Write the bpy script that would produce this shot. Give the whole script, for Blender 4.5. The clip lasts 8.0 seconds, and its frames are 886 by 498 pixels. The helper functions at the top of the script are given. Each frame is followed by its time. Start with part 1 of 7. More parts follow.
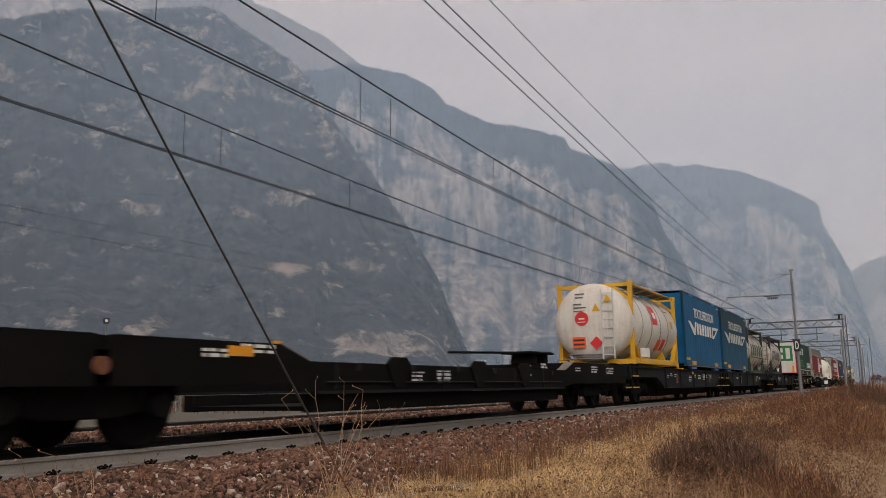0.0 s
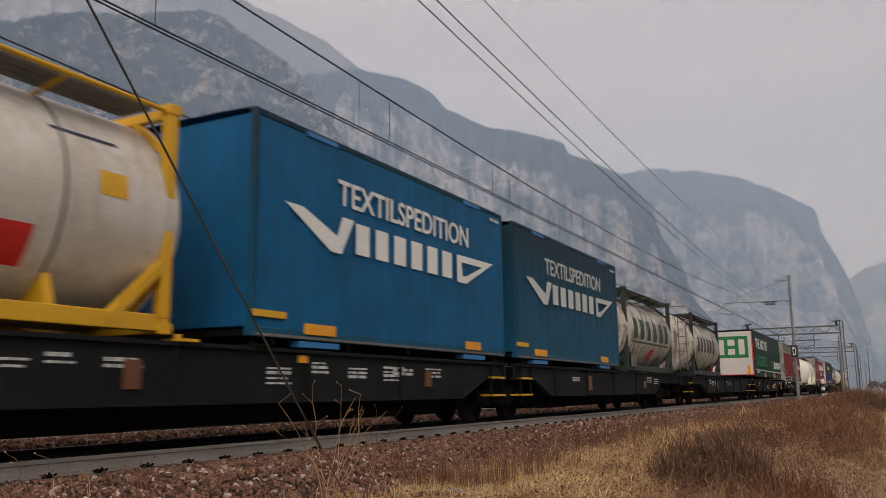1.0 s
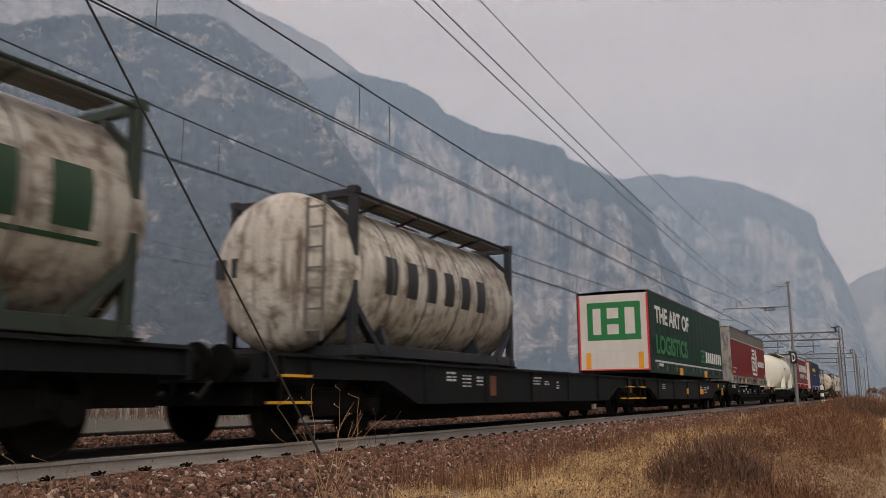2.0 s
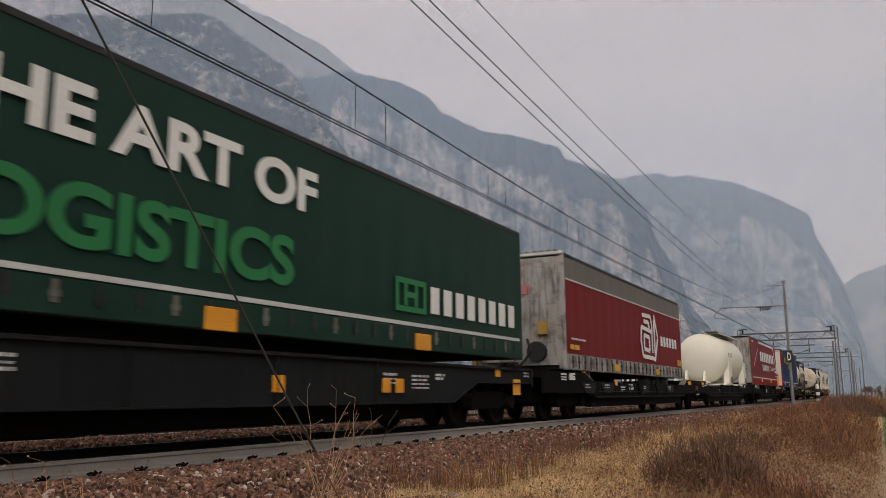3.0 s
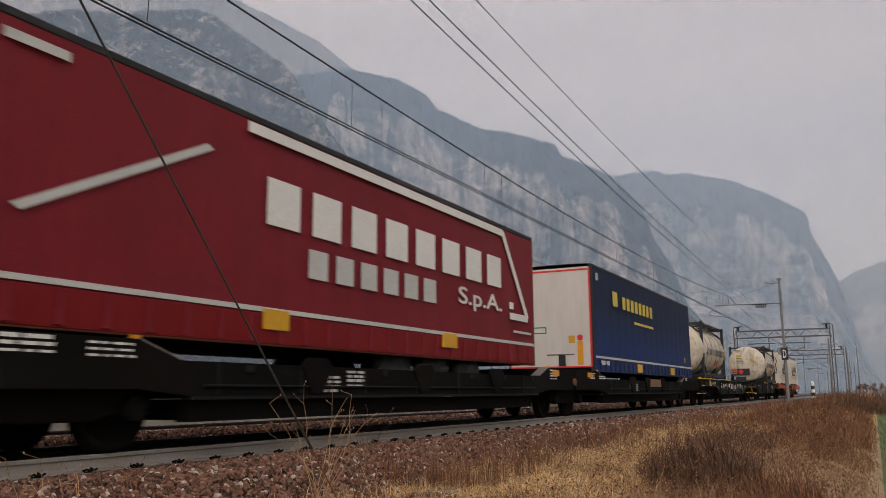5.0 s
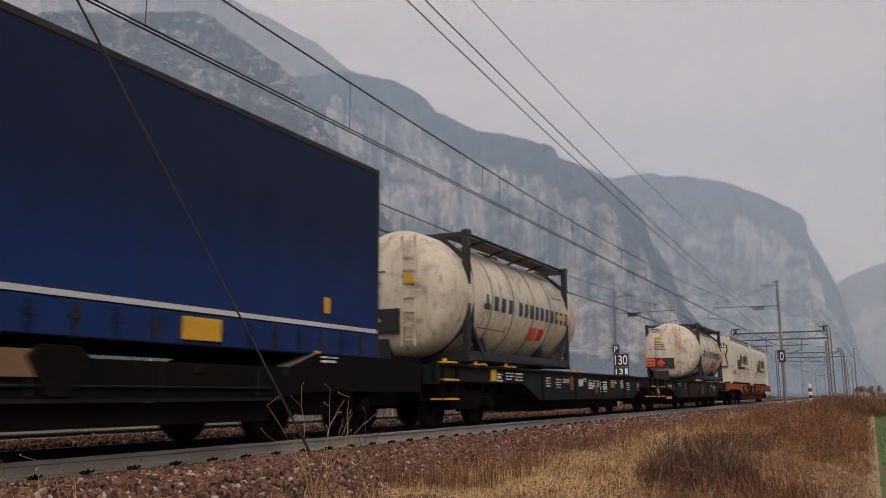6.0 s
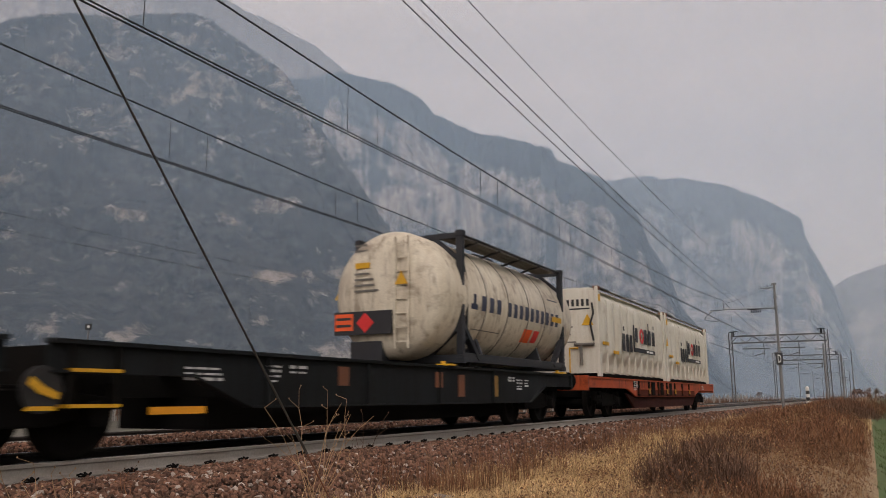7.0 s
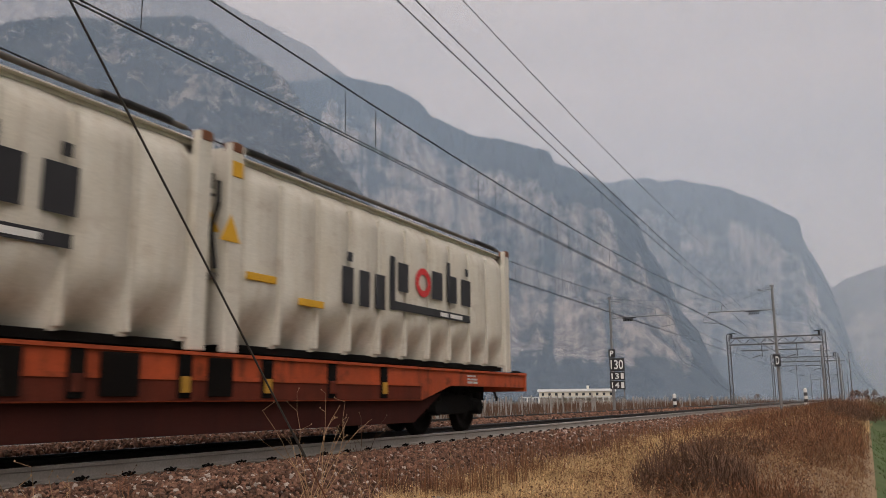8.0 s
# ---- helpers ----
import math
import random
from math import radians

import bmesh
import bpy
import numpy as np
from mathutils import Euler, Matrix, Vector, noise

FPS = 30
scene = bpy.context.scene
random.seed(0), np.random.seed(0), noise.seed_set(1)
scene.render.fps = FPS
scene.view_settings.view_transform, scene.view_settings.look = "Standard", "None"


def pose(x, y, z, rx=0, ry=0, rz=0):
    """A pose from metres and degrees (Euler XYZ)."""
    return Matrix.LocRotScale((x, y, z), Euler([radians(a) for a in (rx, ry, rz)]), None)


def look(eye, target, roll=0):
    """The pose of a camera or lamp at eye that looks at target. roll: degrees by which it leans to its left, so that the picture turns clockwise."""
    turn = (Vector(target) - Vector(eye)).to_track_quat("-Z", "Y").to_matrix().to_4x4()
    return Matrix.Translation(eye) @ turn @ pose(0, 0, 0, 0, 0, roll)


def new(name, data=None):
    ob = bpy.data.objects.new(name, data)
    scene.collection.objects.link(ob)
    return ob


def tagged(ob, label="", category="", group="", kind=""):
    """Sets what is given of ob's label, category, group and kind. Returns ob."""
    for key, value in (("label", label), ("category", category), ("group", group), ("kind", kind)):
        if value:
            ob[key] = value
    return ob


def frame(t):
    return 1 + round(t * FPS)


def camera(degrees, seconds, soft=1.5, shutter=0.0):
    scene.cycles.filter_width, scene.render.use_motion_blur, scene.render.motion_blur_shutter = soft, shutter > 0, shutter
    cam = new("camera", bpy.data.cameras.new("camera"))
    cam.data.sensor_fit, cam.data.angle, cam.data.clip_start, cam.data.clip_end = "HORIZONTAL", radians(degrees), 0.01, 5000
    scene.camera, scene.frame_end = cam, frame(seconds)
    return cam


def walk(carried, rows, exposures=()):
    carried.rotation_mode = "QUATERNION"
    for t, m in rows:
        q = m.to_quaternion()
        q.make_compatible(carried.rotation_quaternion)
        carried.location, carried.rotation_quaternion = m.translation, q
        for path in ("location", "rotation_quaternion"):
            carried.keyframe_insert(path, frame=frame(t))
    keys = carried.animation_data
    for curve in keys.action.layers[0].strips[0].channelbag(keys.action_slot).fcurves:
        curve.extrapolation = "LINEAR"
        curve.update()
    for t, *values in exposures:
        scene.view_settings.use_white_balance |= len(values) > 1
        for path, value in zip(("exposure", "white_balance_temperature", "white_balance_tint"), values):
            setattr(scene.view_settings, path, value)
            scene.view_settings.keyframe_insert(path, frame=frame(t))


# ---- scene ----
# Fitted layout: x to the right of the line of travel, y along the track, z = 0 at the rail head.
TRACK = -7.99          # centre of the near track
TRACK_2 = -12.0        # centre of the far track
EYE_Z = 0.594
SPEED = 24.575         # of the train, in m/s, towards -y

cam = camera(56.86, 8.0, soft=0.6, shutter=0.11)
PATH = [
    (0.0, 28.244, 9.658, 0.828), (0.5, 28.149, 9.804, 0.816), (1.0, 28.062, 9.966, 0.575), (1.3, 28.07, 10.10, 0.40),
    (1.5, 28.08, 10.19, 0.25), (1.7, 28.05, 10.24, 0.26), (2.8, 27.76, 10.28, 0.40), (3.0, 27.725, 10.233, 0.40), (3.5, 27.654, 10.005, 0.45),
    (4.0, 27.606, 9.995, 0.47), (5.5, 27.384, 10.085, 0.300), (6.0, 27.302, 10.168, 0.315), (6.5, 27.245, 10.220, 0.43),
    (7.0, 27.145, 10.329, 0.310), (7.5, 27.088, 10.388, 0.345), (8.0, 27.022, 10.500, 0.44)]
walk(cam, [(t, pose(0, 0, EYE_Z, 90 + p, r, y)) for t, y, p, r in PATH])

# ---- light: smoky overcast daylight ----
SUN_EL, SUN_AZ = 38.0, 150.0
world = bpy.data.worlds.new("sky")
scene.world = world
world.use_nodes = True
wn = world.node_tree
wn.nodes.clear()
w_out = wn.nodes.new("ShaderNodeOutputWorld")
w_bg = wn.nodes.new("ShaderNodeBackground")
w_sky = wn.nodes.new("ShaderNodeTexSky")
w_sky.sky_type, w_sky.sun_disc = "NISHITA", False
w_sky.sun_elevation, w_sky.sun_rotation = radians(SUN_EL), radians(SUN_AZ)
w_sky.air_density, w_sky.dust_density, w_sky.ozone_density = 1.6, 6.0, 1.0
w_pale = wn.nodes.new("ShaderNodeHueSaturation")
w_pale.inputs["Saturation"].default_value = 0.12
w_mix = wn.nodes.new("ShaderNodeMix")
w_mix.data_type = "RGBA"
w_mix.inputs[0].default_value = 0.72
w_mix.inputs[7].default_value = (6.15, 4.95, 4.47, 1)      # even smoke layer
wn.links.new(w_sky.outputs[0], w_pale.inputs["Color"])
wn.links.new(w_pale.outputs[0], w_mix.inputs[6])
wn.links.new(w_mix.outputs[2], w_bg.inputs["Color"])
w_bg.inputs["Strength"].default_value = 0.152
wn.links.new(w_bg.outputs[0], w_out.inputs["Surface"])
sun = new("sun", bpy.data.lights.new("sun", "SUN"))
sun.data.energy, sun.data.angle, sun.data.color = 0.5, radians(25), (1.0, 0.93, 0.86)
sun.matrix_world = look((0, 0, 50), (-50 * math.sin(radians(SUN_AZ)) / math.tan(radians(SUN_EL)), -50 * math.cos(radians(SUN_AZ)) / math.tan(radians(SUN_EL)), 0))


# ---- materials ----
def mat(name, col, rough=0.6, metal=0.0, col2=None, stain=0.35, scale=1.2, grain=0.12, grain_scale=40.0,
        bump=0.15, streak=0.0, per_piece=0.0, per_island=0.0, spec=0.4, fade=None, grime=None):
    """Painted, worn, stained or mineral surface: broad stains towards col2, vertical streaks, fine grain and relief."""
    m = bpy.data.materials.new(name)
    m.use_nodes = True
    nt = m.node_tree
    nd, ln = nt.nodes, nt.links
    b = nd["Principled BSDF"]
    b.inputs["Roughness"].default_value, b.inputs["Metallic"].default_value = rough, metal
    b.inputs["Specular IOR Level"].default_value = spec
    tc = nd.new("ShaderNodeTexCoord")
    col2 = col2 or tuple(c * 0.55 for c in col)

    def noise_tex(s, detail, stretch=None):
        n = nd.new("ShaderNodeTexNoise")
        n.inputs["Scale"].default_value, n.inputs["Detail"].default_value = s, detail
        n.inputs["Roughness"].default_value = 0.62
        if stretch:
            mp = nd.new("ShaderNodeMapping")
            mp.inputs["Scale"].default_value = stretch
            ln.new(tc.outputs["Object"], mp.inputs["Vector"])
            ln.new(mp.outputs[0], n.inputs["Vector"])
        else:
            ln.new(tc.outputs["Object"], n.inputs["Vector"])
        return n

    def mix(fac, a, bb, amount):
        r = nd.new("ShaderNodeMapRange")
        r.inputs["From Min"].default_value, r.inputs["From Max"].default_value = 0.42, 0.72
        r.inputs["To Max"].default_value = amount
        ln.new(fac, r.inputs["Value"])
        x = nd.new("ShaderNodeMix")
        x.data_type = "RGBA"
        ln.new(r.outputs[0], x.inputs[0])
        if isinstance(a, tuple):
            x.inputs[6].default_value = (*a, 1)
        else:
            ln.new(a, x.inputs[6])
        x.inputs[7].default_value = (*bb, 1)
        return x.outputs[2]

    first = tuple(col)
    if fade:
        # colour that changes to another one up the wall
        sep = nd.new("ShaderNodeSeparateXYZ")
        ln.new(tc.outputs["Object"], sep.inputs[0])
        rr = nd.new("ShaderNodeMapRange")
        rr.inputs["From Min"].default_value, rr.inputs["From Max"].default_value = fade[0], fade[1]
        ln.new(sep.outputs["Z"], rr.inputs["Value"])
        fx = nd.new("ShaderNodeMix")
        fx.data_type = "RGBA"
        ln.new(rr.outputs[0], fx.inputs[0])
        fx.inputs[6].default_value, fx.inputs[7].default_value = (*col, 1), (*fade[2], 1)
        first = fx.outputs[2]
    c = mix(noise_tex(scale, 6).outputs[0], first, col2, stain)
    if streak:
        c = mix(noise_tex(1.0, 5, (9.0, 9.0, 0.7)).outputs[0], c, col2, streak)
    if grime:
        # patchy dark dirt and rust that has run down the wall
        gc, amount, lo_, hi_ = grime
        for n_ in (noise_tex(1.7, 9, (1.0, 1.0, 1.6)), noise_tex(1.3, 8, (4.5, 4.5, 0.8))):
            r_ = nd.new("ShaderNodeMapRange")
            r_.inputs["From Min"].default_value, r_.inputs["From Max"].default_value = lo_, hi_
            r_.inputs["To Max"].default_value = amount
            ln.new(n_.outputs[0], r_.inputs["Value"])
            x_ = nd.new("ShaderNodeMix")
            x_.data_type = "RGBA"
            ln.new(r_.outputs[0], x_.inputs[0])
            ln.new(c, x_.inputs[6])
            x_.inputs[7].default_value = (*gc, 1)
            c = x_.outputs[2]
    g = noise_tex(grain_scale, 3)
    hv = nd.new("ShaderNodeHueSaturation")
    ln.new(c, hv.inputs["Color"])
    val = nd.new("ShaderNodeMapRange")
    val.inputs["From Min"].default_value, val.inputs["From Max"].default_value = 0.3, 0.7
    val.inputs["To Min"].default_value, val.inputs["To Max"].default_value = 1 - grain, 1 + grain
    ln.new(g.outputs[0], val.inputs["Value"])
    v = val.outputs[0]
    if per_piece or per_island:
        src = nd.new("ShaderNodeObjectInfo").outputs["Random"] if per_piece else nd.new("ShaderNodeNewGeometry").outputs["Random Per Island"]
        k = per_piece or per_island
        r = nd.new("ShaderNodeMapRange")
        r.inputs["To Min"].default_value, r.inputs["To Max"].default_value = 1 - k, 1 + k
        ln.new(src, r.inputs["Value"])
        mu = nd.new("ShaderNodeMath")
        mu.operation = "MULTIPLY"
        ln.new(v, mu.inputs[0])
        ln.new(r.outputs[0], mu.inputs[1])
        v = mu.outputs[0]
    ln.new(v, hv.inputs["Value"])
    ln.new(hv.outputs[0], b.inputs["Base Color"])
    if bump:
        bp = nd.new("ShaderNodeBump")
        bp.inputs["Strength"].default_value, bp.inputs["Distance"].default_value = bump, 0.02
        ln.new(g.outputs[0], bp.inputs["Height"])
        ln.new(bp.outputs[0], b.inputs["Normal"])
    return m


STEEL_GREY = mat("wagon_grey", (0.0125, 0.0150, 0.0166), 0.7, col2=(0.008, 0.0062, 0.0055), streak=0.5, spec=0.10)
STEEL_DARK = mat("wagon_black", (0.0070, 0.0068, 0.0067), 0.85, col2=(0.010, 0.0075, 0.006), stain=0.6, spec=0.06)
WAGON_RED = mat("wagon_red", (0.44, 0.078, 0.024), 0.6, col2=(0.20, 0.042, 0.018), streak=0.4, stain=0.6, spec=0.2, grime=((0.045, 0.018, 0.011), 0.65, 0.54, 0.68))
RUST = mat("rust", (0.16, 0.062, 0.03), 0.85, col2=(0.06, 0.03, 0.02), stain=0.6)
WHEEL = mat("wheel_steel", (0.008, 0.0068, 0.006), 0.8, 0.0, col2=(0.006, 0.005, 0.0045), spec=0.08)
RAIL = mat("rail_side", (0.31, 0.288, 0.262), 0.85, 0.0, col2=(0.21, 0.17, 0.135), stain=0.5)
# near-black: grease plus the wagons' shade painted into the inner rail side
RAIL_SHADE_GREASE = mat("rail_gauge_side", (0.020, 0.016, 0.014), 0.7, 0.1, col2=(0.045, 0.030, 0.022), stain=0.5)
RAIL_TOP = mat("rail_head", (0.38, 0.38, 0.38), 0.25, 0.9, col2=(0.2, 0.19, 0.18))
CONCRETE = mat("concrete", (0.30, 0.28, 0.26), 0.9, col2=(0.17, 0.14, 0.12), stain=0.5, bump=0.3, per_piece=0.12)
MAST = mat("mast_steel", (0.20, 0.20, 0.20), 0.6, 0.3, col2=(0.10, 0.09, 0.085))
GANTRY = mat("gantry_steel", (0.095, 0.092, 0.09), 0.7, 0.2, col2=(0.05, 0.042, 0.038))
WIRE = mat("wire_copper", (0.025, 0.024, 0.024), 0.6, 0.3, stain=0.2)
GUY = mat("stay_cable", (0.05, 0.045, 0.042), 0.6, 0.3, stain=0.3)
YELLOW = mat("yellow_paint", (0.62, 0.34, 0.012), 0.5, col2=(0.30, 0.15, 0.02), stain=0.35)
AMBER = mat("amber_plate", (0.70, 0.30, 0.012), 0.45, col2=(0.4, 0.16, 0.01))
WHITE = mat("white_paint", (0.74, 0.73, 0.70), 0.5, col2=(0.50, 0.47, 0.42), streak=0.25)
TANK_WHITE = mat("tank_white", (0.66, 0.635, 0.585), 0.42, col2=(0.36, 0.29, 0.21), streak=0.35, stain=0.4, scale=0.9, grime=((0.20, 0.12, 0.07), 0.28, 0.56, 0.70))
OLD_YELLOW = mat("old_yellow_paint", (0.26, 0.15, 0.03), 0.7, col2=(0.10, 0.06, 0.03), stain=0.6)
END_WHITE = mat("dull_white_panel", (0.58, 0.55, 0.515), 0.5, col2=(0.42, 0.38, 0.335), streak=0.3)
TANK_IVORY = mat("tank_ivory", (0.63, 0.575, 0.47), 0.42, col2=(0.34, 0.26, 0.17), streak=0.4, stain=0.4, scale=0.9, grime=((0.11, 0.064, 0.036), 0.55, 0.53, 0.67))
TANK_CREAM = mat("tank_cream", (0.70, 0.68, 0.58), 0.5, col2=(0.56, 0.52, 0.42), stain=0.35, scale=0.8)
TANK_DIRTY = mat("tank_dirty_white", (0.58, 0.56, 0.50), 0.45, col2=(0.22, 0.16, 0.11), streak=0.6, stain=0.55, scale=0.8, grime=((0.09, 0.055, 0.035), 0.85, 0.50, 0.66))
BULK_WHITE = mat("bulk_white", (0.60, 0.575, 0.51), 0.5, col2=(0.45, 0.385, 0.28), streak=0.4, stain=0.35, grime=((0.22, 0.13, 0.07), 0.35, 0.57, 0.72))
TARP_BLUE = mat("tarpaulin_blue", (0.006, 0.103, 0.245), 0.6, col2=(0.006, 0.058, 0.125), stain=0.7, streak=0.4, spec=0.15)
TARP_SLATE = mat("tarpaulin_slate", (0.008, 0.080, 0.155), 0.6, col2=(0.010, 0.040, 0.065), stain=0.6, streak=0.35, spec=0.15, fade=(2.3, 3.9, (0.012, 0.036, 0.054)))
TARP_GREEN = mat("tarpaulin_green", (0.009, 0.036, 0.025), 0.6, col2=(0.006, 0.024, 0.017), stain=0.5, streak=0.3, spec=0.15)
TARP_RED = mat("tarpaulin_red", (0.170, 0.009, 0.012), 0.6, col2=(0.15, 0.010, 0.013), stain=0.5, streak=0.35, spec=0.15)
TARP_STEG = mat("tarpaulin_crimson", (0.19, 0.016, 0.025), 0.6, col2=(0.12, 0.014, 0.02), stain=0.5, streak=0.35, spec=0.15)
TARP_NAVY = mat("tarpaulin_navy", (0.006, 0.018, 0.066), 0.6, col2=(0.008, 0.014, 0.038), stain=0.5, streak=0.3, spec=0.15)
TARP_COBALT = mat("tarpaulin_cobalt", (0.008, 0.030, 0.135), 0.6, col2=(0.008, 0.018, 0.06), stain=0.5, streak=0.3, spec=0.15, fade=(1.9, 3.0, (0.007, 0.016, 0.050)))
GREY_TARP = mat("tarpaulin_grey", (0.15, 0.137, 0.124), 0.7, col2=(0.085, 0.077, 0.068), stain=0.5, streak=0.6)
ALU = mat("trailer_aluminium", (0.34, 0.335, 0.32), 0.55, 0.15, col2=(0.20, 0.175, 0.15), stain=0.5, streak=0.5, grime=((0.05, 0.038, 0.03), 0.75, 0.5, 0.66))
BLACK = mat("black_trim", (0.014, 0.014, 0.015), 0.6)
RUBBER = mat("tyre_rubber", (0.018, 0.018, 0.018), 0.85)
FRAME_DARK = mat("frame_dark_blue", (0.014, 0.016, 0.022), 0.6, col2=(0.03, 0.022, 0.018), stain=0.4)
LETTER_WHITE = mat("lettering_white", (0.72, 0.72, 0.70), 0.55, stain=0.2, bump=0.0)
LETTER_GREY = mat("lettering_pale_grey", (0.52, 0.53, 0.52), 0.55, stain=0.3, bump=0.0)
LETTER_GREEN = mat("lettering_green", (0.012, 0.165, 0.047), 0.55, stain=0.2, bump=0.0)
LETTER_DKGREEN = mat("lettering_dark_green", (0.016, 0.048, 0.022), 0.55, stain=0.2, bump=0.0)
LETTER_YELLOW = mat("lettering_yellow", (0.62, 0.47, 0.06), 0.55, stain=0.2, bump=0.0)
LETTER_DARK = mat("lettering_black", (0.020, 0.020, 0.024), 0.55, stain=0.2, bump=0.0)
LETTER_NAVY = mat("lettering_navy", (0.030, 0.038, 0.075), 0.55, stain=0.3, bump=0.0)
SIGN_RED = mat("sign_red", (0.60, 0.025, 0.025), 0.5, stain=0.3, bump=0.0)
SIGN_ORANGE = mat("sign_orange", (0.75, 0.10, 0.02), 0.5, stain=0.2, bump=0.0)
LEDGE_BLUE = mat("ledge_blue", (0.03, 0.17, 0.42), 0.5, stain=0.2)
STONE = mat("ballast_stone", (0.118, 0.057, 0.037), 0.92, col2=(0.215, 0.13, 0.088), stain=0.8, scale=9.0, grain=0.25, per_island=0.75, bump=0.4)
PALE_STONE = mat("pale_stone", (0.40, 0.335, 0.29), 0.9, col2=(0.25, 0.2, 0.17), scale=8.0, per_island=0.3)
GRAVEL = mat("ballast_bed", (0.032, 0.020, 0.015), 0.95, col2=(0.055, 0.04, 0.032), scale=5.0, stain=0.8, grain=0.6, grain_scale=22.0, bump=1.0)
SOIL = mat("dry_soil", (0.29, 0.205, 0.12), 0.95, col2=(0.14, 0.09, 0.052), scale=0.8, stain=0.8, grain=0.35, grain_scale=12.0, bump=0.6)
STRAW = mat("dry_grass", (0.62, 0.44, 0.225), 0.85, col2=(0.24, 0.135, 0.06), scale=0.9, stain=0.9, per_island=0.55, bump=0.0)
RUSSET = mat("russet_weeds", (0.150, 0.066, 0.034), 0.9, col2=(0.23, 0.125, 0.058), scale=1.1, stain=0.85, per_island=0.6, bump=0.0)
TWIG = mat("dead_twigs", (0.12, 0.066, 0.042), 0.9, col2=(0.07, 0.045, 0.03), per_island=0.35, bump=0.0)
STALK = mat("dry_stalk", (0.33, 0.21, 0.115), 0.85, col2=(0.2, 0.11, 0.06), per_island=0.3, bump=0.0)
FIELD = mat("green_field", (0.065, 0.105, 0.030), 0.95, col2=(0.11, 0.105, 0.05), scale=0.15, stain=0.6, grain=0.35, grain_scale=6.0)
PLAIN = mat("vineyard_plain", (0.085, 0.075, 0.058), 0.95, col2=(0.05, 0.052, 0.04), scale=0.02, stain=0.7, grain=0.3, grain_scale=1.5)
PLASTER = mat("pale_plaster", (0.56, 0.52, 0.44), 0.9, col2=(0.42, 0.38, 0.32), scale=0.3)
PANE = mat("window_glass_dark", (0.03, 0.035, 0.04), 0.15, bump=0.0, stain=0.1)


# ---- mesh builder ----
class Shape:
    """Vertices and faces of one part, put together from shaped pieces."""

    def __init__(self):
        self.v, self.f, self.smooth = [], [], []

    def add(self, verts, faces, smooth=False):
        n = len(self.v)
        self.v += [tuple(p) for p in verts]
        self.f += [tuple(i + n for i in q) for q in faces]
        self.smooth += [smooth] * len(faces)
        return self

    def box(self, x0, x1, y0, y1, z0, z1):
        p = [(x, y, z) for z in (z0, z1) for y in (y0, y1) for x in (x0, x1)]
        return self.add(p, [(0, 2, 3, 1), (4, 5, 7, 6), (0, 1, 5, 4), (2, 6, 7, 3), (0, 4, 6, 2), (1, 3, 7, 5)])

    def prism(self, outline, x0, x1):
        """An outline of (y, z) points, counter-clockwise seen from +x, drawn out from x0 to x1."""
        n = len(outline)
        p = [(x0, y, z) for y, z in outline] + [(x1, y, z) for y, z in outline]
        return self.add(p, [tuple(range(n - 1, -1, -1)), tuple(range(n, 2 * n))] + [(i, (i + 1) % n, (i + 1) % n + n, i + n) for i in range(n)])

    def prism_y(self, outline, y0, y1):
        """An outline of (x, z) points drawn out from y0 to y1."""
        n = len(outline)
        p = [(x, y0, z) for x, z in outline] + [(x, y1, z) for x, z in outline]
        return self.add(p, [tuple(range(n)), tuple(range(2 * n - 1, n - 1, -1))] + [(i, i + n, (i + 1) % n + n, (i + 1) % n) for i in range(n)])

    def rod(self, a, b, r, seg=8, r2=None):
        a, b = Vector(a), Vector(b)
        q = (b - a).to_track_quat("Z", "Y")
        r2 = r if r2 is None else r2
        ring = [(math.cos(2 * math.pi * k / seg), math.sin(2 * math.pi * k / seg)) for k in range(seg)]
        p = [a + q @ Vector((c * r, s * r, 0)) for c, s in ring] + [b + q @ Vector((c * r2, s * r2, 0)) for c, s in ring]
        self.add(p, [(k, (k + 1) % seg, (k + 1) % seg + seg, k + seg) for k in range(seg)], seg > 5)
        self.add(p, [tuple(range(seg - 1, -1, -1)), tuple(range(seg, 2 * seg))])
        return self

    def beam(self, a, b, w, t):
        """A square bar from a to b, w wide and t thick."""
        a, b = Vector(a), Vector(b)
        q = (b - a).to_track_quat("Z", "Y")
        c = [(-w / 2, -t / 2), (w / 2, -t / 2), (w / 2, t / 2), (-w / 2, t / 2)]
        p = [a + q @ Vector((x, y, 0)) for x, y in c] + [b + q @ Vector((x, y, 0)) for x, y in c]
        return self.add(p, [(3, 2, 1, 0), (4, 5, 6, 7)] + [(k, (k + 1) % 4, (k + 1) % 4 + 4, k + 4) for k in range(4)])

    def chain(self, pts, r, seg=6):
        for a, b in zip(pts, pts[1:]):
            self.rod(a, b, r, seg)
        return self

    def turned(self, profile, seg=40, x=0.0, z=0.0):
        """A body turned round an axis along y: profile of (y, radius)."""
        p, f = [], []
        for y, r in profile:
            p += [(x + r * math.sin(2 * math.pi * k / seg), y, z + r * math.cos(2 * math.pi * k / seg)) for k in range(seg)]
        for i in range(len(profile) - 1):
            for k in range(seg):
                a, b = i * seg + k, i * seg + (k + 1) % seg
                f.append((a, b, b + seg, a + seg))
        return self.add(p, f, True)

    def mesh(self, name):
        me = bpy.data.meshes.new(name)
        me.from_pydata(self.v, [], self.f)
        me.polygons.foreach_set("use_smooth", self.smooth)
        me.update()
        return me


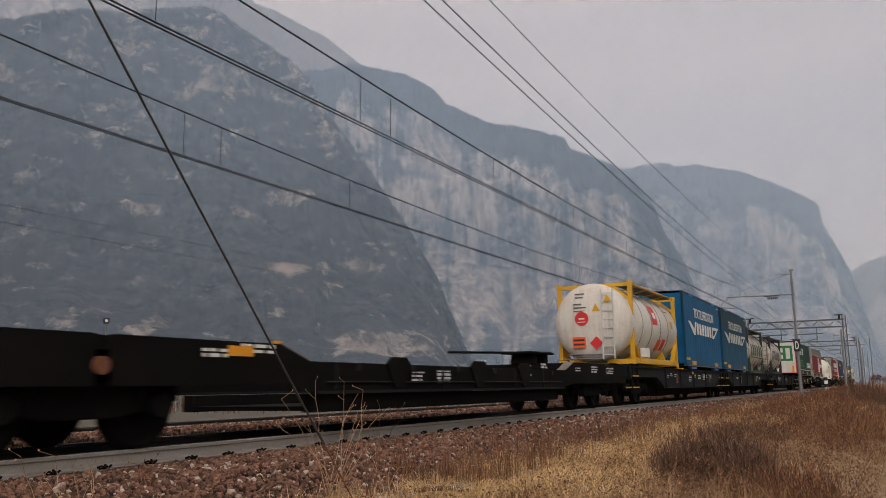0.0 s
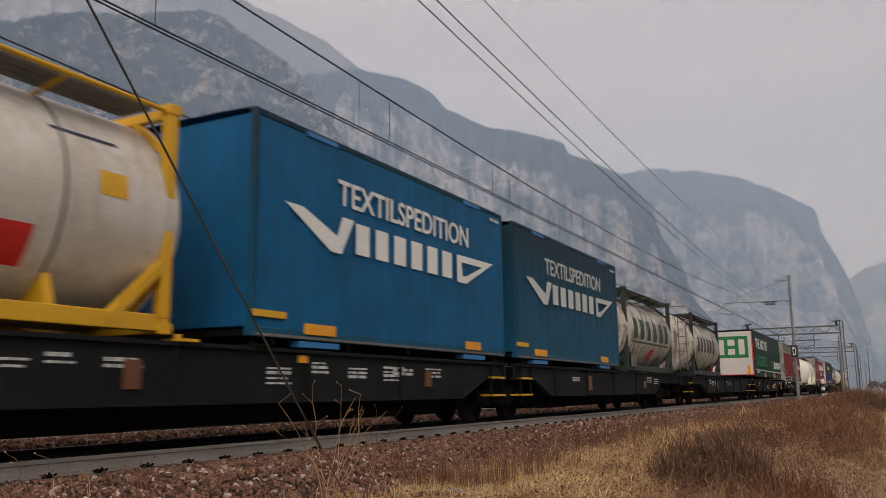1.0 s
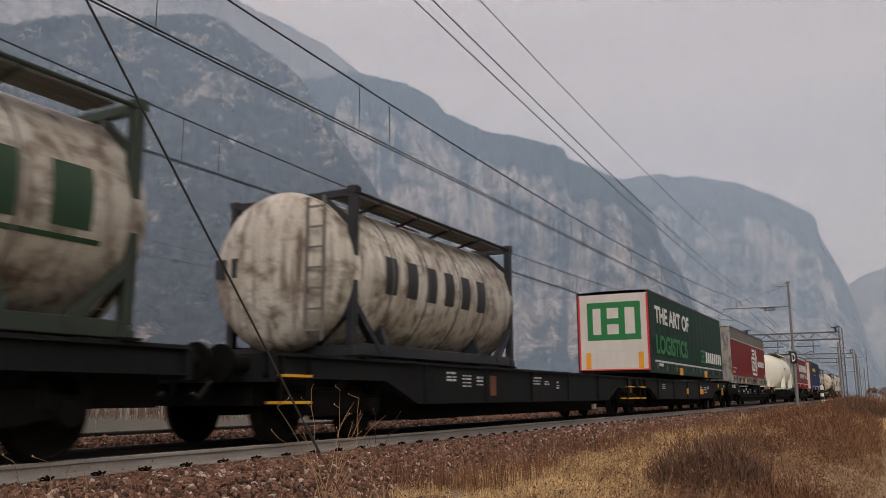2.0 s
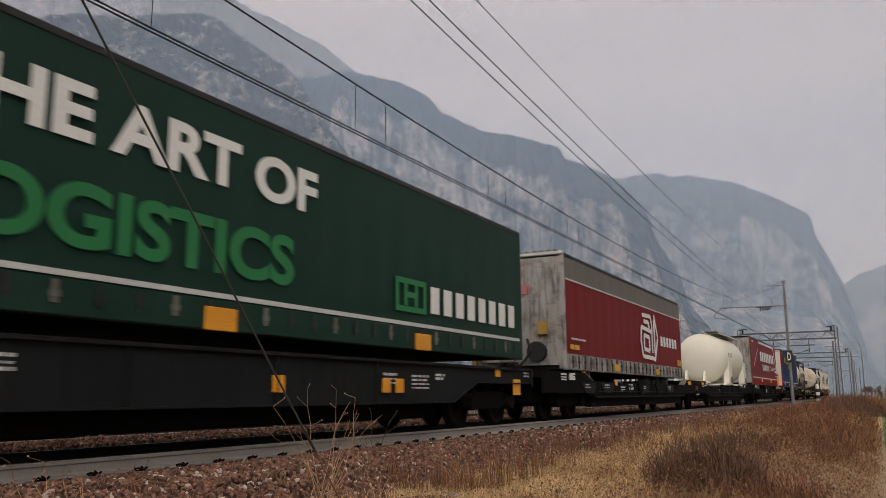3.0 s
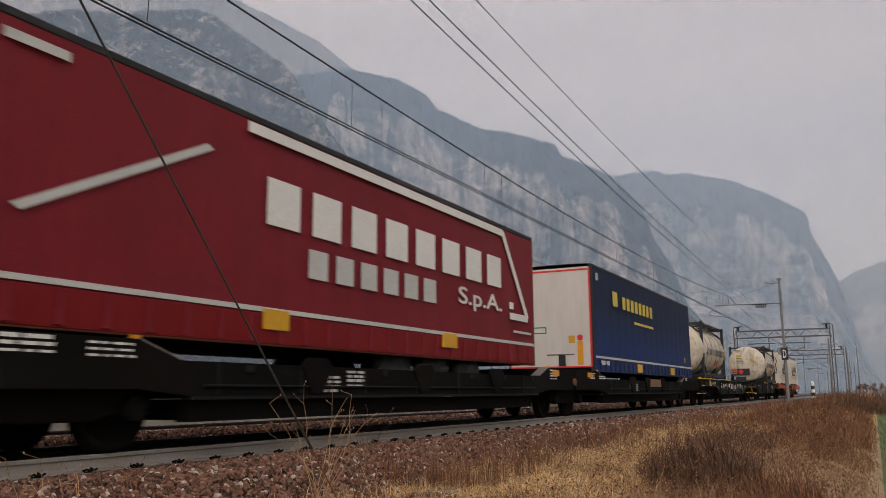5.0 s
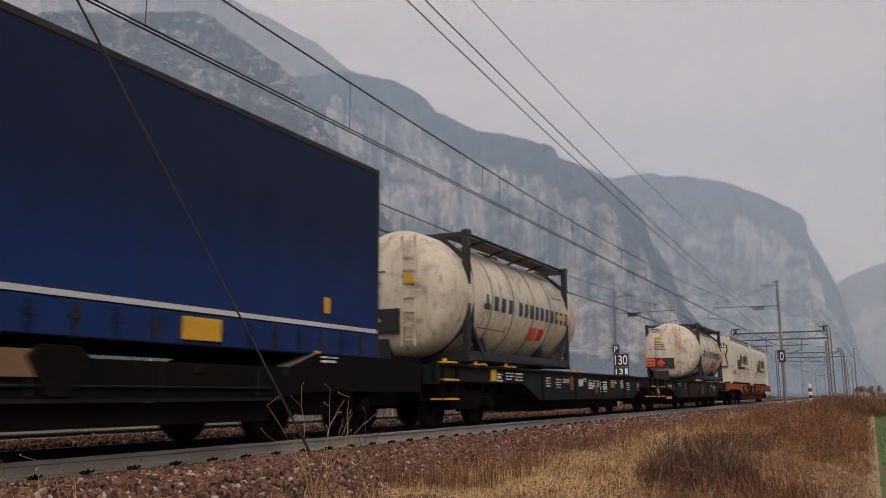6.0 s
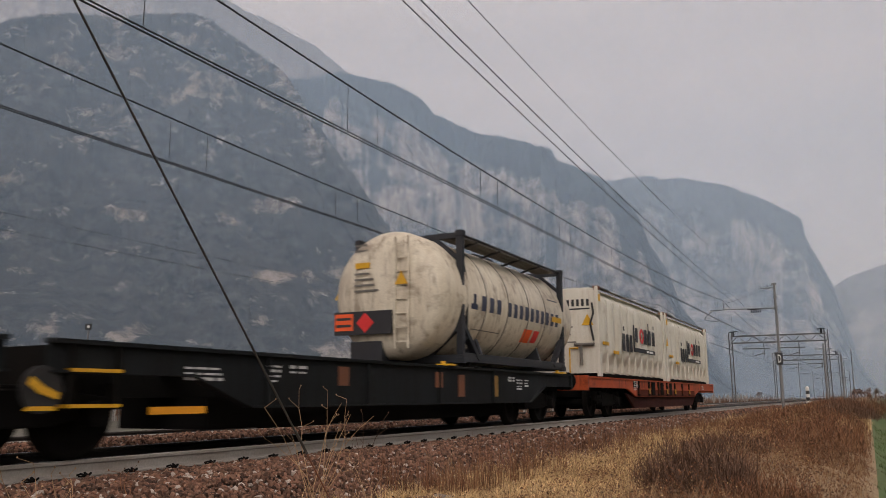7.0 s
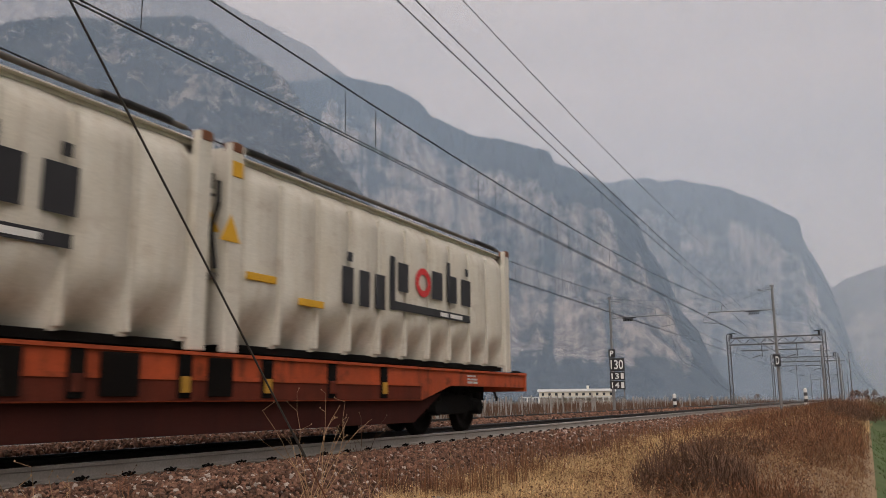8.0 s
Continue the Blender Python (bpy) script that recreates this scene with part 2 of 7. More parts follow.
def part(name, shape, material, parent=None, label="", bevel=0.0, at=None):
    ob = new(name, shape.mesh(name))
    ob.data.materials.append(material)
    if parent is not None:
        ob.parent = parent
    if at is not None:
        ob.matrix_basis = at
    if bevel:
        b = ob.modifiers.new("worn_edges", "BEVEL")
        b.width, b.segments, b.limit_method, b.angle_limit = bevel, 2, "ANGLE", radians(40)
    if label:
        tagged(ob, label)
    return ob


MOVING = []


def thing(name, u, label, category, group="", moves=True):
    """An Empty on the near track, u metres along it at the start, that carries the parts of one thing of the train."""
    e = new(name)
    e.empty_display_size = 0.3
    e.matrix_basis = pose(TRACK, u, 0)
    tagged(e, label, category, group)
    if moves:
        MOVING.append((e, u))
    return e


def still(name, place, label, category, group=""):
    e = new(name)
    e.empty_display_size = 0.3
    e.matrix_basis = pose(*place)
    return tagged(e, label, category, group)


def lettering(text, width, height, material, parent, place, name="lettering", label="", face="side", shear=0.0, bold=0.012):
    """Letters fitted into width x height, lying on a side wall (facing +x) or an end wall (facing -y). place: lower left corner."""
    cu = bpy.data.curves.new(name, "FONT")
    cu.body, cu.extrude, cu.shear, cu.offset = text, 0.002, shear, bold
    tmp = bpy.data.objects.new(name, cu)
    scene.collection.objects.link(tmp)
    me = bpy.data.meshes.new_from_object(tmp.evaluated_get(bpy.context.evaluated_depsgraph_get()))
    bpy.data.objects.remove(tmp)
    co = np.empty(len(me.vertices) * 3)
    me.vertices.foreach_get("co", co)
    co = co.reshape(-1, 3)
    lo, hi = co.min(0), co.max(0)
    a = (co[:, 0] - lo[0]) / (hi[0] - lo[0]) * width
    b = (co[:, 1] - lo[1]) / (hi[1] - lo[1]) * height
    c = co[:, 2]
    x, y, z = place
    out = np.stack([x + c, y + a, z + b], 1) if face == "side" else np.stack([x + a, y - c, z + b], 1)
    me.vertices.foreach_set("co", out.ravel())
    me.materials.clear()
    me.materials.append(material)
    me.update()
    ob = new(name, me)
    ob.parent = parent
    if label:
        tagged(ob, label)
    return ob


def marks(widths, height, gap, material, parent, place, name="wordmark", face="side", label="", slant=0.0):
    """A row of plain letter-sized blocks, for a mark that is not lettered."""
    s = Shape()
    x, y, z = place
    a = 0.0
    for w in widths:
        if w > 0:
            if face == "side":
                s.prism([(y + a, z), (y + a + w, z), (y + a + w + slant, z + height), (y + a + slant, z + height)], x - 0.002, x + 0.004)
            else:
                s.box(x + a, x + a + w, y - 0.004, y + 0.002, z, z + height)
        a += abs(w) + gap
    return part(name, s, material, parent, label)


def glyphs(spec, cell, height, gap, stroke, material, parent, place, name="wordmark", face="side", label=""):
    """Plain shapes in place of a mark: one block a letter, or a square outline for the cell 'ltrb' alone."""
    x, y, z = place

    def bar(a0, a1, b0, b1):
        s = Shape()
        if face == "side":
            s.box(x - 0.002, x + 0.004, y + a0, y + a1, z + b0, z + b1)
        else:
            s.box(x + a0, x + a1, y - 0.004, y + 0.002, z + b0, z + b1)
        part(name, s, material, parent, label)
    if name == "logo":
        bar(0, stroke, 0, height)
        bar(cell - stroke, cell, 0, height)
        bar(stroke + 0.0005, cell - stroke - 0.0005, 0, stroke)
        bar(stroke + 0.0005, cell - stroke - 0.0005, height - stroke, height)
        return
    for k in range(len(spec.split())):
        a = k * (cell + gap)
        bar(a, a + cell * 0.8, 0, height)


# ---- ground ----
def ground_z(x, y=0.0):
    """Cross-section of the embankment: ballast bed, shoulder, grassy bench, fields on both sides."""
    prof = [(-60, -1.1), (-22, -0.95), (-17, -0.85), (-15.6, -0.70), (-14.0, -0.22), (-11.2, -0.215), (-11.05, -0.045), (-9.6, -0.055), (-9.42, -0.215), (-7.16, -0.215), (-7.0, -0.21), (-6.55, -0.20), (-6.1, -0.27), (-5.2, -0.60),
            (-3.6, -0.62), (-2.0, -0.60), (-0.75, -0.76), (-0.3, -1.05), (0.4, -1.6), (60, -1.9)]
    z = float(np.interp(x, [p[0] for p in prof], [p[1] for p in prof]))
    if -5.2 < x < 1.0:
        z += 0.10 * noise.noise(Vector((x * 0.6, y * 0.35, 3.0))) + min(max((y - 14) / 60, 0), 1) * 0.38 * math.exp(-((x + 2.3) / 2.0) ** 2)
    elif -6.3 < x <= -5.2:
        z += 0.04 * noise.noise(Vector((x, y * 0.7, 9.0)))
    return z


def build_ground():
    xs = sorted(set([-4600, -2500, -1200, -600, -300, -150, -90, -60, -40, -28, -22, -19, -17, -15.6, -14.8, -14.0, -12, -11.2, -11.05, -10.3, -9.6, -9.42, -8, -7.16, -7.0, -6.5]
                    + [round(-6.2 + 0.2 * k, 2) for k in range(44)] + [2.6, 3.2, 4.5, 7, 12, 25, 60, 150, 400, 1200, 2500, 4600]))
    ys = sorted(set([-4600, -2000, -800, -300, -100, -40, -15, -6] + [round(-4 + 0.4 * k, 2) for k in range(120)]
                    + [45 + 3 * k for k in range(40)] + [170, 190, 220, 260, 320, 400, 520, 700, 1000, 1500, 2300, 3300, 4600]))
    verts = [(x, y, ground_z(x, y)) for y in ys for x in xs]
    n = len(xs)
    faces, mats = [], []
    for j in range(len(ys) - 1):
        for i in range(n - 1):
            a = j * n + i
            faces.append((a, a + 1, a + n + 1, a + n))
            xm = (xs[i] + xs[i + 1]) / 2
            mats.append(0 if -15.6 < xm < -5.0 else 1 if -17 < xm < 0.0 else 2 if xm >= 0.0 else 3)
    me = bpy.data.meshes.new("ground")
    me.from_pydata(verts, [], faces)
    for m in (GRAVEL, SOIL, FIELD, PLAIN):
        me.materials.append(m)
    me.polygons.foreach_set("material_index", mats)
    me.polygons.foreach_set("use_smooth", [True] * len(faces))
    me.update()
    tagged(new("ground", me), "railway embankment of ballast and dry soil with fields", "ground", kind="structure")


build_ground()


# ---- mountains and haze ----
def rock_material(name, rock, brush, dark, scale, streak=(1.6, 1.6, 0.35), crevice=0.5, ragged=1.1):
    """Bare rock and winter brush: the mesh's "rockiness" says where the cliffs are, noise frays their edges."""
    m = bpy.data.materials.new(name)
    m.use_nodes = True
    nd, ln = m.node_tree.nodes, m.node_tree.links
    b = nd["Principled BSDF"]
    b.inputs["Roughness"].default_value, b.inputs["Specular IOR Level"].default_value = 1.0, 0.0
    geo = nd.new("ShaderNodeNewGeometry")

    def tex(s, stretch, rough=0.76):
        mp = nd.new("ShaderNodeMapping")
        mp.inputs["Scale"].default_value = stretch
        ln.new(geo.outputs["Position"], mp.inputs["Vector"])
        t = nd.new("ShaderNodeTexNoise")
        t.inputs["Scale"].default_value, t.inputs["Detail"].default_value, t.inputs["Roughness"].default_value = s, 10, rough
        ln.new(mp.outputs[0], t.inputs["Vector"])
        return t.outputs[0]

    def ramp(src, lo, hi):
        r = nd.new("ShaderNodeMapRange")
        r.inputs["From Min"].default_value, r.inputs["From Max"].default_value = lo, hi
        ln.new(src, r.inputs["Value"])
        return r.outputs[0]

    def mix(fac, a, c):
        x = nd.new("ShaderNodeMix")
        x.data_type = "RGBA"
        ln.new(fac, x.inputs[0])
        for sock, val in ((6, a), (7, c)):
            if isinstance(val, tuple):
                x.inputs[sock].default_value = (*val, 1)
            else:
                ln.new(val, x.inputs[sock])
        return x.outputs[2]

    bare = nd.new("ShaderNodeAttribute")
    bare.attribute_name = "rockiness"
    edge = nd.new("ShaderNodeMath")
    edge.operation = "MULTIPLY_ADD"
    ln.new(tex(scale * 2.4, (1, 1, 1.8)), edge.inputs[0])
    edge.inputs[1].default_value = ragged
    ln.new(bare.outputs["Fac"], edge.inputs[2])
    brushy = mix(ramp(tex(scale * 5.0, (1, 1, 1.5)), 0.40, 0.60), brush, dark)
    brushy = mix(ramp(tex(scale * 0.8, (1, 1, 2.0)), 0.40, 0.62), brushy, tuple(0.5 * (p + q) * 0.8 for p, q in zip(brush, dark)))
    rocky = mix(ramp(tex(scale * 4, streak), 0.42, 0.60), rock, tuple(c * crevice for c in rock))
    c = mix(ramp(edge.outputs[0], 0.5 * ragged + 0.40, 0.5 * ragged + 0.58), brushy, rocky)
    ln.new(c, b.inputs["Base Color"])
    bp = nd.new("ShaderNodeBump")
    bp.inputs["Strength"].default_value, bp.inputs["Distance"].default_value = 1.0, 14.0
    ln.new(tex(scale * 6, (1, 1, 0.7)), bp.inputs["Height"])
    ln.new(bp.outputs[0], b.inputs["Normal"])
    return m


def smooth(x, lo, hi):
    q = min(max((x - lo) / (hi - lo), 0.0), 1.0)
    return q * q * (3 - 2 * q)


# bare ledges on the near flank: azimuth, elevation, half width and half height in degrees, strength
OUTCROPS = [(48.4, 12.3, 2.6, 0.7, 0.62), (42.0, 12.2, 1.7, 0.8, 0.42), (38.5, 13.8, 2.2, 0.8, 0.62), (42.7, 21.0, 2.2, 1.5, 0.46), (48.1, 19.5, 1.7, 1.6, 0.34),
            (36.3, 17.3, 1.3, 2.8, 0.40), (38.5, 8.6, 3.2, 0.7, 0.58), (33.9, 9.0, 2.0, 0.7, 0.55), (39.4, 5.6, 1.3, 0.5, 0.55), (32.8, 3.4, 6.0, 1.5, 0.60),
            (48.1, 4.4, 1.7, 0.5, 0.55), (43.4, 3.8, 1.7, 0.4, 0.48), (54.9, 7.9, 1.3, 0.4, 0.45), (53.0, 21.5, 4.0, 0.4, 0.38), (51.0, 17.6, 2.5, 0.4, 0.28), (45.5, 15.6, 4.0, 0.35, 0.30)]


def near_cover(a, el, crest):
    w = Vector((a * 0.5, el * 0.9, 7.0))
    aa, ee = a + 0.9 * noise.noise(w), el + 0.5 * noise.noise(w + Vector((9, 3, 0))) - 0.05 * (a - 42.0) * 0.3
    # extra pale rock higher up: real cliffs, and haze brightness painted in
    k = 0.25 + 0.10 * smooth(el, 14, 20) + 0.20 * noise.fractal(Vector((a * 0.30, el * 1.1 + a * 0.12, 2.0)), 0.8, 2.1, 4)
    for ca, ce, ra, re, s_ in OUTCROPS:
        k = max(k, 1.08 * s_ * math.exp(-(((aa - ca) / ra) ** 2 + ((ee - ce) / re) ** 2)) + 0.05)
    return k


def cliff_cover(a, el, crest):
    """Wooded crown above, tall bare walls cut by gullies, brush on the screes at the foot."""
    d = crest - el
    crown = smooth(d, 1.0 + 0.9 * noise.noise(Vector((a * 0.7, 1.0, 0))), 3.0 + 1.2 * noise.noise(Vector((a * 0.5, 5.0, 0))))
    foot = smooth(el, 0.6 + 1.0 * noise.noise(Vector((a * 0.6, 9.0, 0))), 4.0 + 2.0 * noise.noise(Vector((a * 0.5, 13.0, 0))))
    gully = 0.22 * noise.fractal(Vector((a * 0.9, el * 0.14, 4.0)), 0.8, 2.1, 3)
    return 0.18 + 0.33 * crown * foot + gully * crown


def ridge(name, crest, r_foot, r_crest, material, label, seed, step=0.14, rows=90, terrace=0.0, rough=1.0, cliff=0.5, bands=4, cover=cliff_cover):
    """A mountain side: crest is (azimuth from the track, elevation) in degrees seen from the line; it rises from r_foot to r_crest metres away."""
    azs = np.arange(crest[0][0], crest[-1][0] + 1e-6, step)
    els = np.interp(azs, [c[0] for c in crest], [c[1] for c in crest])
    span = r_crest - r_foot
    verts, faces, bare = [], [], []
    n = rows + 14
    for a, e in zip(azs, els):
        ra = radians(a)
        top = math.tan(radians(e + 0.10 * noise.fractal(Vector((a * 1.6, seed, 0)), 0.9, 2.1, 3) + 0.09 * noise.fractal(Vector((a * 5.0, seed, 3)), 0.6, 2.1, 3)))
        for k in range(n):
            t = k / (rows - 1)
            if t <= 1:
                # gentle scree below, steep cliffs above, with ledges
                step_ = terrace * math.sin(2 * math.pi * bands * t + 5 * noise.noise(Vector((a * 0.05, seed, t * 2.0)))) / (2 * math.pi * bands)
                g = min(max(t ** 1.2 + step_ * min(t * 5, 1) * min((1 - t) * 5, 1), 0), 1)
                rad = r_foot + span * (t * (1 - cliff) + cliff * (1 - math.cos(min(t * 2.2, 1) * math.pi / 2)) * 0.72 + cliff * 0.28 * t)
                q = Vector((a * 0.16, t * 3.2, seed))
                d = noise.fractal(q, 0.95, 2.1, 4) * 0.5 + 0.7 * (1 - abs(noise.noise(Vector((a * 0.45, t * 1.1, seed + 5)))) * 2) * 0.35
                rad -= span * 0.30 * rough * d * math.sin(min(t * 1.6, 1) * math.pi / 2) ** 0.6
                rad -= span * 0.05 * rough * noise.fractal(Vector((a * 0.4, t * 6, seed + 2)), 0.8, 2.1, 3) * min(t * 4, 1)
                rad -= span * 0.022 * rough * noise.fractal(Vector((a * 1.6, t * 16, seed + 8)), 0.7, 2.1, 3) * min(t * 4, 1)
                z, rim = top * rad * g, rad
            else:
                w = (k - rows + 1) / 14
                rad, z = rim + span * 0.9 * w, top * rim * (1 - 0.6 * w * w)
            verts.append((-math.sin(ra) * rad, math.cos(ra) * rad, z - 2.0))
            bare.append(cover(a, math.degrees(math.atan2(z, rad)), e) if t <= 1 else 0.0)
    m = len(azs)
    for i in range(m - 1):
        for k in range(n - 1):
            p = i * n + k
            faces.append((p, p + 1, p + n + 1, p + n))
    me = bpy.data.meshes.new(name)
    me.from_pydata(verts, [], faces)
    me.attributes.new("rockiness", "FLOAT", "POINT").data.foreach_set("value", bare)
    me.materials.append(material)
    me.polygons.foreach_set("use_smooth", [True] * len(faces))
    me.update()
    return tagged(new(name, me), label, "mountain", kind="structure")


ROCK_NEAR = rock_material("limestone_slope", (0.60, 0.48, 0.39), (0.135, 0.122, 0.114), (0.014, 0.018, 0.020), 0.012, (1.2, 1.2, 0.8), 0.24, 1.9)
ROCK_FAR = rock_material("limestone_cliff", (0.62, 0.50, 0.425), (0.078, 0.084, 0.088), (0.022, 0.029, 0.034), 0.0062, (1.7, 1.7, 0.30), 0.38, 0.9)
ridge("backdrop_1", [(25.6, 0.3), (27.0, 4.0), (28.6, 8.0), (30.5, 11.3), (32.9, 14.8), (34.6, 17.1), (36.9, 19.9), (37.5, 21.0), (38.7, 22.4), (41.2, 23.8), (42.8, 24.6), (43.8, 25.25), (45.2, 25.55), (46.7, 25.3), (48.4, 25.05), (50.4, 24.55),
                     (53.2, 24.35), (55.2, 23.87), (57.1, 23.06), (62, 22.5), (75, 20), (100, 16)], 520, 790, ROCK_NEAR, "brushy mountain flank with pale rock bands", 1.0, step=0.1, terrace=0.9, rows=130, bands=5, rough=0.7, cover=near_cover)
ridge("backdrop_2", [(7.5, 0.4), (8.8, 2.2), (9.7, 4.6), (10.8, 6.0), (11.6, 8.6), (12.6, 10.2), (13.3, 12.2), (14.4, 13.8), (15.9, 15.1), (17.9, 16.1), (18.9, 16.45), (19.2, 17.2), (20.6, 17.65), (22.7, 18.2), (24.3, 18.4), (25.1, 18.65), (27.0, 19.55), (27.6, 19.75), (28.7, 20.9), (30.5, 21.8),
                     (32.6, 22.15), (34.7, 22.55), (36.9, 22.0), (38.7, 21.9), (42, 22)], 930, 1235, ROCK_FAR, "tall limestone cliff wall in smoke haze", 2.0, step=0.07, rows=110, cliff=0.8, terrace=0.6, bands=3)
ridge("backdrop_3", [(-0.6, 0.4), (0.4, 2.3), (0.8, 4.4), (1.3, 6.5), (1.7, 7.6), (2.4, 9.2), (2.8, 10.05), (2.9, 11.1), (3.1, 11.5), (3.5, 11.8), (5.5, 13.0), (6.2, 13.3), (7.3, 13.9), (10.5, 14.7), (11.7, 14.65), (12.1, 14.9), (12.6, 15.0),
                     (14.0, 14.9), (15.0, 14.8), (18, 15.1), (21, 16)], 1340, 1900, ROCK_FAR, "distant flat-topped mountain in smoke haze", 3.0, step=0.06, cliff=0.8, terrace=0.6, bands=3)
ridge("backdrop_4", [(28, 18.0), (31.3, 20.3), (34.3, 22.6), (36.4, 24.05), (39.7, 25.4), (41.7, 26.0), (43.5, 26.7), (46.8, 28.0), (52, 29.0), (60, 28.0), (75, 24.0)], 2000, 3300, ROCK_FAR, "faint peak behind the ridge in haze", 4.0, step=0.2, rows=40)
ridge("backdrop_5", [(-150, 9), (-90, 12), (-40, 11), (-20, 10), (-10, 9.0), (-4, 8.4), (-1.8, 8.1), (0.5, 7.4), (3, 6)], 2400, 3900, ROCK_FAR, "faint far valley side in haze", 5.0, step=0.5, rows=40)


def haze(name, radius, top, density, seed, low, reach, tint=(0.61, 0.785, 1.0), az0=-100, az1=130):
    """Tinted scattering sheet added to paint distance haze, thinning out above the ridges."""
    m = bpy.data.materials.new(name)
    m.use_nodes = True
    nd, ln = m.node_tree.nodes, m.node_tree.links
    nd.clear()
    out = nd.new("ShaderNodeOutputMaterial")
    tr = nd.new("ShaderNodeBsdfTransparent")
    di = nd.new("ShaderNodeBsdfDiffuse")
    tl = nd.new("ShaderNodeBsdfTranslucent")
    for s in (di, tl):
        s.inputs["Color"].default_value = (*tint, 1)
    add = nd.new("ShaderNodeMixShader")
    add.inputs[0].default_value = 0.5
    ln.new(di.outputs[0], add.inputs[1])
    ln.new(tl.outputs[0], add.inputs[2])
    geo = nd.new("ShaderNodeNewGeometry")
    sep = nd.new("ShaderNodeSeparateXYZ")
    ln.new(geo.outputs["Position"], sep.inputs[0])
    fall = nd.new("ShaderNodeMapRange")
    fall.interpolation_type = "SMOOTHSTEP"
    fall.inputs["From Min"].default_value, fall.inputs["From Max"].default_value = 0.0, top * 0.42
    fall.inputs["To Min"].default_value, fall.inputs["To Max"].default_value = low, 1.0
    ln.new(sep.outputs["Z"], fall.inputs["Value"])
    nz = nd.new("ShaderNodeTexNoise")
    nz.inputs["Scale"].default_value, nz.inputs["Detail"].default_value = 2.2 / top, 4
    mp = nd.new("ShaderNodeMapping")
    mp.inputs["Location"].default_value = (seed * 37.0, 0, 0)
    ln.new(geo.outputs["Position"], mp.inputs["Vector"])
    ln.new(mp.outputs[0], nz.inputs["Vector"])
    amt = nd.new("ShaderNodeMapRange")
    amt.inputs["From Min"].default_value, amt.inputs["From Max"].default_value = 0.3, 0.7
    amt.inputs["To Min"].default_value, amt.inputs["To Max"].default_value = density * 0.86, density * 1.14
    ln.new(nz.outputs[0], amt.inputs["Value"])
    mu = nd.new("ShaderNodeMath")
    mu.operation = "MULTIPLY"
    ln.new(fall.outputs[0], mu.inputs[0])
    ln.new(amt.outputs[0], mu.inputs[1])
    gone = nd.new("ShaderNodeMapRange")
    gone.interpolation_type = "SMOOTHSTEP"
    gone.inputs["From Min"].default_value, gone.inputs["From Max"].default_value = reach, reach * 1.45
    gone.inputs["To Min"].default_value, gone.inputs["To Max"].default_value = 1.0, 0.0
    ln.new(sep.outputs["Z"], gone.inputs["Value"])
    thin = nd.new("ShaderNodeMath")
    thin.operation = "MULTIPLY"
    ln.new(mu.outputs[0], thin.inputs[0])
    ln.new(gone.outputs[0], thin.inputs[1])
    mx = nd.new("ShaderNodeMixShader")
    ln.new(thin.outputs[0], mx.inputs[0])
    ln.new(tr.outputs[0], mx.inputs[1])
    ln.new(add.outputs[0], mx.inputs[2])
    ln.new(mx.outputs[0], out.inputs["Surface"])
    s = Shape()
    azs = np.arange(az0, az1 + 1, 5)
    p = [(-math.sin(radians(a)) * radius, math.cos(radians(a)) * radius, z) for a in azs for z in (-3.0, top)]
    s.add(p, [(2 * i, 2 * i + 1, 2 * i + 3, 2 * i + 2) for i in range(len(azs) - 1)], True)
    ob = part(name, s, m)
    ob.visible_shadow = False
    tagged(ob, "thin tinted sheet added to stand in for smoke haze", "smoke", kind="structure")


haze("haze_sheet_1", 440, 560, 0.232, 2, 0.52, 240)
haze("haze_sheet_2", 480, 560, 0.232, 7, 0.52, 240)
haze("haze_sheet_3", 830, 1600, 0.22, 3, 1.0, 350)
haze("haze_sheet_4", 1250, 2400, 0.16, 4, 1.15, 350, (0.66, 0.77, 0.90))
haze("haze_sheet_5", 1280, 2400, 0.16, 8, 1.15, 350, (0.66, 0.77, 0.90))
haze("haze_sheet_6", 1970, 3600, 0.23, 5, 1.0, 900, (0.88, 0.79, 0.755))
haze("haze_sheet_7", 1998, 3600, 0.23, 9, 1.0, 900, (0.88, 0.79, 0.755))


# ---- track ----
def rail_shape(y0, y1):
    """Flat-bottomed rail: foot, web and rounded head, standing with its head at z = 0."""
    prof = [(-0.075, -0.172), (0.075, -0.172), (0.075, -0.160), (0.018, -0.142), (0.009, -0.125), (0.009, -0.052), (0.036, -0.038),
            (0.036, -0.010), (0.024, 0.0), (-0.024, 0.0), (-0.036, -0.010), (-0.036, -0.038), (-0.009, -0.052), (-0.009, -0.125), (-0.018, -0.142), (-0.075, -0.160)]
    return Shape().prism_y(prof, y0, y1)


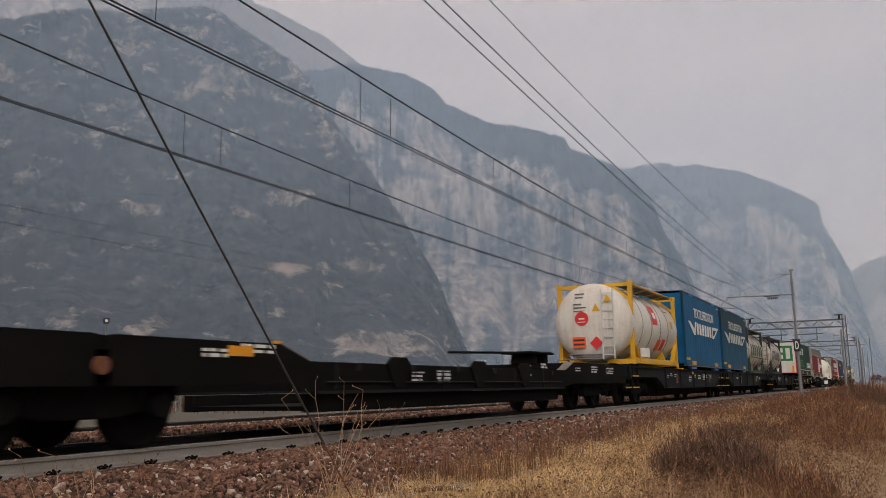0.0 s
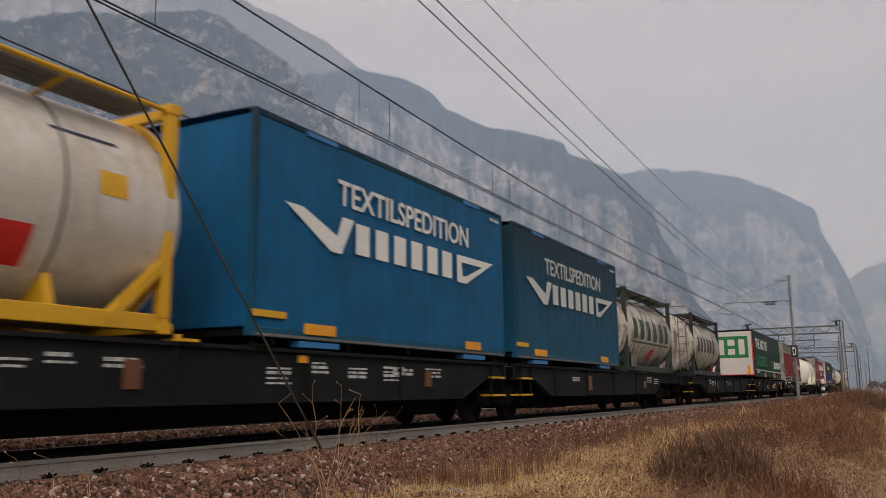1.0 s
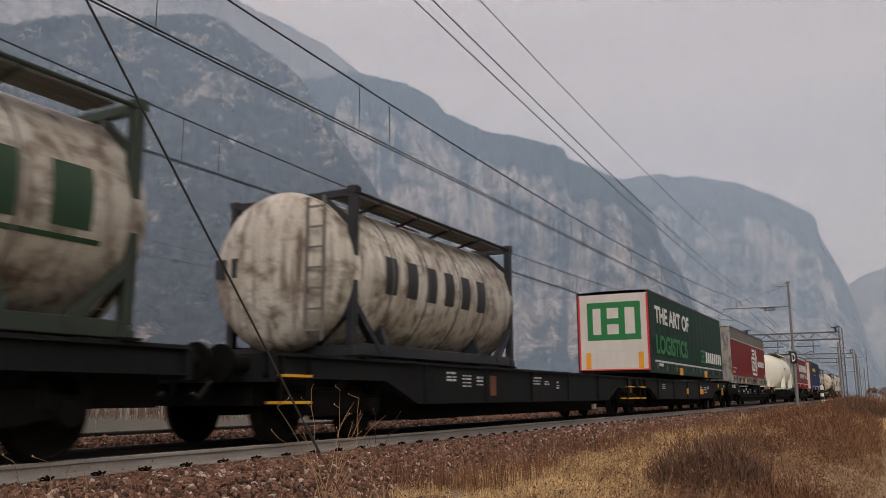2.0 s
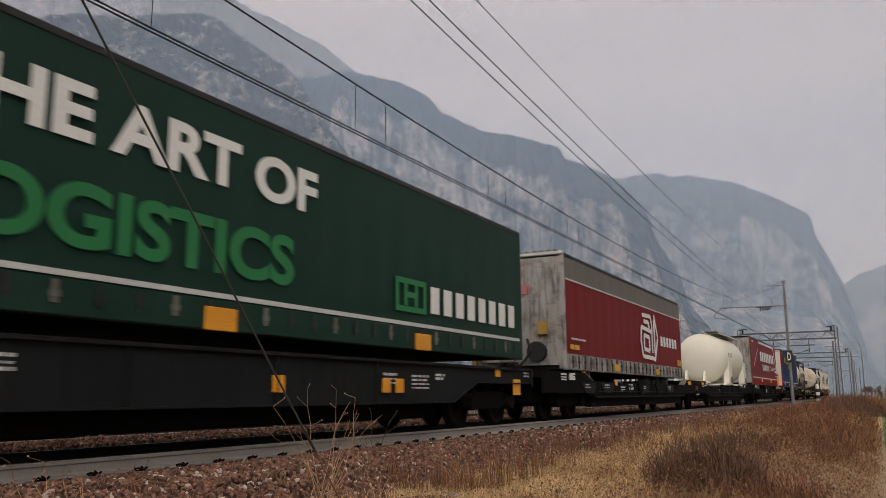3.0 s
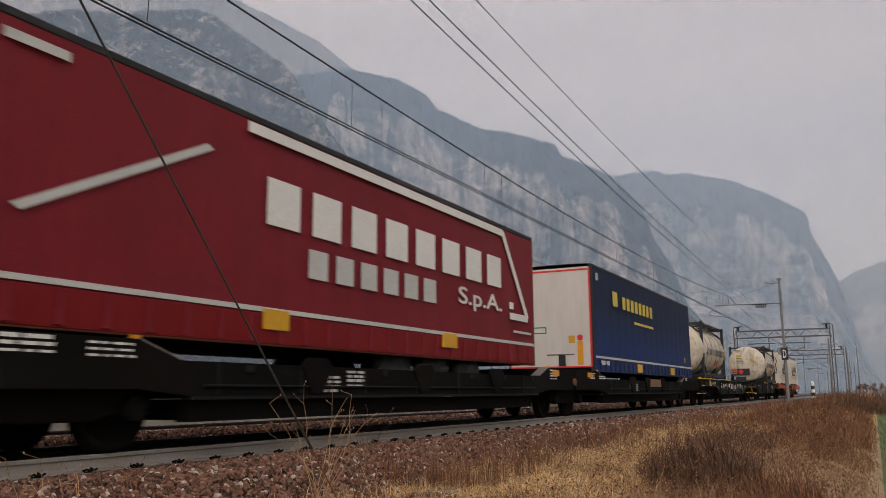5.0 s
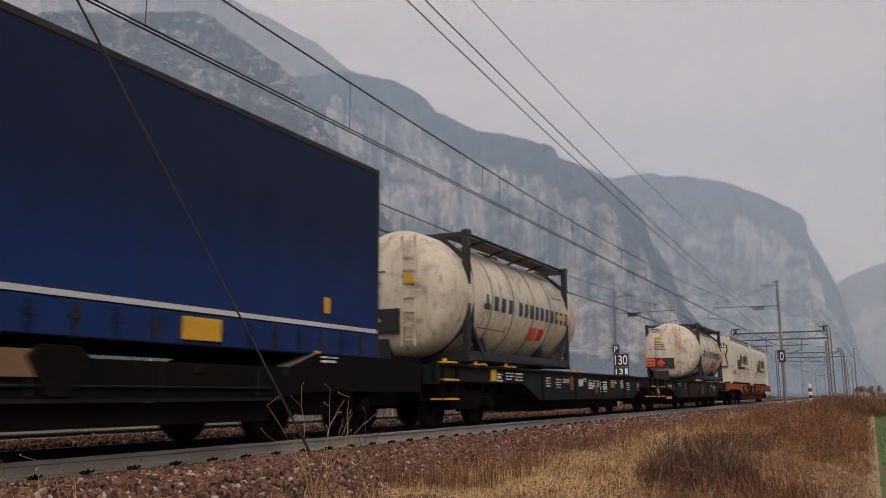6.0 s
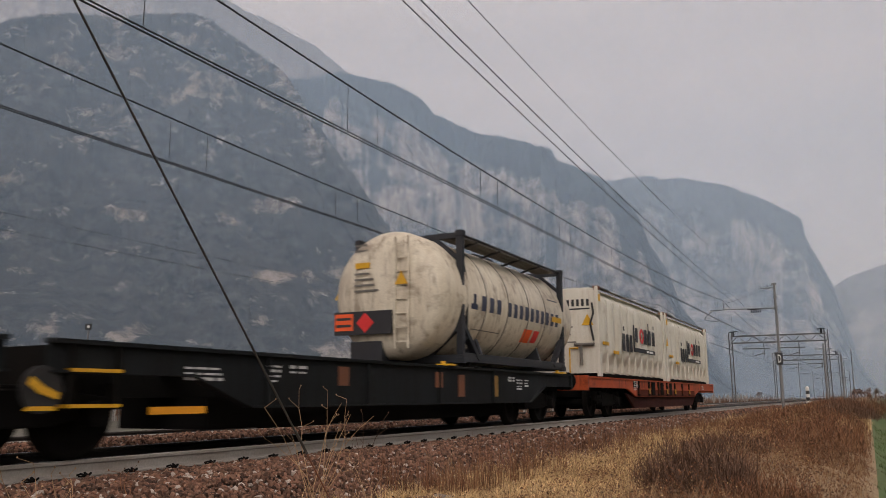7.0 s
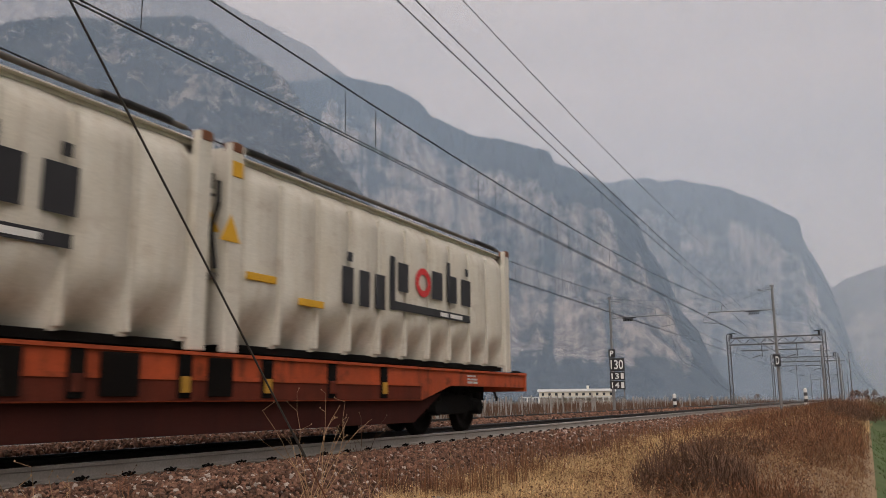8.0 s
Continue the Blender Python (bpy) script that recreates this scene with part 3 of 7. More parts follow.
def build_track(x, name, label, clips):
    tr = still(name, (x, 0, 0), label, "railway track")
    tr["kind"] = "structure"
    for side in (-1, 1):
        r = part("rail", rail_shape(-30, 420), RAIL, tr, "dusty steel rail with a polished head and greasy, shade-darkened inner side", at=pose(side * 0.7535, 0, 0))
        r.data.materials.append(RAIL_SHADE_GREASE)
        for face in r.data.polygons:
            face.material_index = 1 if face.normal.x * side < -0.2 else 0
        part("running_surface", Shape().prism_y([(-0.023, 0.0003), (0.023, 0.0003), (0.02, 0.0022), (-0.02, 0.0022)], -30, 420), RAIL_TOP, r)
    sl = Shape()
    # monoblock sleeper with thickened rail seats
    sl.prism([(-0.15, -0.40), (0.15, -0.40), (0.11, -0.172), (-0.11, -0.172)], -1.3, 1.3)
    mesh = sl.mesh("sleeper")
    mesh.materials.append(CONCRETE)
    cl = Shape()
    for sx in (-1, 1):
        for e in (-1, 1):
            bx = sx * 0.7535 + e * 0.085
            cl.chain([(bx, -0.075, -0.150), (bx + e * 0.045, -0.06, -0.135), (bx + e * 0.06, -0.015, -0.155), (bx + e * 0.02, 0.0, -0.125),
                      (bx + e * 0.06, 0.015, -0.155), (bx + e * 0.045, 0.06, -0.135), (bx, 0.075, -0.150)], 0.011, 5)
            cl.box(bx - 0.03, bx + 0.03, -0.05, 0.05, -0.172, -0.158)
    cmesh = cl.mesh("fastening")
    cmesh.materials.append(STEEL_DARK)
    for k in range(-14, 140):
        ob = new("sleeper", mesh)
        ob.parent, ob.location = tr, (0, 5.99 - 1.84 + 0.6 * k, 0)
        if clips and k < 60:
            oc = new("fastening", cmesh)
            oc.parent = ob
    return tr


build_track(TRACK, "track_1", "ballasted railway track with concrete sleepers", True)
build_track(TRACK_2, "track_2", "second ballasted railway track beside the first", False)


# ---- overhead line ----
SUPPORTS = [-1.5, 55.5, 109.0, 165.0, 222.0, 280.0, 340.0]


def catenary(x, contact, low, high, name, label, twin):
    e = still(name, (x, 0, 0), label, "overhead wire")
    first = 6.05 if x == TRACK else 5.7
    mess, con = Shape(), Shape()
    prev = -60.0
    for y0, y1 in zip([prev] + SUPPORTS, SUPPORTS):
        sag = lambda s: low + (high - low) * (2 * s - 1) ** 2
        pts = [(0, y0 + (y1 - y0) * k / 16, sag(k / 16)) for k in range(17)]
        mess.chain(pts, 0.015, 5)
        for off in ((-0.045, 0.045) if twin else (0.0,)):
            con.rod((off, y0, contact), (off, y1, contact), 0.0125, 5)
        if y0 < 120:
            for k in range(60):
                y = first + 5.8 * (k // 2) + 1.04 * (k % 2)
                s = (y - y0) / (y1 - y0)
                if not 0.03 < s < 0.97:
                    continue
                part("dropper", Shape().rod((0, y, contact), (0, y, sag(s)), 0.007, 5), WIRE, e)
    part("messenger_wire", mess, WIRE, e)
    part("contact_wire", con, WIRE, e)


catenary(TRACK, 5.33, 6.02, 6.78, "overhead_line", "dark copper catenary with droppers over the near track", True)
catenary(TRACK_2, 5.24, 5.95, 6.65, "overhead_line", "dark copper catenary with droppers over the far track", True)


def span_wire(x, z, name, label, sag=0.0, r=0.010):
    """A cable along the line, z high at its supports, hanging sag lower between them."""
    s = Shape()
    pts = []
    for a, b in zip([-60.0] + SUPPORTS, SUPPORTS):
        for k in range(12):
            q = k / 12
            pts.append((0, a + (b - a) * q, -sag * 4 * q * (1 - q)))
    s.chain(pts, r, 5)
    tagged(part(name, s, WIRE, at=pose(x, 0, z)), label, "cable")


def strung(points, sag, name, label, r=0.010):
    """A cable from support to support, hanging sag metres in each span."""
    s = Shape()
    for a, c in zip(points, points[1:]):
        a, c = Vector(a), Vector(c)
        s.chain([a.lerp(c, k / 14) - Vector((0, 0, 4 * sag * (k / 14) * (1 - k / 14))) for k in range(15)], r, 5)
    tagged(part(name, s, WIRE), label, "cable")


strung([(-5.39, 0.05, 6.745), (-6.90, 53.9, 6.32), (-7.9, 109.0, 6.3)], 0.434, "anchor_wire", "bare anchor wire leading to the stayed mast", 0.010)
strung([(-5.46, 0.05, 7.13), (-6.90, 54.0, 6.70), (-7.9, 109.0, 6.6)], 0.468, "anchor_wire", "bare anchor wire leading to the stayed mast", 0.011)
strung([(-5.1, -58.0, 8.0), (-5.41, -1.5, 7.87), (-5.70, 55.5, 7.74), (-5.70, 109.0, 7.74), (-5.70, 165.0, 7.74)], 0.864, "earth_wire", "thin earth wire along the mast tops", 0.008)
span_wire(-26.0, 7.15, "telegraph_cable", "thin telegraph cable beyond the line", 0.2, r=0.012)
span_wire(-26.0, 6.55, "telegraph_cable", "thin telegraph cable beyond the line", 0.2, r=0.012)


def mast(x, y, foot, top, arm_to, name="catenary_mast", sign=None, arm_z=6.15, lean=0.0):
    """A slim tubular mast with insulated cantilever arm towards the track."""
    e = still(name, (x, y, foot), "grey tubular steel catenary mast with cantilever arm beside the track", "mast", "catenary masts")
    h = top - foot
    s = Shape().rod((0, 0, -0.3), (0, 0, h * 0.5), 0.11, 12, 0.095).rod((0, 0, h * 0.5), (0, 0, h), 0.085, 12, 0.07)
    part("pole", s, MAST, e)
    part("footing", Shape().box(-0.35, 0.35, -0.35, 0.35, -0.6, 0.12), CONCRETE, e, bevel=0.03)
    d = 1 if arm_to > x else -1
    L, a = abs(arm_to - x), arm_z - foot
    arm = Shape().rod((0, 0, a), (d * (L + 0.9), 0, a + 0.05), 0.035, 8)
    part("cantilever_arm", arm, MAST, e)
    ins = Shape()
    for k in range(6):
        ins.rod((d * (0.9 + 0.11 * k), 0, a - 0.16), (d * (0.96 + 0.11 * k), 0, a - 0.16), 0.09, 10)
    ins.box(*sorted((d * 0.8, d * 1.75)), -0.02, 0.02, a - 0.06, a)
    part("insulator", ins, STEEL_DARK, e)
    part("messenger_support", Shape().chain([(d * L, 0, a + 0.05), (d * L, 0, a + 0.45)], 0.03, 6), MAST, e)
    hook = Shape().chain([(d * (L + 0.7), 0, a), (d * (L + 1.15), 0, a - 0.32), (d * (L + 1.25), 0, a - 0.55), (d * (L + 1.05), 0, a - 0.62), (d * L, 0, a - 0.78)], 0.028, 6)
    part("steady_arm", hook, MAST, e)
    part("tie_rod", Shape().rod((0, 0, h - 0.25), (d * L * 0.98, 0, a + 0.42), 0.012, 5), WIRE, e)
    part("top_bracket", Shape().beam((0, 0, h - 0.3), (d * 0.85, 0, h - 0.32), 0.06, 0.06), MAST, e)
    cap = Shape().box(-0.16, 0.16, -0.05, 0.05, h - 0.12, h - 0.02)
    part("cap_plate", cap, MAST, e)
    for z in (h - 1.0, h - 1.7, h - 2.6):
        part("clamp", Shape().rod((0, 0, z), (0, 0, z + 0.14), 0.12, 10), MAST, e)
    return e


m1 = mast(-4.82, 56.0, -0.5, 7.75, TRACK)
m2 = mast(-15.05, 54.6, -0.6, 7.45, TRACK_2, arm_z=6.0)
m0 = mast(-4.82, 0.05, -0.5, 7.75, TRACK)
plate = part("sign_plate", Shape().box(-0.20, 0.20, -0.16, -0.13, 3.05, 3.80), BLACK, m1, "black enamel plate with a white letter", bevel=0.01)
lettering("D", 0.2, 0.5, LETTER_WHITE, m1, (-0.10, -0.163, 3.18), "letter", face="end")


def speed_board():
    """Stack of black speed plates with white figures on the far mast."""
    def board(z0, z1, w0, w1):
        part("sign_plate", Shape().box(w0, w1, -0.16, -0.13, z0, z1), BLACK, m2, "black enamel speed plate", bevel=0.01)
    board(3.95, 4.50, -0.20, 0.26)
    lettering("P", 0.24, 0.38, LETTER_WHITE, m2, (-0.09, -0.163, 4.03), "letter", face="end")
    board(3.05, 3.90, -0.16, 0.86)
    lettering("130", 0.84, 0.62, LETTER_WHITE, m2, (-0.07, -0.163, 3.17), "figures", face="end")
    board(2.45, 3.0, -0.16, 0.86)
    lettering("13", 0.50, 0.38, LETTER_WHITE, m2, (-0.05, -0.163, 2.53), "figures", face="end")
    marks([0.2], 0.38, 0, LETTER_WHITE, m2, (0.58, -0.163, 2.53), "figure_bar", face="end")
    board(1.85, 2.40, -0.16, 0.86)
    lettering("14", 0.50, 0.38, LETTER_WHITE, m2, (-0.05, -0.163, 1.93), "figures", face="end")
    marks([0.2], 0.38, 0, LETTER_WHITE, m2, (0.58, -0.163, 1.93), "figure_bar", face="end")
    part("board_frame", Shape().box(-0.1, 0.8, -0.12, -0.06, 1.25, 1.31).box(0.74, 0.8, -0.12, -0.06, 1.25, 3.85), MAST, m2)


speed_board()


def portal(y, x0, x1, top, foot=-0.5):
    """Lattice gantry across both tracks."""
    e = still("portal_gantry", (0, y, 0), "grey lattice steel gantry across both tracks", "gantry", "portal gantries")
    for x in (x0, x1):
        s = Shape()
        for dx in (-0.18, 0.18):
            s.beam((x + dx, 0, foot), (x + dx, 0, top + 0.5), 0.12, 0.12)
        n = 14
        for k in range(n):
            z = foot + (top - foot) * k / n
            s.beam((x - 0.18, 0, z), (x + 0.18, 0, z + (top - foot) / n), 0.06, 0.06)
        part("leg", s, GANTRY, e)
    s = Shape()
    for z in (top, top - 0.85):
        s.beam((x0, 0, z), (x1, 0, z), 0.17, 0.17)
    n = 12
    for k in range(n):
        a, b = x0 + (x1 - x0) * k / n, x0 + (x1 - x0) * (k + 1) / n
        s.beam((a, 0, top if k % 2 else top - 0.85), (b, 0, top - 0.85 if k % 2 else top), 0.085, 0.085)
    part("crossbeam", s, GANTRY, e)
    for x in (TRACK, TRACK_2):
        d = Shape().beam((x + 0.9, 0, top - 0.85), (x + 0.9, 0, 5.6), 0.10, 0.10).rod((x + 0.9, 0, 5.9), (x - 0.3, 0, 5.55), 0.05).rod((x + 0.9, 0, 6.4), (x - 0.1, 0, 6.5), 0.05)
        d.beam((x - 1.6, 0, top - 1.6), (x + 1.6, 0, top - 1.6), 0.12, 0.12)
        part("drop_bracket", d, GANTRY, e)
    for x in (x0 + 0.4, x1 - 0.5):
        part("top_insulator", Shape().rod((x, 0, top), (x, 0, top + 0.55), 0.12, 8).rod((x - 0.5, 0, top + 0.55), (x + 0.5, 0, top + 0.62), 0.06), STEEL_DARK, e)


portal(109.0, -15.0, -4.0, 8.05)
portal(165.0, -15.2, -4.2, 8.0)
for yy in (222.0, 280.0, 340.0):
    mast(-4.8, yy, -0.5, 8.6, TRACK)
    mast(-15.2, yy + 3, -0.6, 8.0, TRACK_2)
for k, (px, py, ph) in enumerate([(-3.4, 84.0, 6.2), (-3.0, 128.0, 7.0), (-2.6, 190.0, 11.0)]):
    e = still("utility_pole", (px, py, -0.8), "plain grey concrete pole beside the line", "pole", "line-side poles")
    part("pole", Shape().rod((0, 0, -0.3), (0, 0, ph), 0.12, 10, 0.08), MAST, e)
    part("crossarm", Shape().beam((-0.7, 0, ph - 0.5), (0.7, 0, ph - 0.5), 0.08, 0.08), MAST, e)

stay = Shape().rod((-4.82, 0.13, 7.45), (-4.82, 6.55, 0.077), 0.0095, 8)
tagged(part("anchor_rod", Shape().rod((-4.82, 6.55, 0.077), (-4.82, 7.12, -0.578), 0.0075, 6), RUST), "thin rusty anchor rod running into the ground", "rod")
tagged(part("stay_cable", stay, GUY), "taut steel stay cable from mast to anchor rod", "cable")
tagged(part("cable_clamp", Shape().rod((-4.82, 6.36, 0.298), (-4.82, 6.55, 0.08), 0.013, 8), GUY), "dark clamp sleeve on the stay cable", "clamp")


cross = Shape().chain([(-15.05 + 10.23 * q, 54.6 + 1.4 * q, 7.32 + 0.30 * q - 1.6 * q * (1 - q)) for q in (0, 0.15, 0.3, 0.45, 0.6, 0.75, 0.9, 1.0)], 0.009, 5)
tagged(part("cross_span_wire", cross, WIRE), "thin wire slung between the two mast tops", "cable")


def marker(x, y):
    """A small square reflector on a thin post beyond the far track."""
    z = ground_z(x, y)
    e = still("marker_post", (x, y, z), "thin post with a small black and white marker", "post")
    part("post", Shape().rod((0, 0, -0.2), (0, 0, 2.36 - z), 0.016, 8), MAST, e)
    part("plate", Shape().box(-0.075, 0.075, -0.03, -0.018, 2.30 - z, 2.45 - z), BLACK, e, "small black plate", bevel=0.006)
    part("reflector", Shape().rod((0, -0.031, 2.375 - z), (0, -0.04, 2.375 - z), 0.036, 14), LETTER_WHITE, e, "white round reflector")
    e.rotation_euler = (0, 0, radians(50))


marker(-17.0, 14.0)


def distance_post(x, y, z):
    e = still("distance_post", (x, y, z), "short post banded black and white beside the track", "post", "banded posts")
    for k in range(6):
        part("band", Shape().rod((0, 0, k * 0.28), (0, 0, (k + 1) * 0.28), 0.15, 10), WHITE if k % 2 else BLACK, e)
    part("cap", Shape().rod((0, 0, 1.68), (0, 0, 1.80), 0.15, 10, 0.04), WHITE, e)


distance_post(-15.0, 74.0, -0.75)
distance_post(-4.7, 78.0, -0.35)


# ---- train: running gear ----
def wheel_shape():
    return Shape().turned([(-0.07, 0.0), (-0.07, 0.12), (-0.03, 0.13), (-0.02, 0.36), (-0.065, 0.38), (-0.065, 0.45), (0.035, 0.46), (0.04, 0.485), (0.065, 0.485), (0.07, 0.38), (0.03, 0.36), (0.03, 0.13), (0.08, 0.11), (0.08, 0.0)], 32)


WHEEL_MESH = wheel_shape().mesh("wheel")
WHEEL_MESH.materials.append(WHEEL)


def bogie(parent, y, base=1.8):
    """Two-axle bogie: cast side frames with axle boxes and springs, two wheelsets and a brake beam."""
    fr = Shape()
    for s in (-1, 1):
        x0, x1 = sorted((s * 0.93, s * 1.06))
        fr.prism([(y - base / 2 - 0.28, 0.52), (y - base / 2 - 0.2, 0.40), (y - base / 2 + 0.2, 0.40), (y - 0.42, 0.34), (y + 0.42, 0.34), (y + base / 2 - 0.2, 0.40),
                  (y + base / 2 + 0.2, 0.40), (y + base / 2 + 0.28, 0.52), (y + base / 2 + 0.2, 0.62), (y + 0.45, 0.70), (y - 0.45, 0.70), (y - base / 2 - 0.2, 0.62)], x0, x1)
    fr.box(-0.95, 0.95, y - 0.2, y + 0.2, 0.42, 0.74)
    b = part("bogie", fr, STEEL_DARK, parent, "black cast steel bogie frame", bevel=0.02)
    for e in (-1, 1):
        for s in (-1, 1):
            w = new("wheel", WHEEL_MESH)
            w.parent, w.matrix_basis = b, pose(s * 0.755, y + e * base / 2, 0.46, 0, 0, 90 * s)
            bx = s * 1.05
            part("axle_box", Shape().rod((bx - s * 0.05, y + e * base / 2, 0.46), (bx + s * 0.12, y + e * base / 2, 0.46), 0.13, 14), STEEL_DARK, b)
            for g in (-0.24, 0.24):
                part("spring", Shape().rod((s * 0.995, y + e * (base / 2 + g), 0.50), (s * 0.995, y + e * (base / 2 + g), 0.76), 0.085, 10), STEEL_DARK, b)
        part("axle", Shape().rod((-0.75, y + e * base / 2, 0.46), (0.75, y + e * base / 2, 0.46), 0.085, 12), STEEL_DARK, b)
    return b


def buffers(parent, y, d, tint=STEEL_DARK):
    for x in (-0.875, 0.875):
        part("buffer", Shape().rod((x, y, 1.02), (x, y + d * 0.42, 1.02), 0.10, 14).rod((x, y + d * 0.42, 1.02), (x, y + d * 0.47, 1.02), 0.235, 20), tint, parent)
    part("coupling_hook", Shape().beam((0, y, 1.02), (0, y + d * 0.32, 1.0), 0.09, 0.12).rod((0, y + d * 0.3, 1.05), (0, y + d * 0.34, 0.62), 0.03, 8), STEEL_DARK, parent)
    part("brake_hose", Shape().chain([(0.42, y, 0.9), (0.45, y + d * 0.2, 0.74), (0.43, y + d * 0.32, 0.60), (0.4, y + d * 0.42, 0.66)], 0.03, 8), RUBBER, parent)


def end_steps(parent, y, d):
    """Shunter's steps and yellow handrails at a wagon corner."""
    for z in (0.52, 0.86):
        part("step", Shape().box(1.05, 1.32, *sorted((y + d * 0.12, y + d * 0.72)), z, z + 0.035), YELLOW, parent, "yellow shunter's step")
    for q in (0.12, 0.68):
        part("step_bracket", Shape().box(1.26, 1.30, *sorted((y + d * q, y + d * (q + 0.04))), 0.5, 1.12), STEEL_DARK, parent)


def data_panel(parent, y, z, width, rows, rnd, x, material):
    """Unreadable data lines: short painted bars in rows on a side sill."""
    s_ = Shape()
    for r in range(rows):
        q, zz, hh = 0.0, z - 0.062 * r, rnd.choice((0.024, 0.034, 0.040))
        while q < width - 0.04:
            w = min(rnd.uniform(0.05, 0.22), width - q)
            s_.box(x - 0.003, x + 0.003, y + q, y + q + w, zz, zz + hh)
            q += w + rnd.uniform(0.02, 0.07)
    part("stencil", s_, material, parent, "small white stencilled data lines")


def stencils(parent, y, z, n, rnd, x=1.242, mat_=None):
    """Data panels of different sizes one after another along a sill."""
    for k in range(n):
        w = rnd.uniform(0.22, 0.62)
        data_panel(parent, y, z + rnd.uniform(-0.03, 0.07), w, rnd.choice((2, 3, 3, 4)), rnd, x, mat_ or LETTER_GREY)
        y += w + rnd.uniform(0.12, 0.5)


def sill_plates(w, places, x=1.241):
    """Plates, straps and painted squares on a sill: from, to, bottom, top, material, label."""
    for y0, y1, z0, z1, m, label in places:
        part("sill_plate", Shape().box(x, x + 0.022, y0, y1, z0, z1), m, w, label, bevel=0.004)


def flat_unit(w, y0, y1, deep0, deep1, rnd, paint, taper=1.0, top=1.17, low=0.50, shallow=0.86, marks_at=()):
    """One platform of a container wagon: fish-bellied side sills, centre sill and cross members."""
    for s in (-1, 1):
        x0, x1 = sorted((s * 1.16, s * 1.30))
        web0, web1 = sorted((s * 1.20, s * 1.24))
        o = [(y0, shallow), (deep0 - taper, shallow), (deep0, low), (deep1, low), (deep1 + taper, shallow), (y1, shallow), (y1, top - 0.045), (y0, top - 0.045)]
        sill = part("side_sill", Shape().prism(o, web0, web1), paint, w, "fish-bellied side sill with stencilled data")
        fl = Shape().box(x0, x1, y0, y1, top - 0.045, top)
        part("top_flange", fl, paint, sill)
        bf = Shape()
        for (a, b), (c, d) in zip(o[:5], o[1:6]):
            bf.beam((s * 1.23, a, b), (s * 1.23, c, d), 0.14, 0.025)
        part("bottom_flange", bf, paint, sill)
        y = deep0 + 0.3
        while y < deep1 - 0.2:
            part("stiffener", Shape().box(*sorted((s * 1.24, s * 1.29)), y, y + 0.03, low + 0.013, top - 0.046), paint, sill)
            y += 2.35
    part("centre_sill", Shape().box(-0.28, 0.28, y0 + 0.1, y1 - 0.1, 0.62, 1.02), STEEL_DARK, w)
    for y in (y0 + 0.12, y1 - 1.0):
        part("end_gear", Shape().box(-0.9, 0.9, y, y + 0.88, 0.5, 0.9), STEEL_DARK, w)
    part("brake_gear", Shape().box(-0.75, 0.75, deep0 - 0.2, deep1 + 0.2, 0.23, 0.62).rod((0.6, deep0 + 1.0, 0.40), (0.6, deep0 + 2.6, 0.40), 0.2, 14), STEEL_DARK, w, "black brake gear under the frame")
    k = 0
    y = y0 + 0.15
    while y < y1 - 0.3:
        part("cross_member", Shape().box(-1.19, 1.19, y, y + 0.16, 0.90, 1.12), STEEL_DARK, w)
        y += (y1 - y0 - 0.4) / 7
    for y, n in marks_at:
        stencils(w, y, 0.93, n, rnd)


def pegs(w, places):
    """Fold-down container pins with yellow handles on the sill."""
    for y, m in places:
        part("container_pin", Shape().box(1.06, 1.34, y - 0.13, y + 0.13, 1.172, 1.205).rod((1.14, y, 1.2), (1.14, y, 1.26), 0.045, 10), m, w, "container locating pin")


rnd = random.Random(7)
LAB_FLAT = "dark grey articulated container flat wagon on bogies"


def artic_wagon(u0, joint, u1, deep, bogies, paint, marks_at, pins, name="container_wagon", label=LAB_FLAT):
    w = thing(name, u0, label, "railway wagon", "wagons of the train")
    flat_unit(w, 0.0, joint - 0.22 - u0, deep[0] - u0, deep[1] - u0, rnd, paint, marks_at=[(a - u0, n) for a, n in marks_at if a < joint])
    flat_unit(w, joint + 0.22 - u0, u1 - u0, deep[2] - u0, deep[3] - u0, rnd, paint, marks_at=[(a - u0, n) for a, n in marks_at if a > joint])
    part("articulation", Shape().rod((0, joint - u0, 0.68), (0, joint - u0, 1.06), 0.36, 20).box(-0.3, 0.3, joint - 0.9 - u0, joint + 0.9 - u0, 0.75, 0.98), STEEL_DARK, w, "pivot joint between the platforms")
    for b in bogies:
        bogie(w, b - u0)
    buffers(w, 0.0, -1)
    buffers(w, u1 - u0, 1)
    for y, d in ((joint - u0 - 0.3, -1), (joint - u0 + 0.3, 1), (0.1, 1)):
        end_steps(w, y, d)
    pegs(w, [(a - u0, m) for a, m in pins])
    for y in (0.0, u1 - u0 - 0.1):
        part("headstock", Shape().box(-1.3, 1.3, y, y + 0.1, 0.80, 1.15), paint, w)
    return w


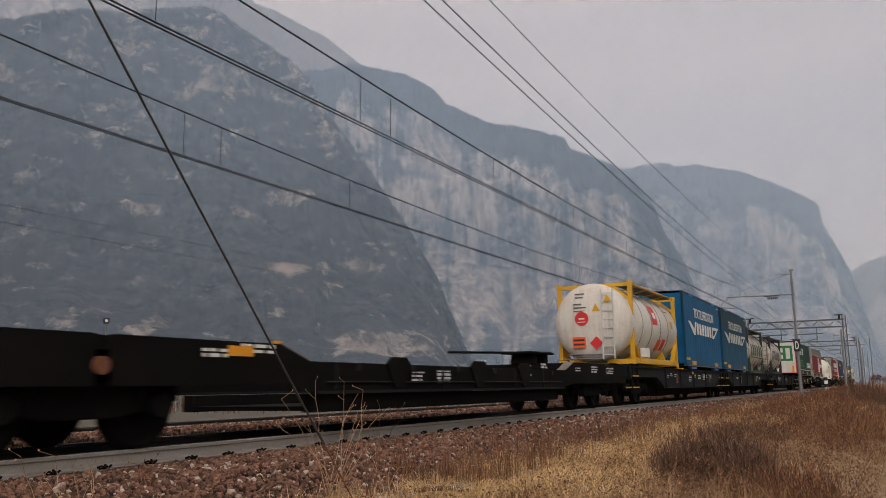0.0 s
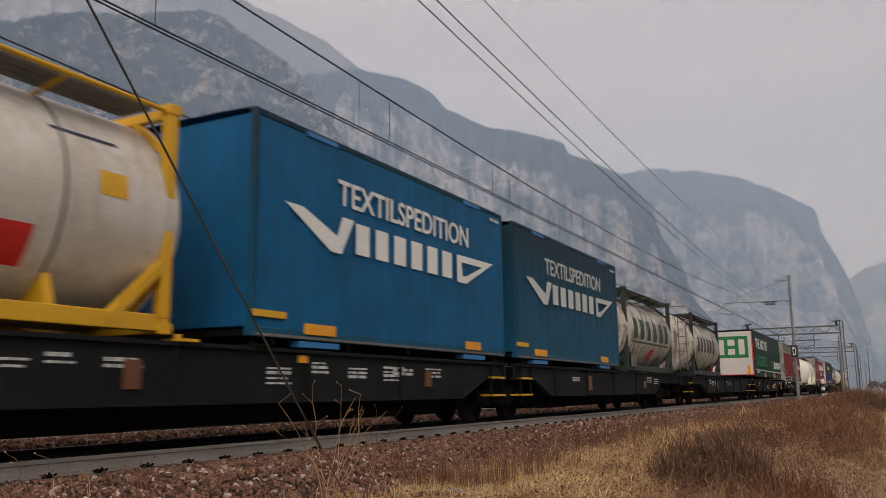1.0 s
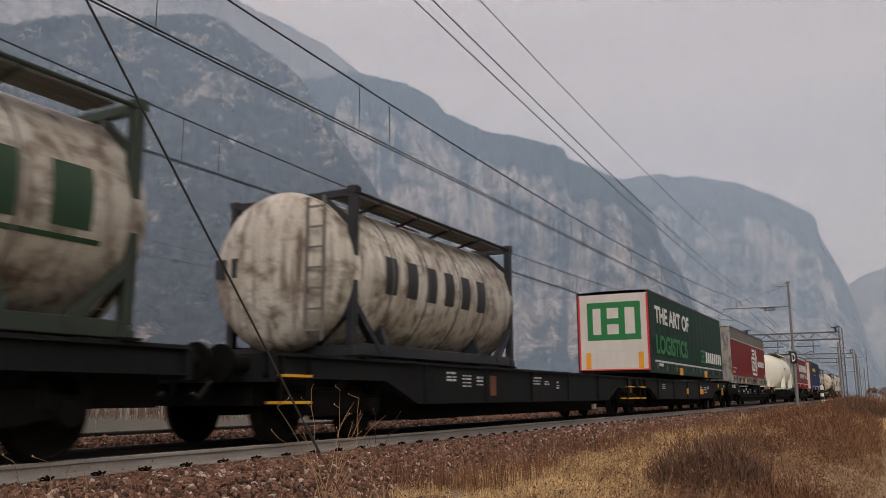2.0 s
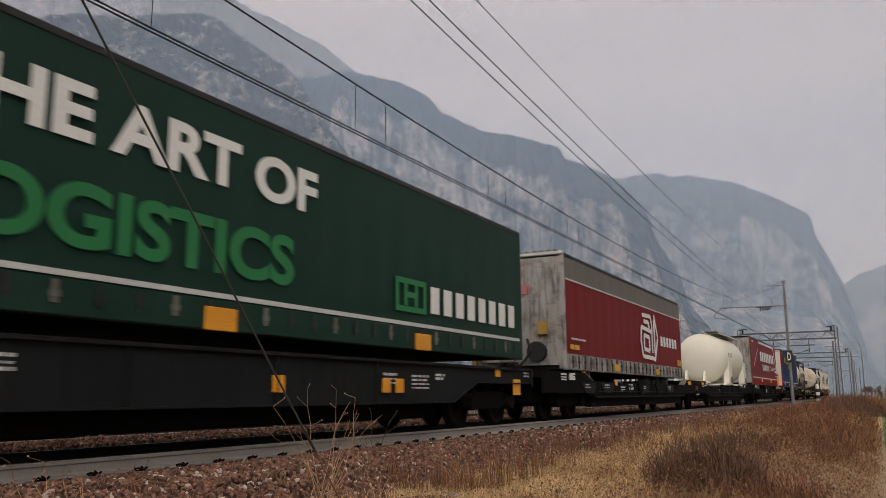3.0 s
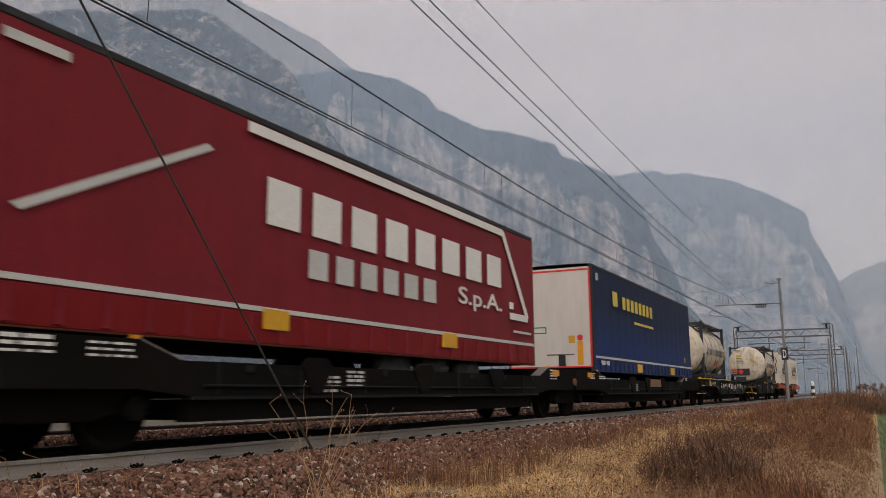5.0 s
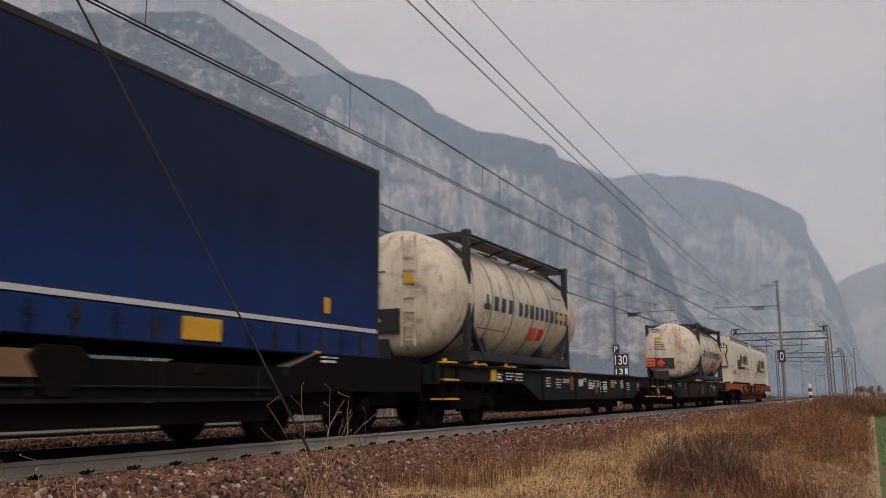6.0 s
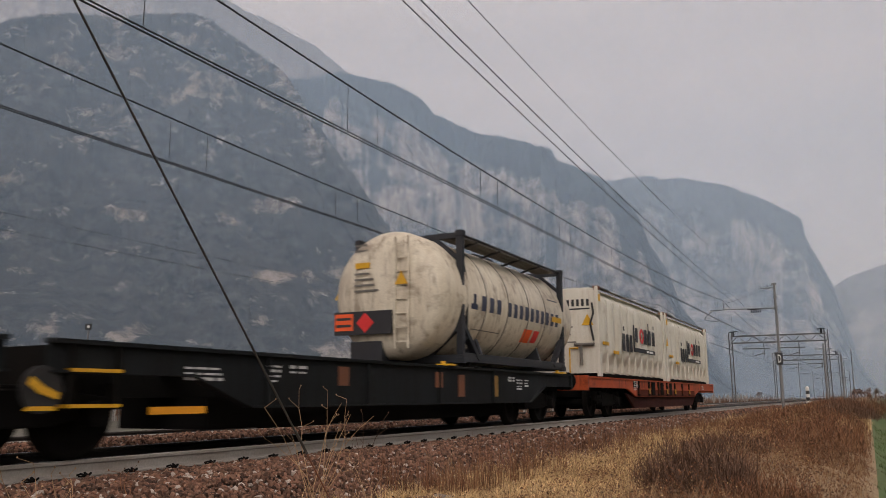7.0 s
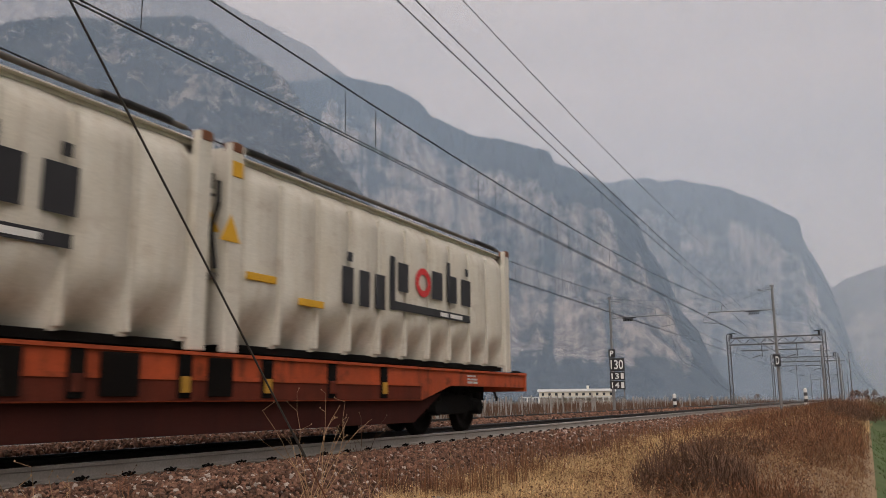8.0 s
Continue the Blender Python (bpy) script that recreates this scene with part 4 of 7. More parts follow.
w2 = artic_wagon(24.2, 40.15, 55.9, (28.4, 37.9, 42.4, 51.9), (25.6, 40.15, 53.6), STEEL_GREY,
                 [(29.0, 3), (32.6, 4), (35.6, 2), (44.0, 1), (51.2, 2)], [(24.9, STEEL_DARK), (31.2, YELLOW), (32.4, STEEL_DARK), (39.5, STEEL_DARK), (40.8, STEEL_DARK), (47.8, STEEL_DARK), (49.3, STEEL_DARK), (55.0, STEEL_DARK)])
w3 = artic_wagon(57.2, 74.45, 90.7, (60.9, 71.4, 77.0, 86.9), (58.9, 74.45, 88.9), STEEL_GREY,
                 [(62.0, 3), (66.0, 3), (78.0, 1), (84.6, 2), (86.3, 1)], [(59.2, STEEL_DARK), (64.8, STEEL_DARK), (70.5, STEEL_DARK), (77.2, STEEL_DARK), (89.6, STEEL_DARK)])
w6 = artic_wagon(160.2, 176.95, 192.3, (165.2, 173.4, 180.0, 189.4), (161.9, 176.95, 190.3), STEEL_GREY,
                 [(165.8, 3), (168.6, 4), (171.2, 3), (178.9, 1), (180.3, 2), (188.2, 3)], [(160.8, YELLOW), (162.1, YELLOW), (163.6, YELLOW), (168.2, YELLOW), (185.4, YELLOW), (186.5, STEEL_DARK), (191.6, YELLOW)])
part("brake_wheel", Shape().rod((1.25, 16.9, 0.69), (1.28, 16.9, 0.69), 0.22, 20), BLACK, w6, "round black brake plate with yellow bars")
part("brake_mark", Shape().prism([(16.74, 0.74), (16.86, 0.66), (17.06, 0.60), (17.08, 0.66), (16.92, 0.72), (16.78, 0.81)], 1.281, 1.29), YELLOW, w6, "yellow slanting bar")
part("brake_rim", Shape().prism([(16.72, 0.50), (17.06, 0.50), (17.02, 0.54), (16.76, 0.54)], 1.281, 1.29), YELLOW, w6)
part("amber_board", Shape().box(1.25, 1.29, 18.2, 19.0, 0.44, 0.52), AMBER, w6, "orange reflective strip")
for yy in (24.75, 27.35, 27.75):
    part("amber_plate", Shape().box(1.245, 1.285, yy, yy + 0.2, 0.66, 0.88), AMBER, w3, "orange wheel-chock holder", bevel=0.01)
sill_plates(w6, [(2.40, 2.66, 0.90, 1.12, YELLOW, "yellow lashing bracket"), (2.34, 2.72, 0.88, 0.905, YELLOW, "yellow lashing bracket"), (7.30, 7.55, 0.72, 1.05, RUST, "rusty strap plate"),
                 (9.44, 9.62, 0.64, 1.0, RUST, "rusty strap plate"), (9.47, 9.60, 0.70, 0.96, OLD_YELLOW, "worn yellow square"), (11.0, 11.16, 0.80, 0.94, OLD_YELLOW, "worn yellow mark"),
                 (11.24, 11.38, 0.80, 0.94, OLD_YELLOW, "worn yellow mark"), (14.0, 14.22, 0.72, 0.96, OLD_YELLOW, "worn yellow square"), (16.1, 16.4, 0.62, 0.66, OLD_YELLOW, "worn yellow step edge"),
                 (8.0, 8.32, 0.82, 1.0, LETTER_GREY, "pale data plate"), (25.6, 25.85, 0.62, 1.02, RUST, "rusty strap plate"), (27.2, 27.42, 0.62, 1.04, OLD_YELLOW, "worn yellow square")])
for yy, zz, ww, nn in ((2.75, 1.0, 0.25, 3), (3.2, 1.04, 0.4, 3), (3.72, 1.03, 0.4, 3), (8.85, 0.88, 0.5, 3), (9.95, 0.92, 0.62, 5), (12.2, 1.0, 0.3, 4)):
    data_panel(w6, yy, zz, ww, nn, rnd, 1.242, LETTER_WHITE)
sill_plates(w3, [(31.6, 31.82, 0.98, 1.16, AMBER, "orange wheel-chock holder"), (32.5, 32.86, 0.62, 0.94, AMBER, "orange wheel-chock holder"), (16.6, 16.8, 0.70, 0.92, RUST, "rusty strap plate"), (6.6, 6.85, 0.62, 1.0, RUST, "rusty strap plate")])
data_panel(w3, 33.1, 1.06, 0.3, 2, rnd, 1.242, LETTER_GREY)
sill_plates(w2, [(6.2, 6.42, 0.66, 0.96, RUST, "rusty strap plate"), (12.4, 12.6, 0.70, 0.95, RUST, "rusty strap plate"), (9.0, 9.2, 1.0, 1.1, AMBER, "orange reflector"), (21.0, 21.25, 0.62, 0.98, RUST, "rusty strap plate"), (26.6, 26.8, 0.70, 0.90, OLD_YELLOW, "worn yellow square")])
for yy in (5.0, 8.0):
    part("rust_plate", Shape().box(1.24, 1.262, yy + 16.7, yy + 16.95, 0.78, 1.05), RUST, w6, "rusty patch plate")


# ---- train: pocket wagons ----
def pocket_unit(w, y0, y1, hump0, hump1, rnd, posts):
    """A recessed pocket wagon unit: humped ends over the bogies, low side walls with an outer lower sill."""
    for s in (-1, 1):
        a0, a1 = sorted((s * 1.26, s * 1.31))
        o = [(y0, 0.66), (hump0 - 0.2, 0.66), (hump0 + 0.7, 0.56), (hump1 - 0.7, 0.56), (hump1 + 0.2, 0.66), (y1, 0.66), (y1, 1.17), (hump1 + 0.25, 1.17), (hump1 - 0.35, 0.97),
             (hump0 + 0.35, 0.97), (hump0 - 0.25, 1.17), (y0, 1.17)]
        wall = part("side_wall", Shape().prism(o, a0, a1), STEEL_DARK, w, "black pocket side wall with a low middle")
        b0, b1 = sorted((s * 1.18, s * 1.345))
        part("lower_sill", Shape().box(b0, b1, hump0 + 0.5, hump1 - 0.5, 0.545, 0.585), STEEL_GREY, wall, "lighter edge of the lower sill")
        part("inner_pan", Shape().box(*sorted((s * 1.0, s * 1.2)), hump0 + 0.6, hump1 - 0.6, 0.30, 0.54), STEEL_DARK, wall)
        for p in posts:
            part("post", Shape().prism([(p - 0.35, 0.97), (p - 0.12, 0.60), (p + 0.12, 0.60), (p + 0.35, 0.97), (p + 0.22, 1.08), (p - 0.22, 1.08)], *sorted((s * 1.312, s * 1.36))), STEEL_DARK, wall, bevel=0.01)
    for h, d in ((hump0, 1), (hump1, -1)):
        part("hump_ramp", Shape().beam((1.20, h - d * 0.25, 1.178), (1.20, h + d * 0.35, 0.978), 0.22, 0.018), GREY_TARP, w, "worn bare steel ramp plate")
        part("hump_tab", Shape().box(1.24, 1.30, *sorted((h - d * 0.34, h - d * 0.22)), 1.172, 1.21), AMBER, w)
    y = hump0 + 0.9
    while y < hump1 - 0.9:
        part("wall_rib", Shape().box(1.3115, 1.328, y, y + 0.05, 0.60, 0.96), STEEL_GREY, w)
        part("latch", Shape().box(1.3115, 1.34, y + 0.5, y + 0.62, 0.86, 0.95), STEEL_GREY, w, bevel=0.008)
        y += 1.55
    part("air_pipe", Shape().rod((1.33, hump0 + 0.7, 0.70), (1.33, hump1 - 0.7, 0.70), 0.018, 6), STEEL_GREY, w, "thin air pipe along the wall")
    for y in (y0 + 0.15, y1 - 1.2):
        part("end_gear", Shape().box(-0.9, 0.9, y, y + 1.05, 0.45, 1.02), STEEL_DARK, w)
    part("pocket_floor", Shape().box(-1.0, 1.0, hump0 + 0.6, hump1 - 0.6, 0.32, 0.38), STEEL_DARK, w)
    for y in (y0, hump1 + 0.2):
        part("end_deck", Shape().box(-1.26, 1.26, y, y + abs(hump0 - 0.25 - y0), 1.02, 1.16), STEEL_DARK, w)
    stencils(w, hump1 + 0.35, 1.05, 1, rnd, 1.312, LETTER_WHITE)
    stencils(w, hump0 + 3.0, 0.84, 2, rnd, 1.312)
    stencils(w, y0 + 1.2, 1.05, 2, rnd, 1.312, LETTER_WHITE)


def pocket_wagon(u0, joint, u1, bogies, posts_a, posts_b, label, humps):
    w = thing("pocket_wagon", u0, label, "railway wagon", "wagons of the train")
    h0, h1, h2, h3 = [h - u0 for h in humps]
    pocket_unit(w, 0, joint - 0.1 - u0, h0, h1, rnd, [p - u0 for p in posts_a])
    pocket_unit(w, joint + 0.1 - u0, u1 - u0, h2, h3, rnd, [p - u0 for p in posts_b])
    for b in bogies:
        bogie(w, b - u0)
    buffers(w, 0, -1)
    buffers(w, u1 - u0, 1)
    for y in (h1 + 0.5, h2 - 1.2):
        part("amber_plate", Shape().box(1.312, 1.33, y, y + 0.42, 1.0, 1.12), AMBER, w, "orange warning plate")
    part("side_lamp", Shape().rod((1.3, joint - u0 - 0.05, 0.86), (1.36, joint - u0 - 0.05, 0.86), 0.09, 16), RUST, w, "rusty disc at the joint")
    return w


w1 = pocket_wagon(-12.6, 5.5, 23.6, (-10.8, 5.5, 21.3), (-4, 0), (10.95, 13.8, 16.0), "empty black double pocket wagon with low side walls", (-8.5, 2.6, 8.4, 18.9))
w4 = pocket_wagon(91.3, 108.9, 125.7, (93.6, 108.9, 123.4), (99.8, 102.1), (115.0, 118.2, 120.6), "black double pocket wagon with low side walls", (94.6, 106.9, 111.3, 122.4))
w5 = pocket_wagon(126.2, 142.9, 159.6, (128.2, 142.9, 157.2), (132.0, 135.0, 138), (148.5, 150.4, 152.6), "black double pocket wagon carrying lorry trailers", (129.2, 140.8, 145.2, 156.4))
for y in (2.6, 4.3, 8.4, 12.0):
    part("trapezoid_plate", Shape().prism([(y, 0.93), (y + 0.35, 0.66), (y + 1.15, 0.66), (y + 1.25, 0.93)], 1.3115, 1.335), STEEL_GREY, w4, "grey trapezoid stiffening plate", bevel=0.006)
    data_panel(w4, y + 0.35, 0.86, 0.4, 2, rnd, 1.337, LETTER_GREY)
sill_plates(w4, [(1.75, 2.0, 0.98, 1.13, LETTER_GREY, "pale data plate"), (5.7, 5.9, 0.88, 1.02, AMBER, "orange reflector"), (16.0, 16.5, 1.0, 1.13, AMBER, "orange warning plate")], 1.311)
part("wooden_board", Shape().box(1.315, 1.345, 24.2, 26.2, 0.78, 1.03), mat("brown_board", (0.20, 0.115, 0.06), 0.8, col2=(0.12, 0.07, 0.04), streak=0.4), w5, "brown wooden board on the pocket wall")

# fold-down trailer hitch on the empty pocket
hitch = Shape().box(-0.42, 0.42, 31.3, 32.8, 1.40, 1.46).prism([(31.6, 1.16), (31.95, 1.16), (31.9, 1.42), (31.7, 1.42)], -0.3, 0.3).prism([(32.35, 1.16), (32.7, 1.16), (32.65, 1.42), (32.45, 1.42)], -0.3, 0.3)
part("trailer_hitch", hitch, STEEL_DARK, w1, "black fold-down trailer hitch stand", bevel=0.02)
part("hitch_bar", Shape().rod((-1.2, 30.0, 1.44), (-0.2, 34.2, 1.52), 0.03, 8), STEEL_DARK, w1)
for yy, zz, ww, nn in ((26.3, 1.08, 0.5, 2), (28.4, 1.02, 0.6, 4), (29.6, 1.06, 0.35, 2), (33.1, 1.06, 0.5, 3), (34.4, 1.04, 0.6, 3)):
    data_panel(w1, yy, zz, ww, nn, rnd, 1.312, LETTER_GREY)
part("yellow_marking", Shape().box(1.316, 1.322, 12.2, 13.4, 1.02, 1.12), AMBER, w1, "orange plate on the wagon side")


# ---- train: curtain-sided trailers and swap bodies ----
def box_body(name, u0, L, z0, z1, label, side, end, roof, trim, cat="container", hw=1.275, side_low=None, split=None, edge=None, bulge=0.015):
    """A curtain-sided body: frame with corner posts and rails, two bulging side curtains, end wall, rear doors and a roof tarpaulin."""
    c = thing(name, u0, label, cat, "loads of the train")
    part("end_wall", Shape().box(-hw + 0.05, hw - 0.05, 0.0, 0.06, z0 + 0.12, z1 - 0.10), end, c, bevel=0.01)
    part("rear_doors", Shape().box(-hw + 0.05, -0.006, L - 0.06, L, z0 + 0.12, z1 - 0.10).box(0.006, hw - 0.05, L - 0.06, L, z0 + 0.12, z1 - 0.10), end, c, bevel=0.01)
    for s in (-1, 1):
        for y in (0.0, L - 0.09):
            part("corner_post", Shape().box(*sorted((s * (hw - 0.10), s * hw)), y, y + 0.09, z0, z1 - 0.02), trim, c, bevel=0.012)
        part("top_rail", Shape().box(*sorted((s * (hw - 0.09), s * hw)), 0.09, L - 0.09, z1 - 0.11, z1 - 0.02), edge or trim, c, bevel=0.012)
        part("bottom_rail", Shape().box(*sorted((s * (hw - 0.09), s * hw)), 0.09, L - 0.09, z0, z0 + 0.12), trim, c, bevel=0.012)

        def curtain(zz0, zz1, m, nm):
            p, f = [], []
            ny, nz = 60, 8
            for j in range(nz + 1):
                for i in range(ny + 1):
                    y, z = 0.09 + (L - 0.18) * i / ny, zz0 + (zz1 - zz0) * j / nz
                    fold = bulge * math.sin(math.pi * (z - z0) / (z1 - z0)) * (1 + 0.6 * math.sin(i * 1.7)) + 0.006 * noise.noise(Vector((y * 1.3, z * 0.8, u0)))
                    p.append((s * (hw - 0.012 + fold), y, z))
            for j in range(nz):
                for i in range(ny):
                    a = j * (ny + 1) + i
                    q = (a, a + 1, a + ny + 2, a + ny + 1)
                    f.append(q if s > 0 else q[::-1])
            part(nm, Shape().add(p, f, True), m, c)
        if split:
            curtain(z0 + 0.12, split, side_low, "side_curtain")
            curtain(split, z1 - 0.11, side, "side_curtain")
        else:
            curtain(z0 + 0.12, z1 - 0.11, side, "side_curtain")
    p, f = [], []
    for j in range(9):
        for i in range(31):
            x = -hw + 0.02 + (2 * hw - 0.04) * j / 8
            p.append((x, L * i / 30, z1 - 0.02 + 0.025 * math.sin(math.pi * j / 8) + 0.008 * noise.noise(Vector((x * 2, L * i / 30 * 1.5, 4)))))
    for j in range(8):
        for i in range(30):
            a = j * 31 + i
            f.append((a, a + 1, a + 32, a + 31)[::-1])
    part("roof", Shape().add(p, f, True), roof, c)
    part("floor", Shape().box(-hw + 0.05, hw - 0.05, 0.03, L - 0.03, z0 + 0.01, z0 + 0.09), STEEL_DARK, c)
    return c


def plates(c, places, z0, z1, x=1.29, name="amber_plate", m=None, label="orange grapple plate"):
    for y0, y1 in places:
        part(name, Shape().box(x - 0.02, x + 0.012, y0, y1, z0, z1), m or AMBER, c, label, bevel=0.008)


def swap_body(u0, tint, trim, label, faded):
    c = box_body("swap_container", u0, 7.62, 1.30, 4.23, label, tint, tint, tint, trim, bulge=0.02)
    X = 1.306
    lettering("TEXTILSPEDITION", 4.2, 0.38, LETTER_GREY if faded else LETTER_WHITE, c, (X, 1.76, 3.27), "lettering", "white block letters on the curtain")
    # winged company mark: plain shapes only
    m = LETTER_GREY if faded else LETTER_WHITE
    part("wordmark", Shape().prism([(0.58, 3.08), (0.95, 3.08), (1.75, 2.80), (1.88, 3.10), (2.16, 3.10), (1.85, 2.56), (1.60, 2.56)][::-1], X - 0.002, X + 0.004), m, c, "white wing shape of the carrier's mark")
    glyphs("ltmb ltrm lrb ltrb lrm lb", 0.44, 0.46, 0.10, 0.13, m, c, (X, 2.22, 2.61), label="white blocks of the carrier's mark")
    part("wordmark", Shape().add([(X + 0.004, 5.48, 3.08), (X + 0.004, 7.05, 3.10), (X + 0.004, 5.85, 2.58), (X + 0.004, 5.48, 2.58),
                                  (X + 0.004, 5.66, 2.96), (X + 0.004, 6.55, 2.97), (X + 0.004, 5.87, 2.72), (X + 0.004, 5.70, 2.70)],
                                 [(0, 4, 5, 1)[::-1], (1, 5, 6, 2)[::-1], (2, 6, 7, 3)[::-1], (3, 7, 4, 0)[::-1]]), m, c, "white arrow outline of the carrier's mark")
    plates(c, [(1.06, 1.75), (5.85, 6.45)], 1.37, 1.52)
    plates(c, [(0.04, 0.66)], 1.54, 1.63, name="yellow_strip", m=YELLOW, label="yellow hazard strip")
    for y in (0.98, 5.8):
        part("lifting_ledge", Shape().box(1.10, 1.26, y, y + 0.9, 1.205, 1.285), LEDGE_BLUE, c, "bright blue lifting ledge")
    plates(c, [(1.05, 1.75), (5.85, 6.5)], 4.10, 4.17, x=1.285, name="blue_tag", m=LEDGE_BLUE, label="pale blue tag on the top rail")
    part("pale_rail", Shape().box(1.276, 1.284, 0.1, 7.5, 1.31, 1.345), GREY_TARP, c, "scuffed pale edge of the bottom rail")
    for k in range(5):
        part("stanchion", Shape().box(1.262, 1.27, 0.4 + 1.68 * k, 0.46 + 1.68 * k, 1.2, 1.29), STEEL_DARK, c)
    marks([0.10, 0.06, 0.09, 0.07], 0.06, 0.03, LETTER_GREY, c, (X - 0.01, 6.98, 3.98), "stencil", label="small code marks")
    return c


swap_body(32.22, TARP_BLUE, TARP_SLATE, "bright blue tarpaulin swap body with white lettering", False)
swap_body(40.42, TARP_SLATE, TARP_SLATE, "weathered blue tarpaulin swap body, darker above, with faded lettering", True)

# green swap trailer
hop = box_body("swap_trailer", 76.6, 13.6, 1.36, 4.16, "dark green curtain-sided trailer body with white and green lettering", TARP_GREEN, END_WHITE, BLACK, BLACK, "trailer", edge=BLACK)
X = 1.306
lettering("THE ART OF", 5.55, 0.60, LETTER_WHITE, hop, (X, 0.57, 3.07), "lettering", "large white slogan letters", bold=0.034)
lettering("LOGISTICS", 5.05, 0.66, LETTER_GREEN, hop, (X, 0.6, 2.02), "lettering", "large green slogan letters", bold=0.034)
glyphs("ltrb", 1.0, 0.55, 0, 0.09, LETTER_GREEN, hop, (X, 8.25, 1.96), "logo", label="green square outline mark")
part("logo", Shape().box(X - 0.002, X + 0.004, 8.52, 8.62, 2.06, 2.42).box(X - 0.002, X + 0.004, 8.86, 8.96, 2.06, 2.42).box(X - 0.002, X + 0.004, 8.62, 8.86, 2.2, 2.29), LETTER_GREEN, hop)
glyphs("lrm ltrb ltrm ct ltrm ltrm lrt tmb", 0.38, 0.46, 0.10, 0.12, LETTER_WHITE, hop, (X, 9.42, 2.0), label="white blocks of the haulier's mark")
part("pale_strip", Shape().box(1.284, 1.292, 0.4, 13.4, 1.74, 1.80), LETTER_GREY, hop, "pale line above the skirt")
part("skirt", Shape().box(1.255, 1.288, 0.12, 13.48, 1.37, 1.72), TARP_GREEN, hop, "green lower side boards", bevel=0.01)
for k in range(26):
    part("strap_buckle", Shape().box(1.286, 1.304, 0.6 + 0.5 * k, 0.66 + 0.5 * k, 1.48, 1.70).box(1.286, 1.31, 0.58 + 0.5 * k, 0.68 + 0.5 * k, 1.54, 1.60), BLACK if k % 3 else GREY_TARP, hop)
plates(hop, [(4.07, 4.58), (8.9, 9.4)], 1.36, 1.63, x=1.31)
plates(hop, [(0.9, 1.5)], 1.60, 1.70, x=1.30, name="notice", m=LETTER_GREY, label="small pale notice")
glyphs("ltrb", 1.86, 1.30, 0, 0.20, LETTER_GREEN, hop, (-0.90, -0.002, 2.48), "logo", face="end", label="green square outline mark")
part("logo", Shape().box(-0.42, -0.20, -0.006, 0.0, 2.66, 3.60).box(0.20, 0.42, -0.006, 0.0, 2.66, 3.60).box(-0.20, 0.20, -0.006, 0.0, 3.02, 3.22), LETTER_GREEN, hop)
for x in (-0.98, 0.84):
    part("amber_strip", Shape().box(x, x + 0.17, -0.008, 0.0, 1.52, 2.06), AMBER, hop, "orange reflective strip")
part("notice", Shape().box(-0.7, 0.4, -0.005, 0.0, 2.08, 2.15), LETTER_GREY, hop)
for x in (-1.22, 1.16):
    part("red_edge", Shape().box(x, x + 0.06, -0.007, 0.0, 1.5, 4.02), SIGN_RED, hop, "dull red edge stripe")
part("red_edge", Shape().box(-1.2, 1.2, -0.007, 0.0, 1.46, 1.50), SIGN_RED, hop)

# red trailer
arc = box_body("curtain_trailer", 93.0, 13.5, 1.22, 4.16, "red and grey curtain-sided lorry trailer with white mark", GREY_TARP, ALU, GREY_TARP, ALU, "trailer", side_low=TARP_RED, split=3.47, edge=BLACK)
part("pale_strip", Shape().box(1.284, 1.296, 0.1, 13.4, 3.47, 3.51), LETTER_GREY, arc, "pale seam between grey and red cloth")
part("skirt", Shape().box(1.26, 1.31, 0.1, 13.4, 1.23, 1.62), ALU, arc, "dirty aluminium lower side boards", bevel=0.01)
for k in range(27):
    part("strap_buckle", Shape().box(1.308, 1.325, 0.35 + 0.49 * k, 0.41 + 0.49 * k, 1.26, 1.60).box(1.308, 1.335, 0.32 + 0.49 * k, 0.44 + 0.49 * k, 1.40, 1.47), BLACK, arc)
plates(arc, [(4.0, 4.5), (9.0, 9.45)], 1.27, 1.48, x=1.325, m=YELLOW, label="yellow grapple plate")
# looped arrow mark in plain strokes
s = Shape()
for pts in ([(9.02, 1.75), (9.55, 2.55), (9.10, 3.30)], [(7.25, 2.35), (7.45, 1.85), (8.85, 1.82), (9.0, 1.80)], [(7.25, 2.35), (7.35, 2.80), (8.75, 2.70)], [(7.5, 3.20), (8.6, 3.22), (8.75, 3.0), (8.75, 2.0)],
            [(7.7, 3.0), (8.3, 3.0), (8.4, 2.8)], [(7.7, 2.55), (7.65, 2.1), (8.35, 2.05), (8.35, 2.5), (7.7, 2.55)], [(9.08, 1.95), (9.08, 3.15)]):
    for a, b in zip(pts, pts[1:]):
        s.beam((1.31, *a), (1.31, *b), 0.012, 0.13)
part("logo", s, LETTER_WHITE, arc, "white looped arrow mark")
glyphs("trmb lt ltb ltmb tmb ltmb", 0.36, 0.34, 0.09, 0.11, LETTER_WHITE, arc, (1.306, 9.98, 2.30), label="white blocks of the haulier's mark")
marks([0.2, 0.3, 0.25, 0.3], 0.05, 0.03, LETTER_GREY, arc, (1.306, 0.35, 1.98), "notice")
marks([0.3, 0.35], 0.12, 0.05, YELLOW, arc, (1.306, 0.25, 1.74), "notice", label="yellow notice strips")
marks([0.35, 0.2], 0.22, 0.06, YELLOW, arc, (1.30, 12.6, 1.68), "notice")
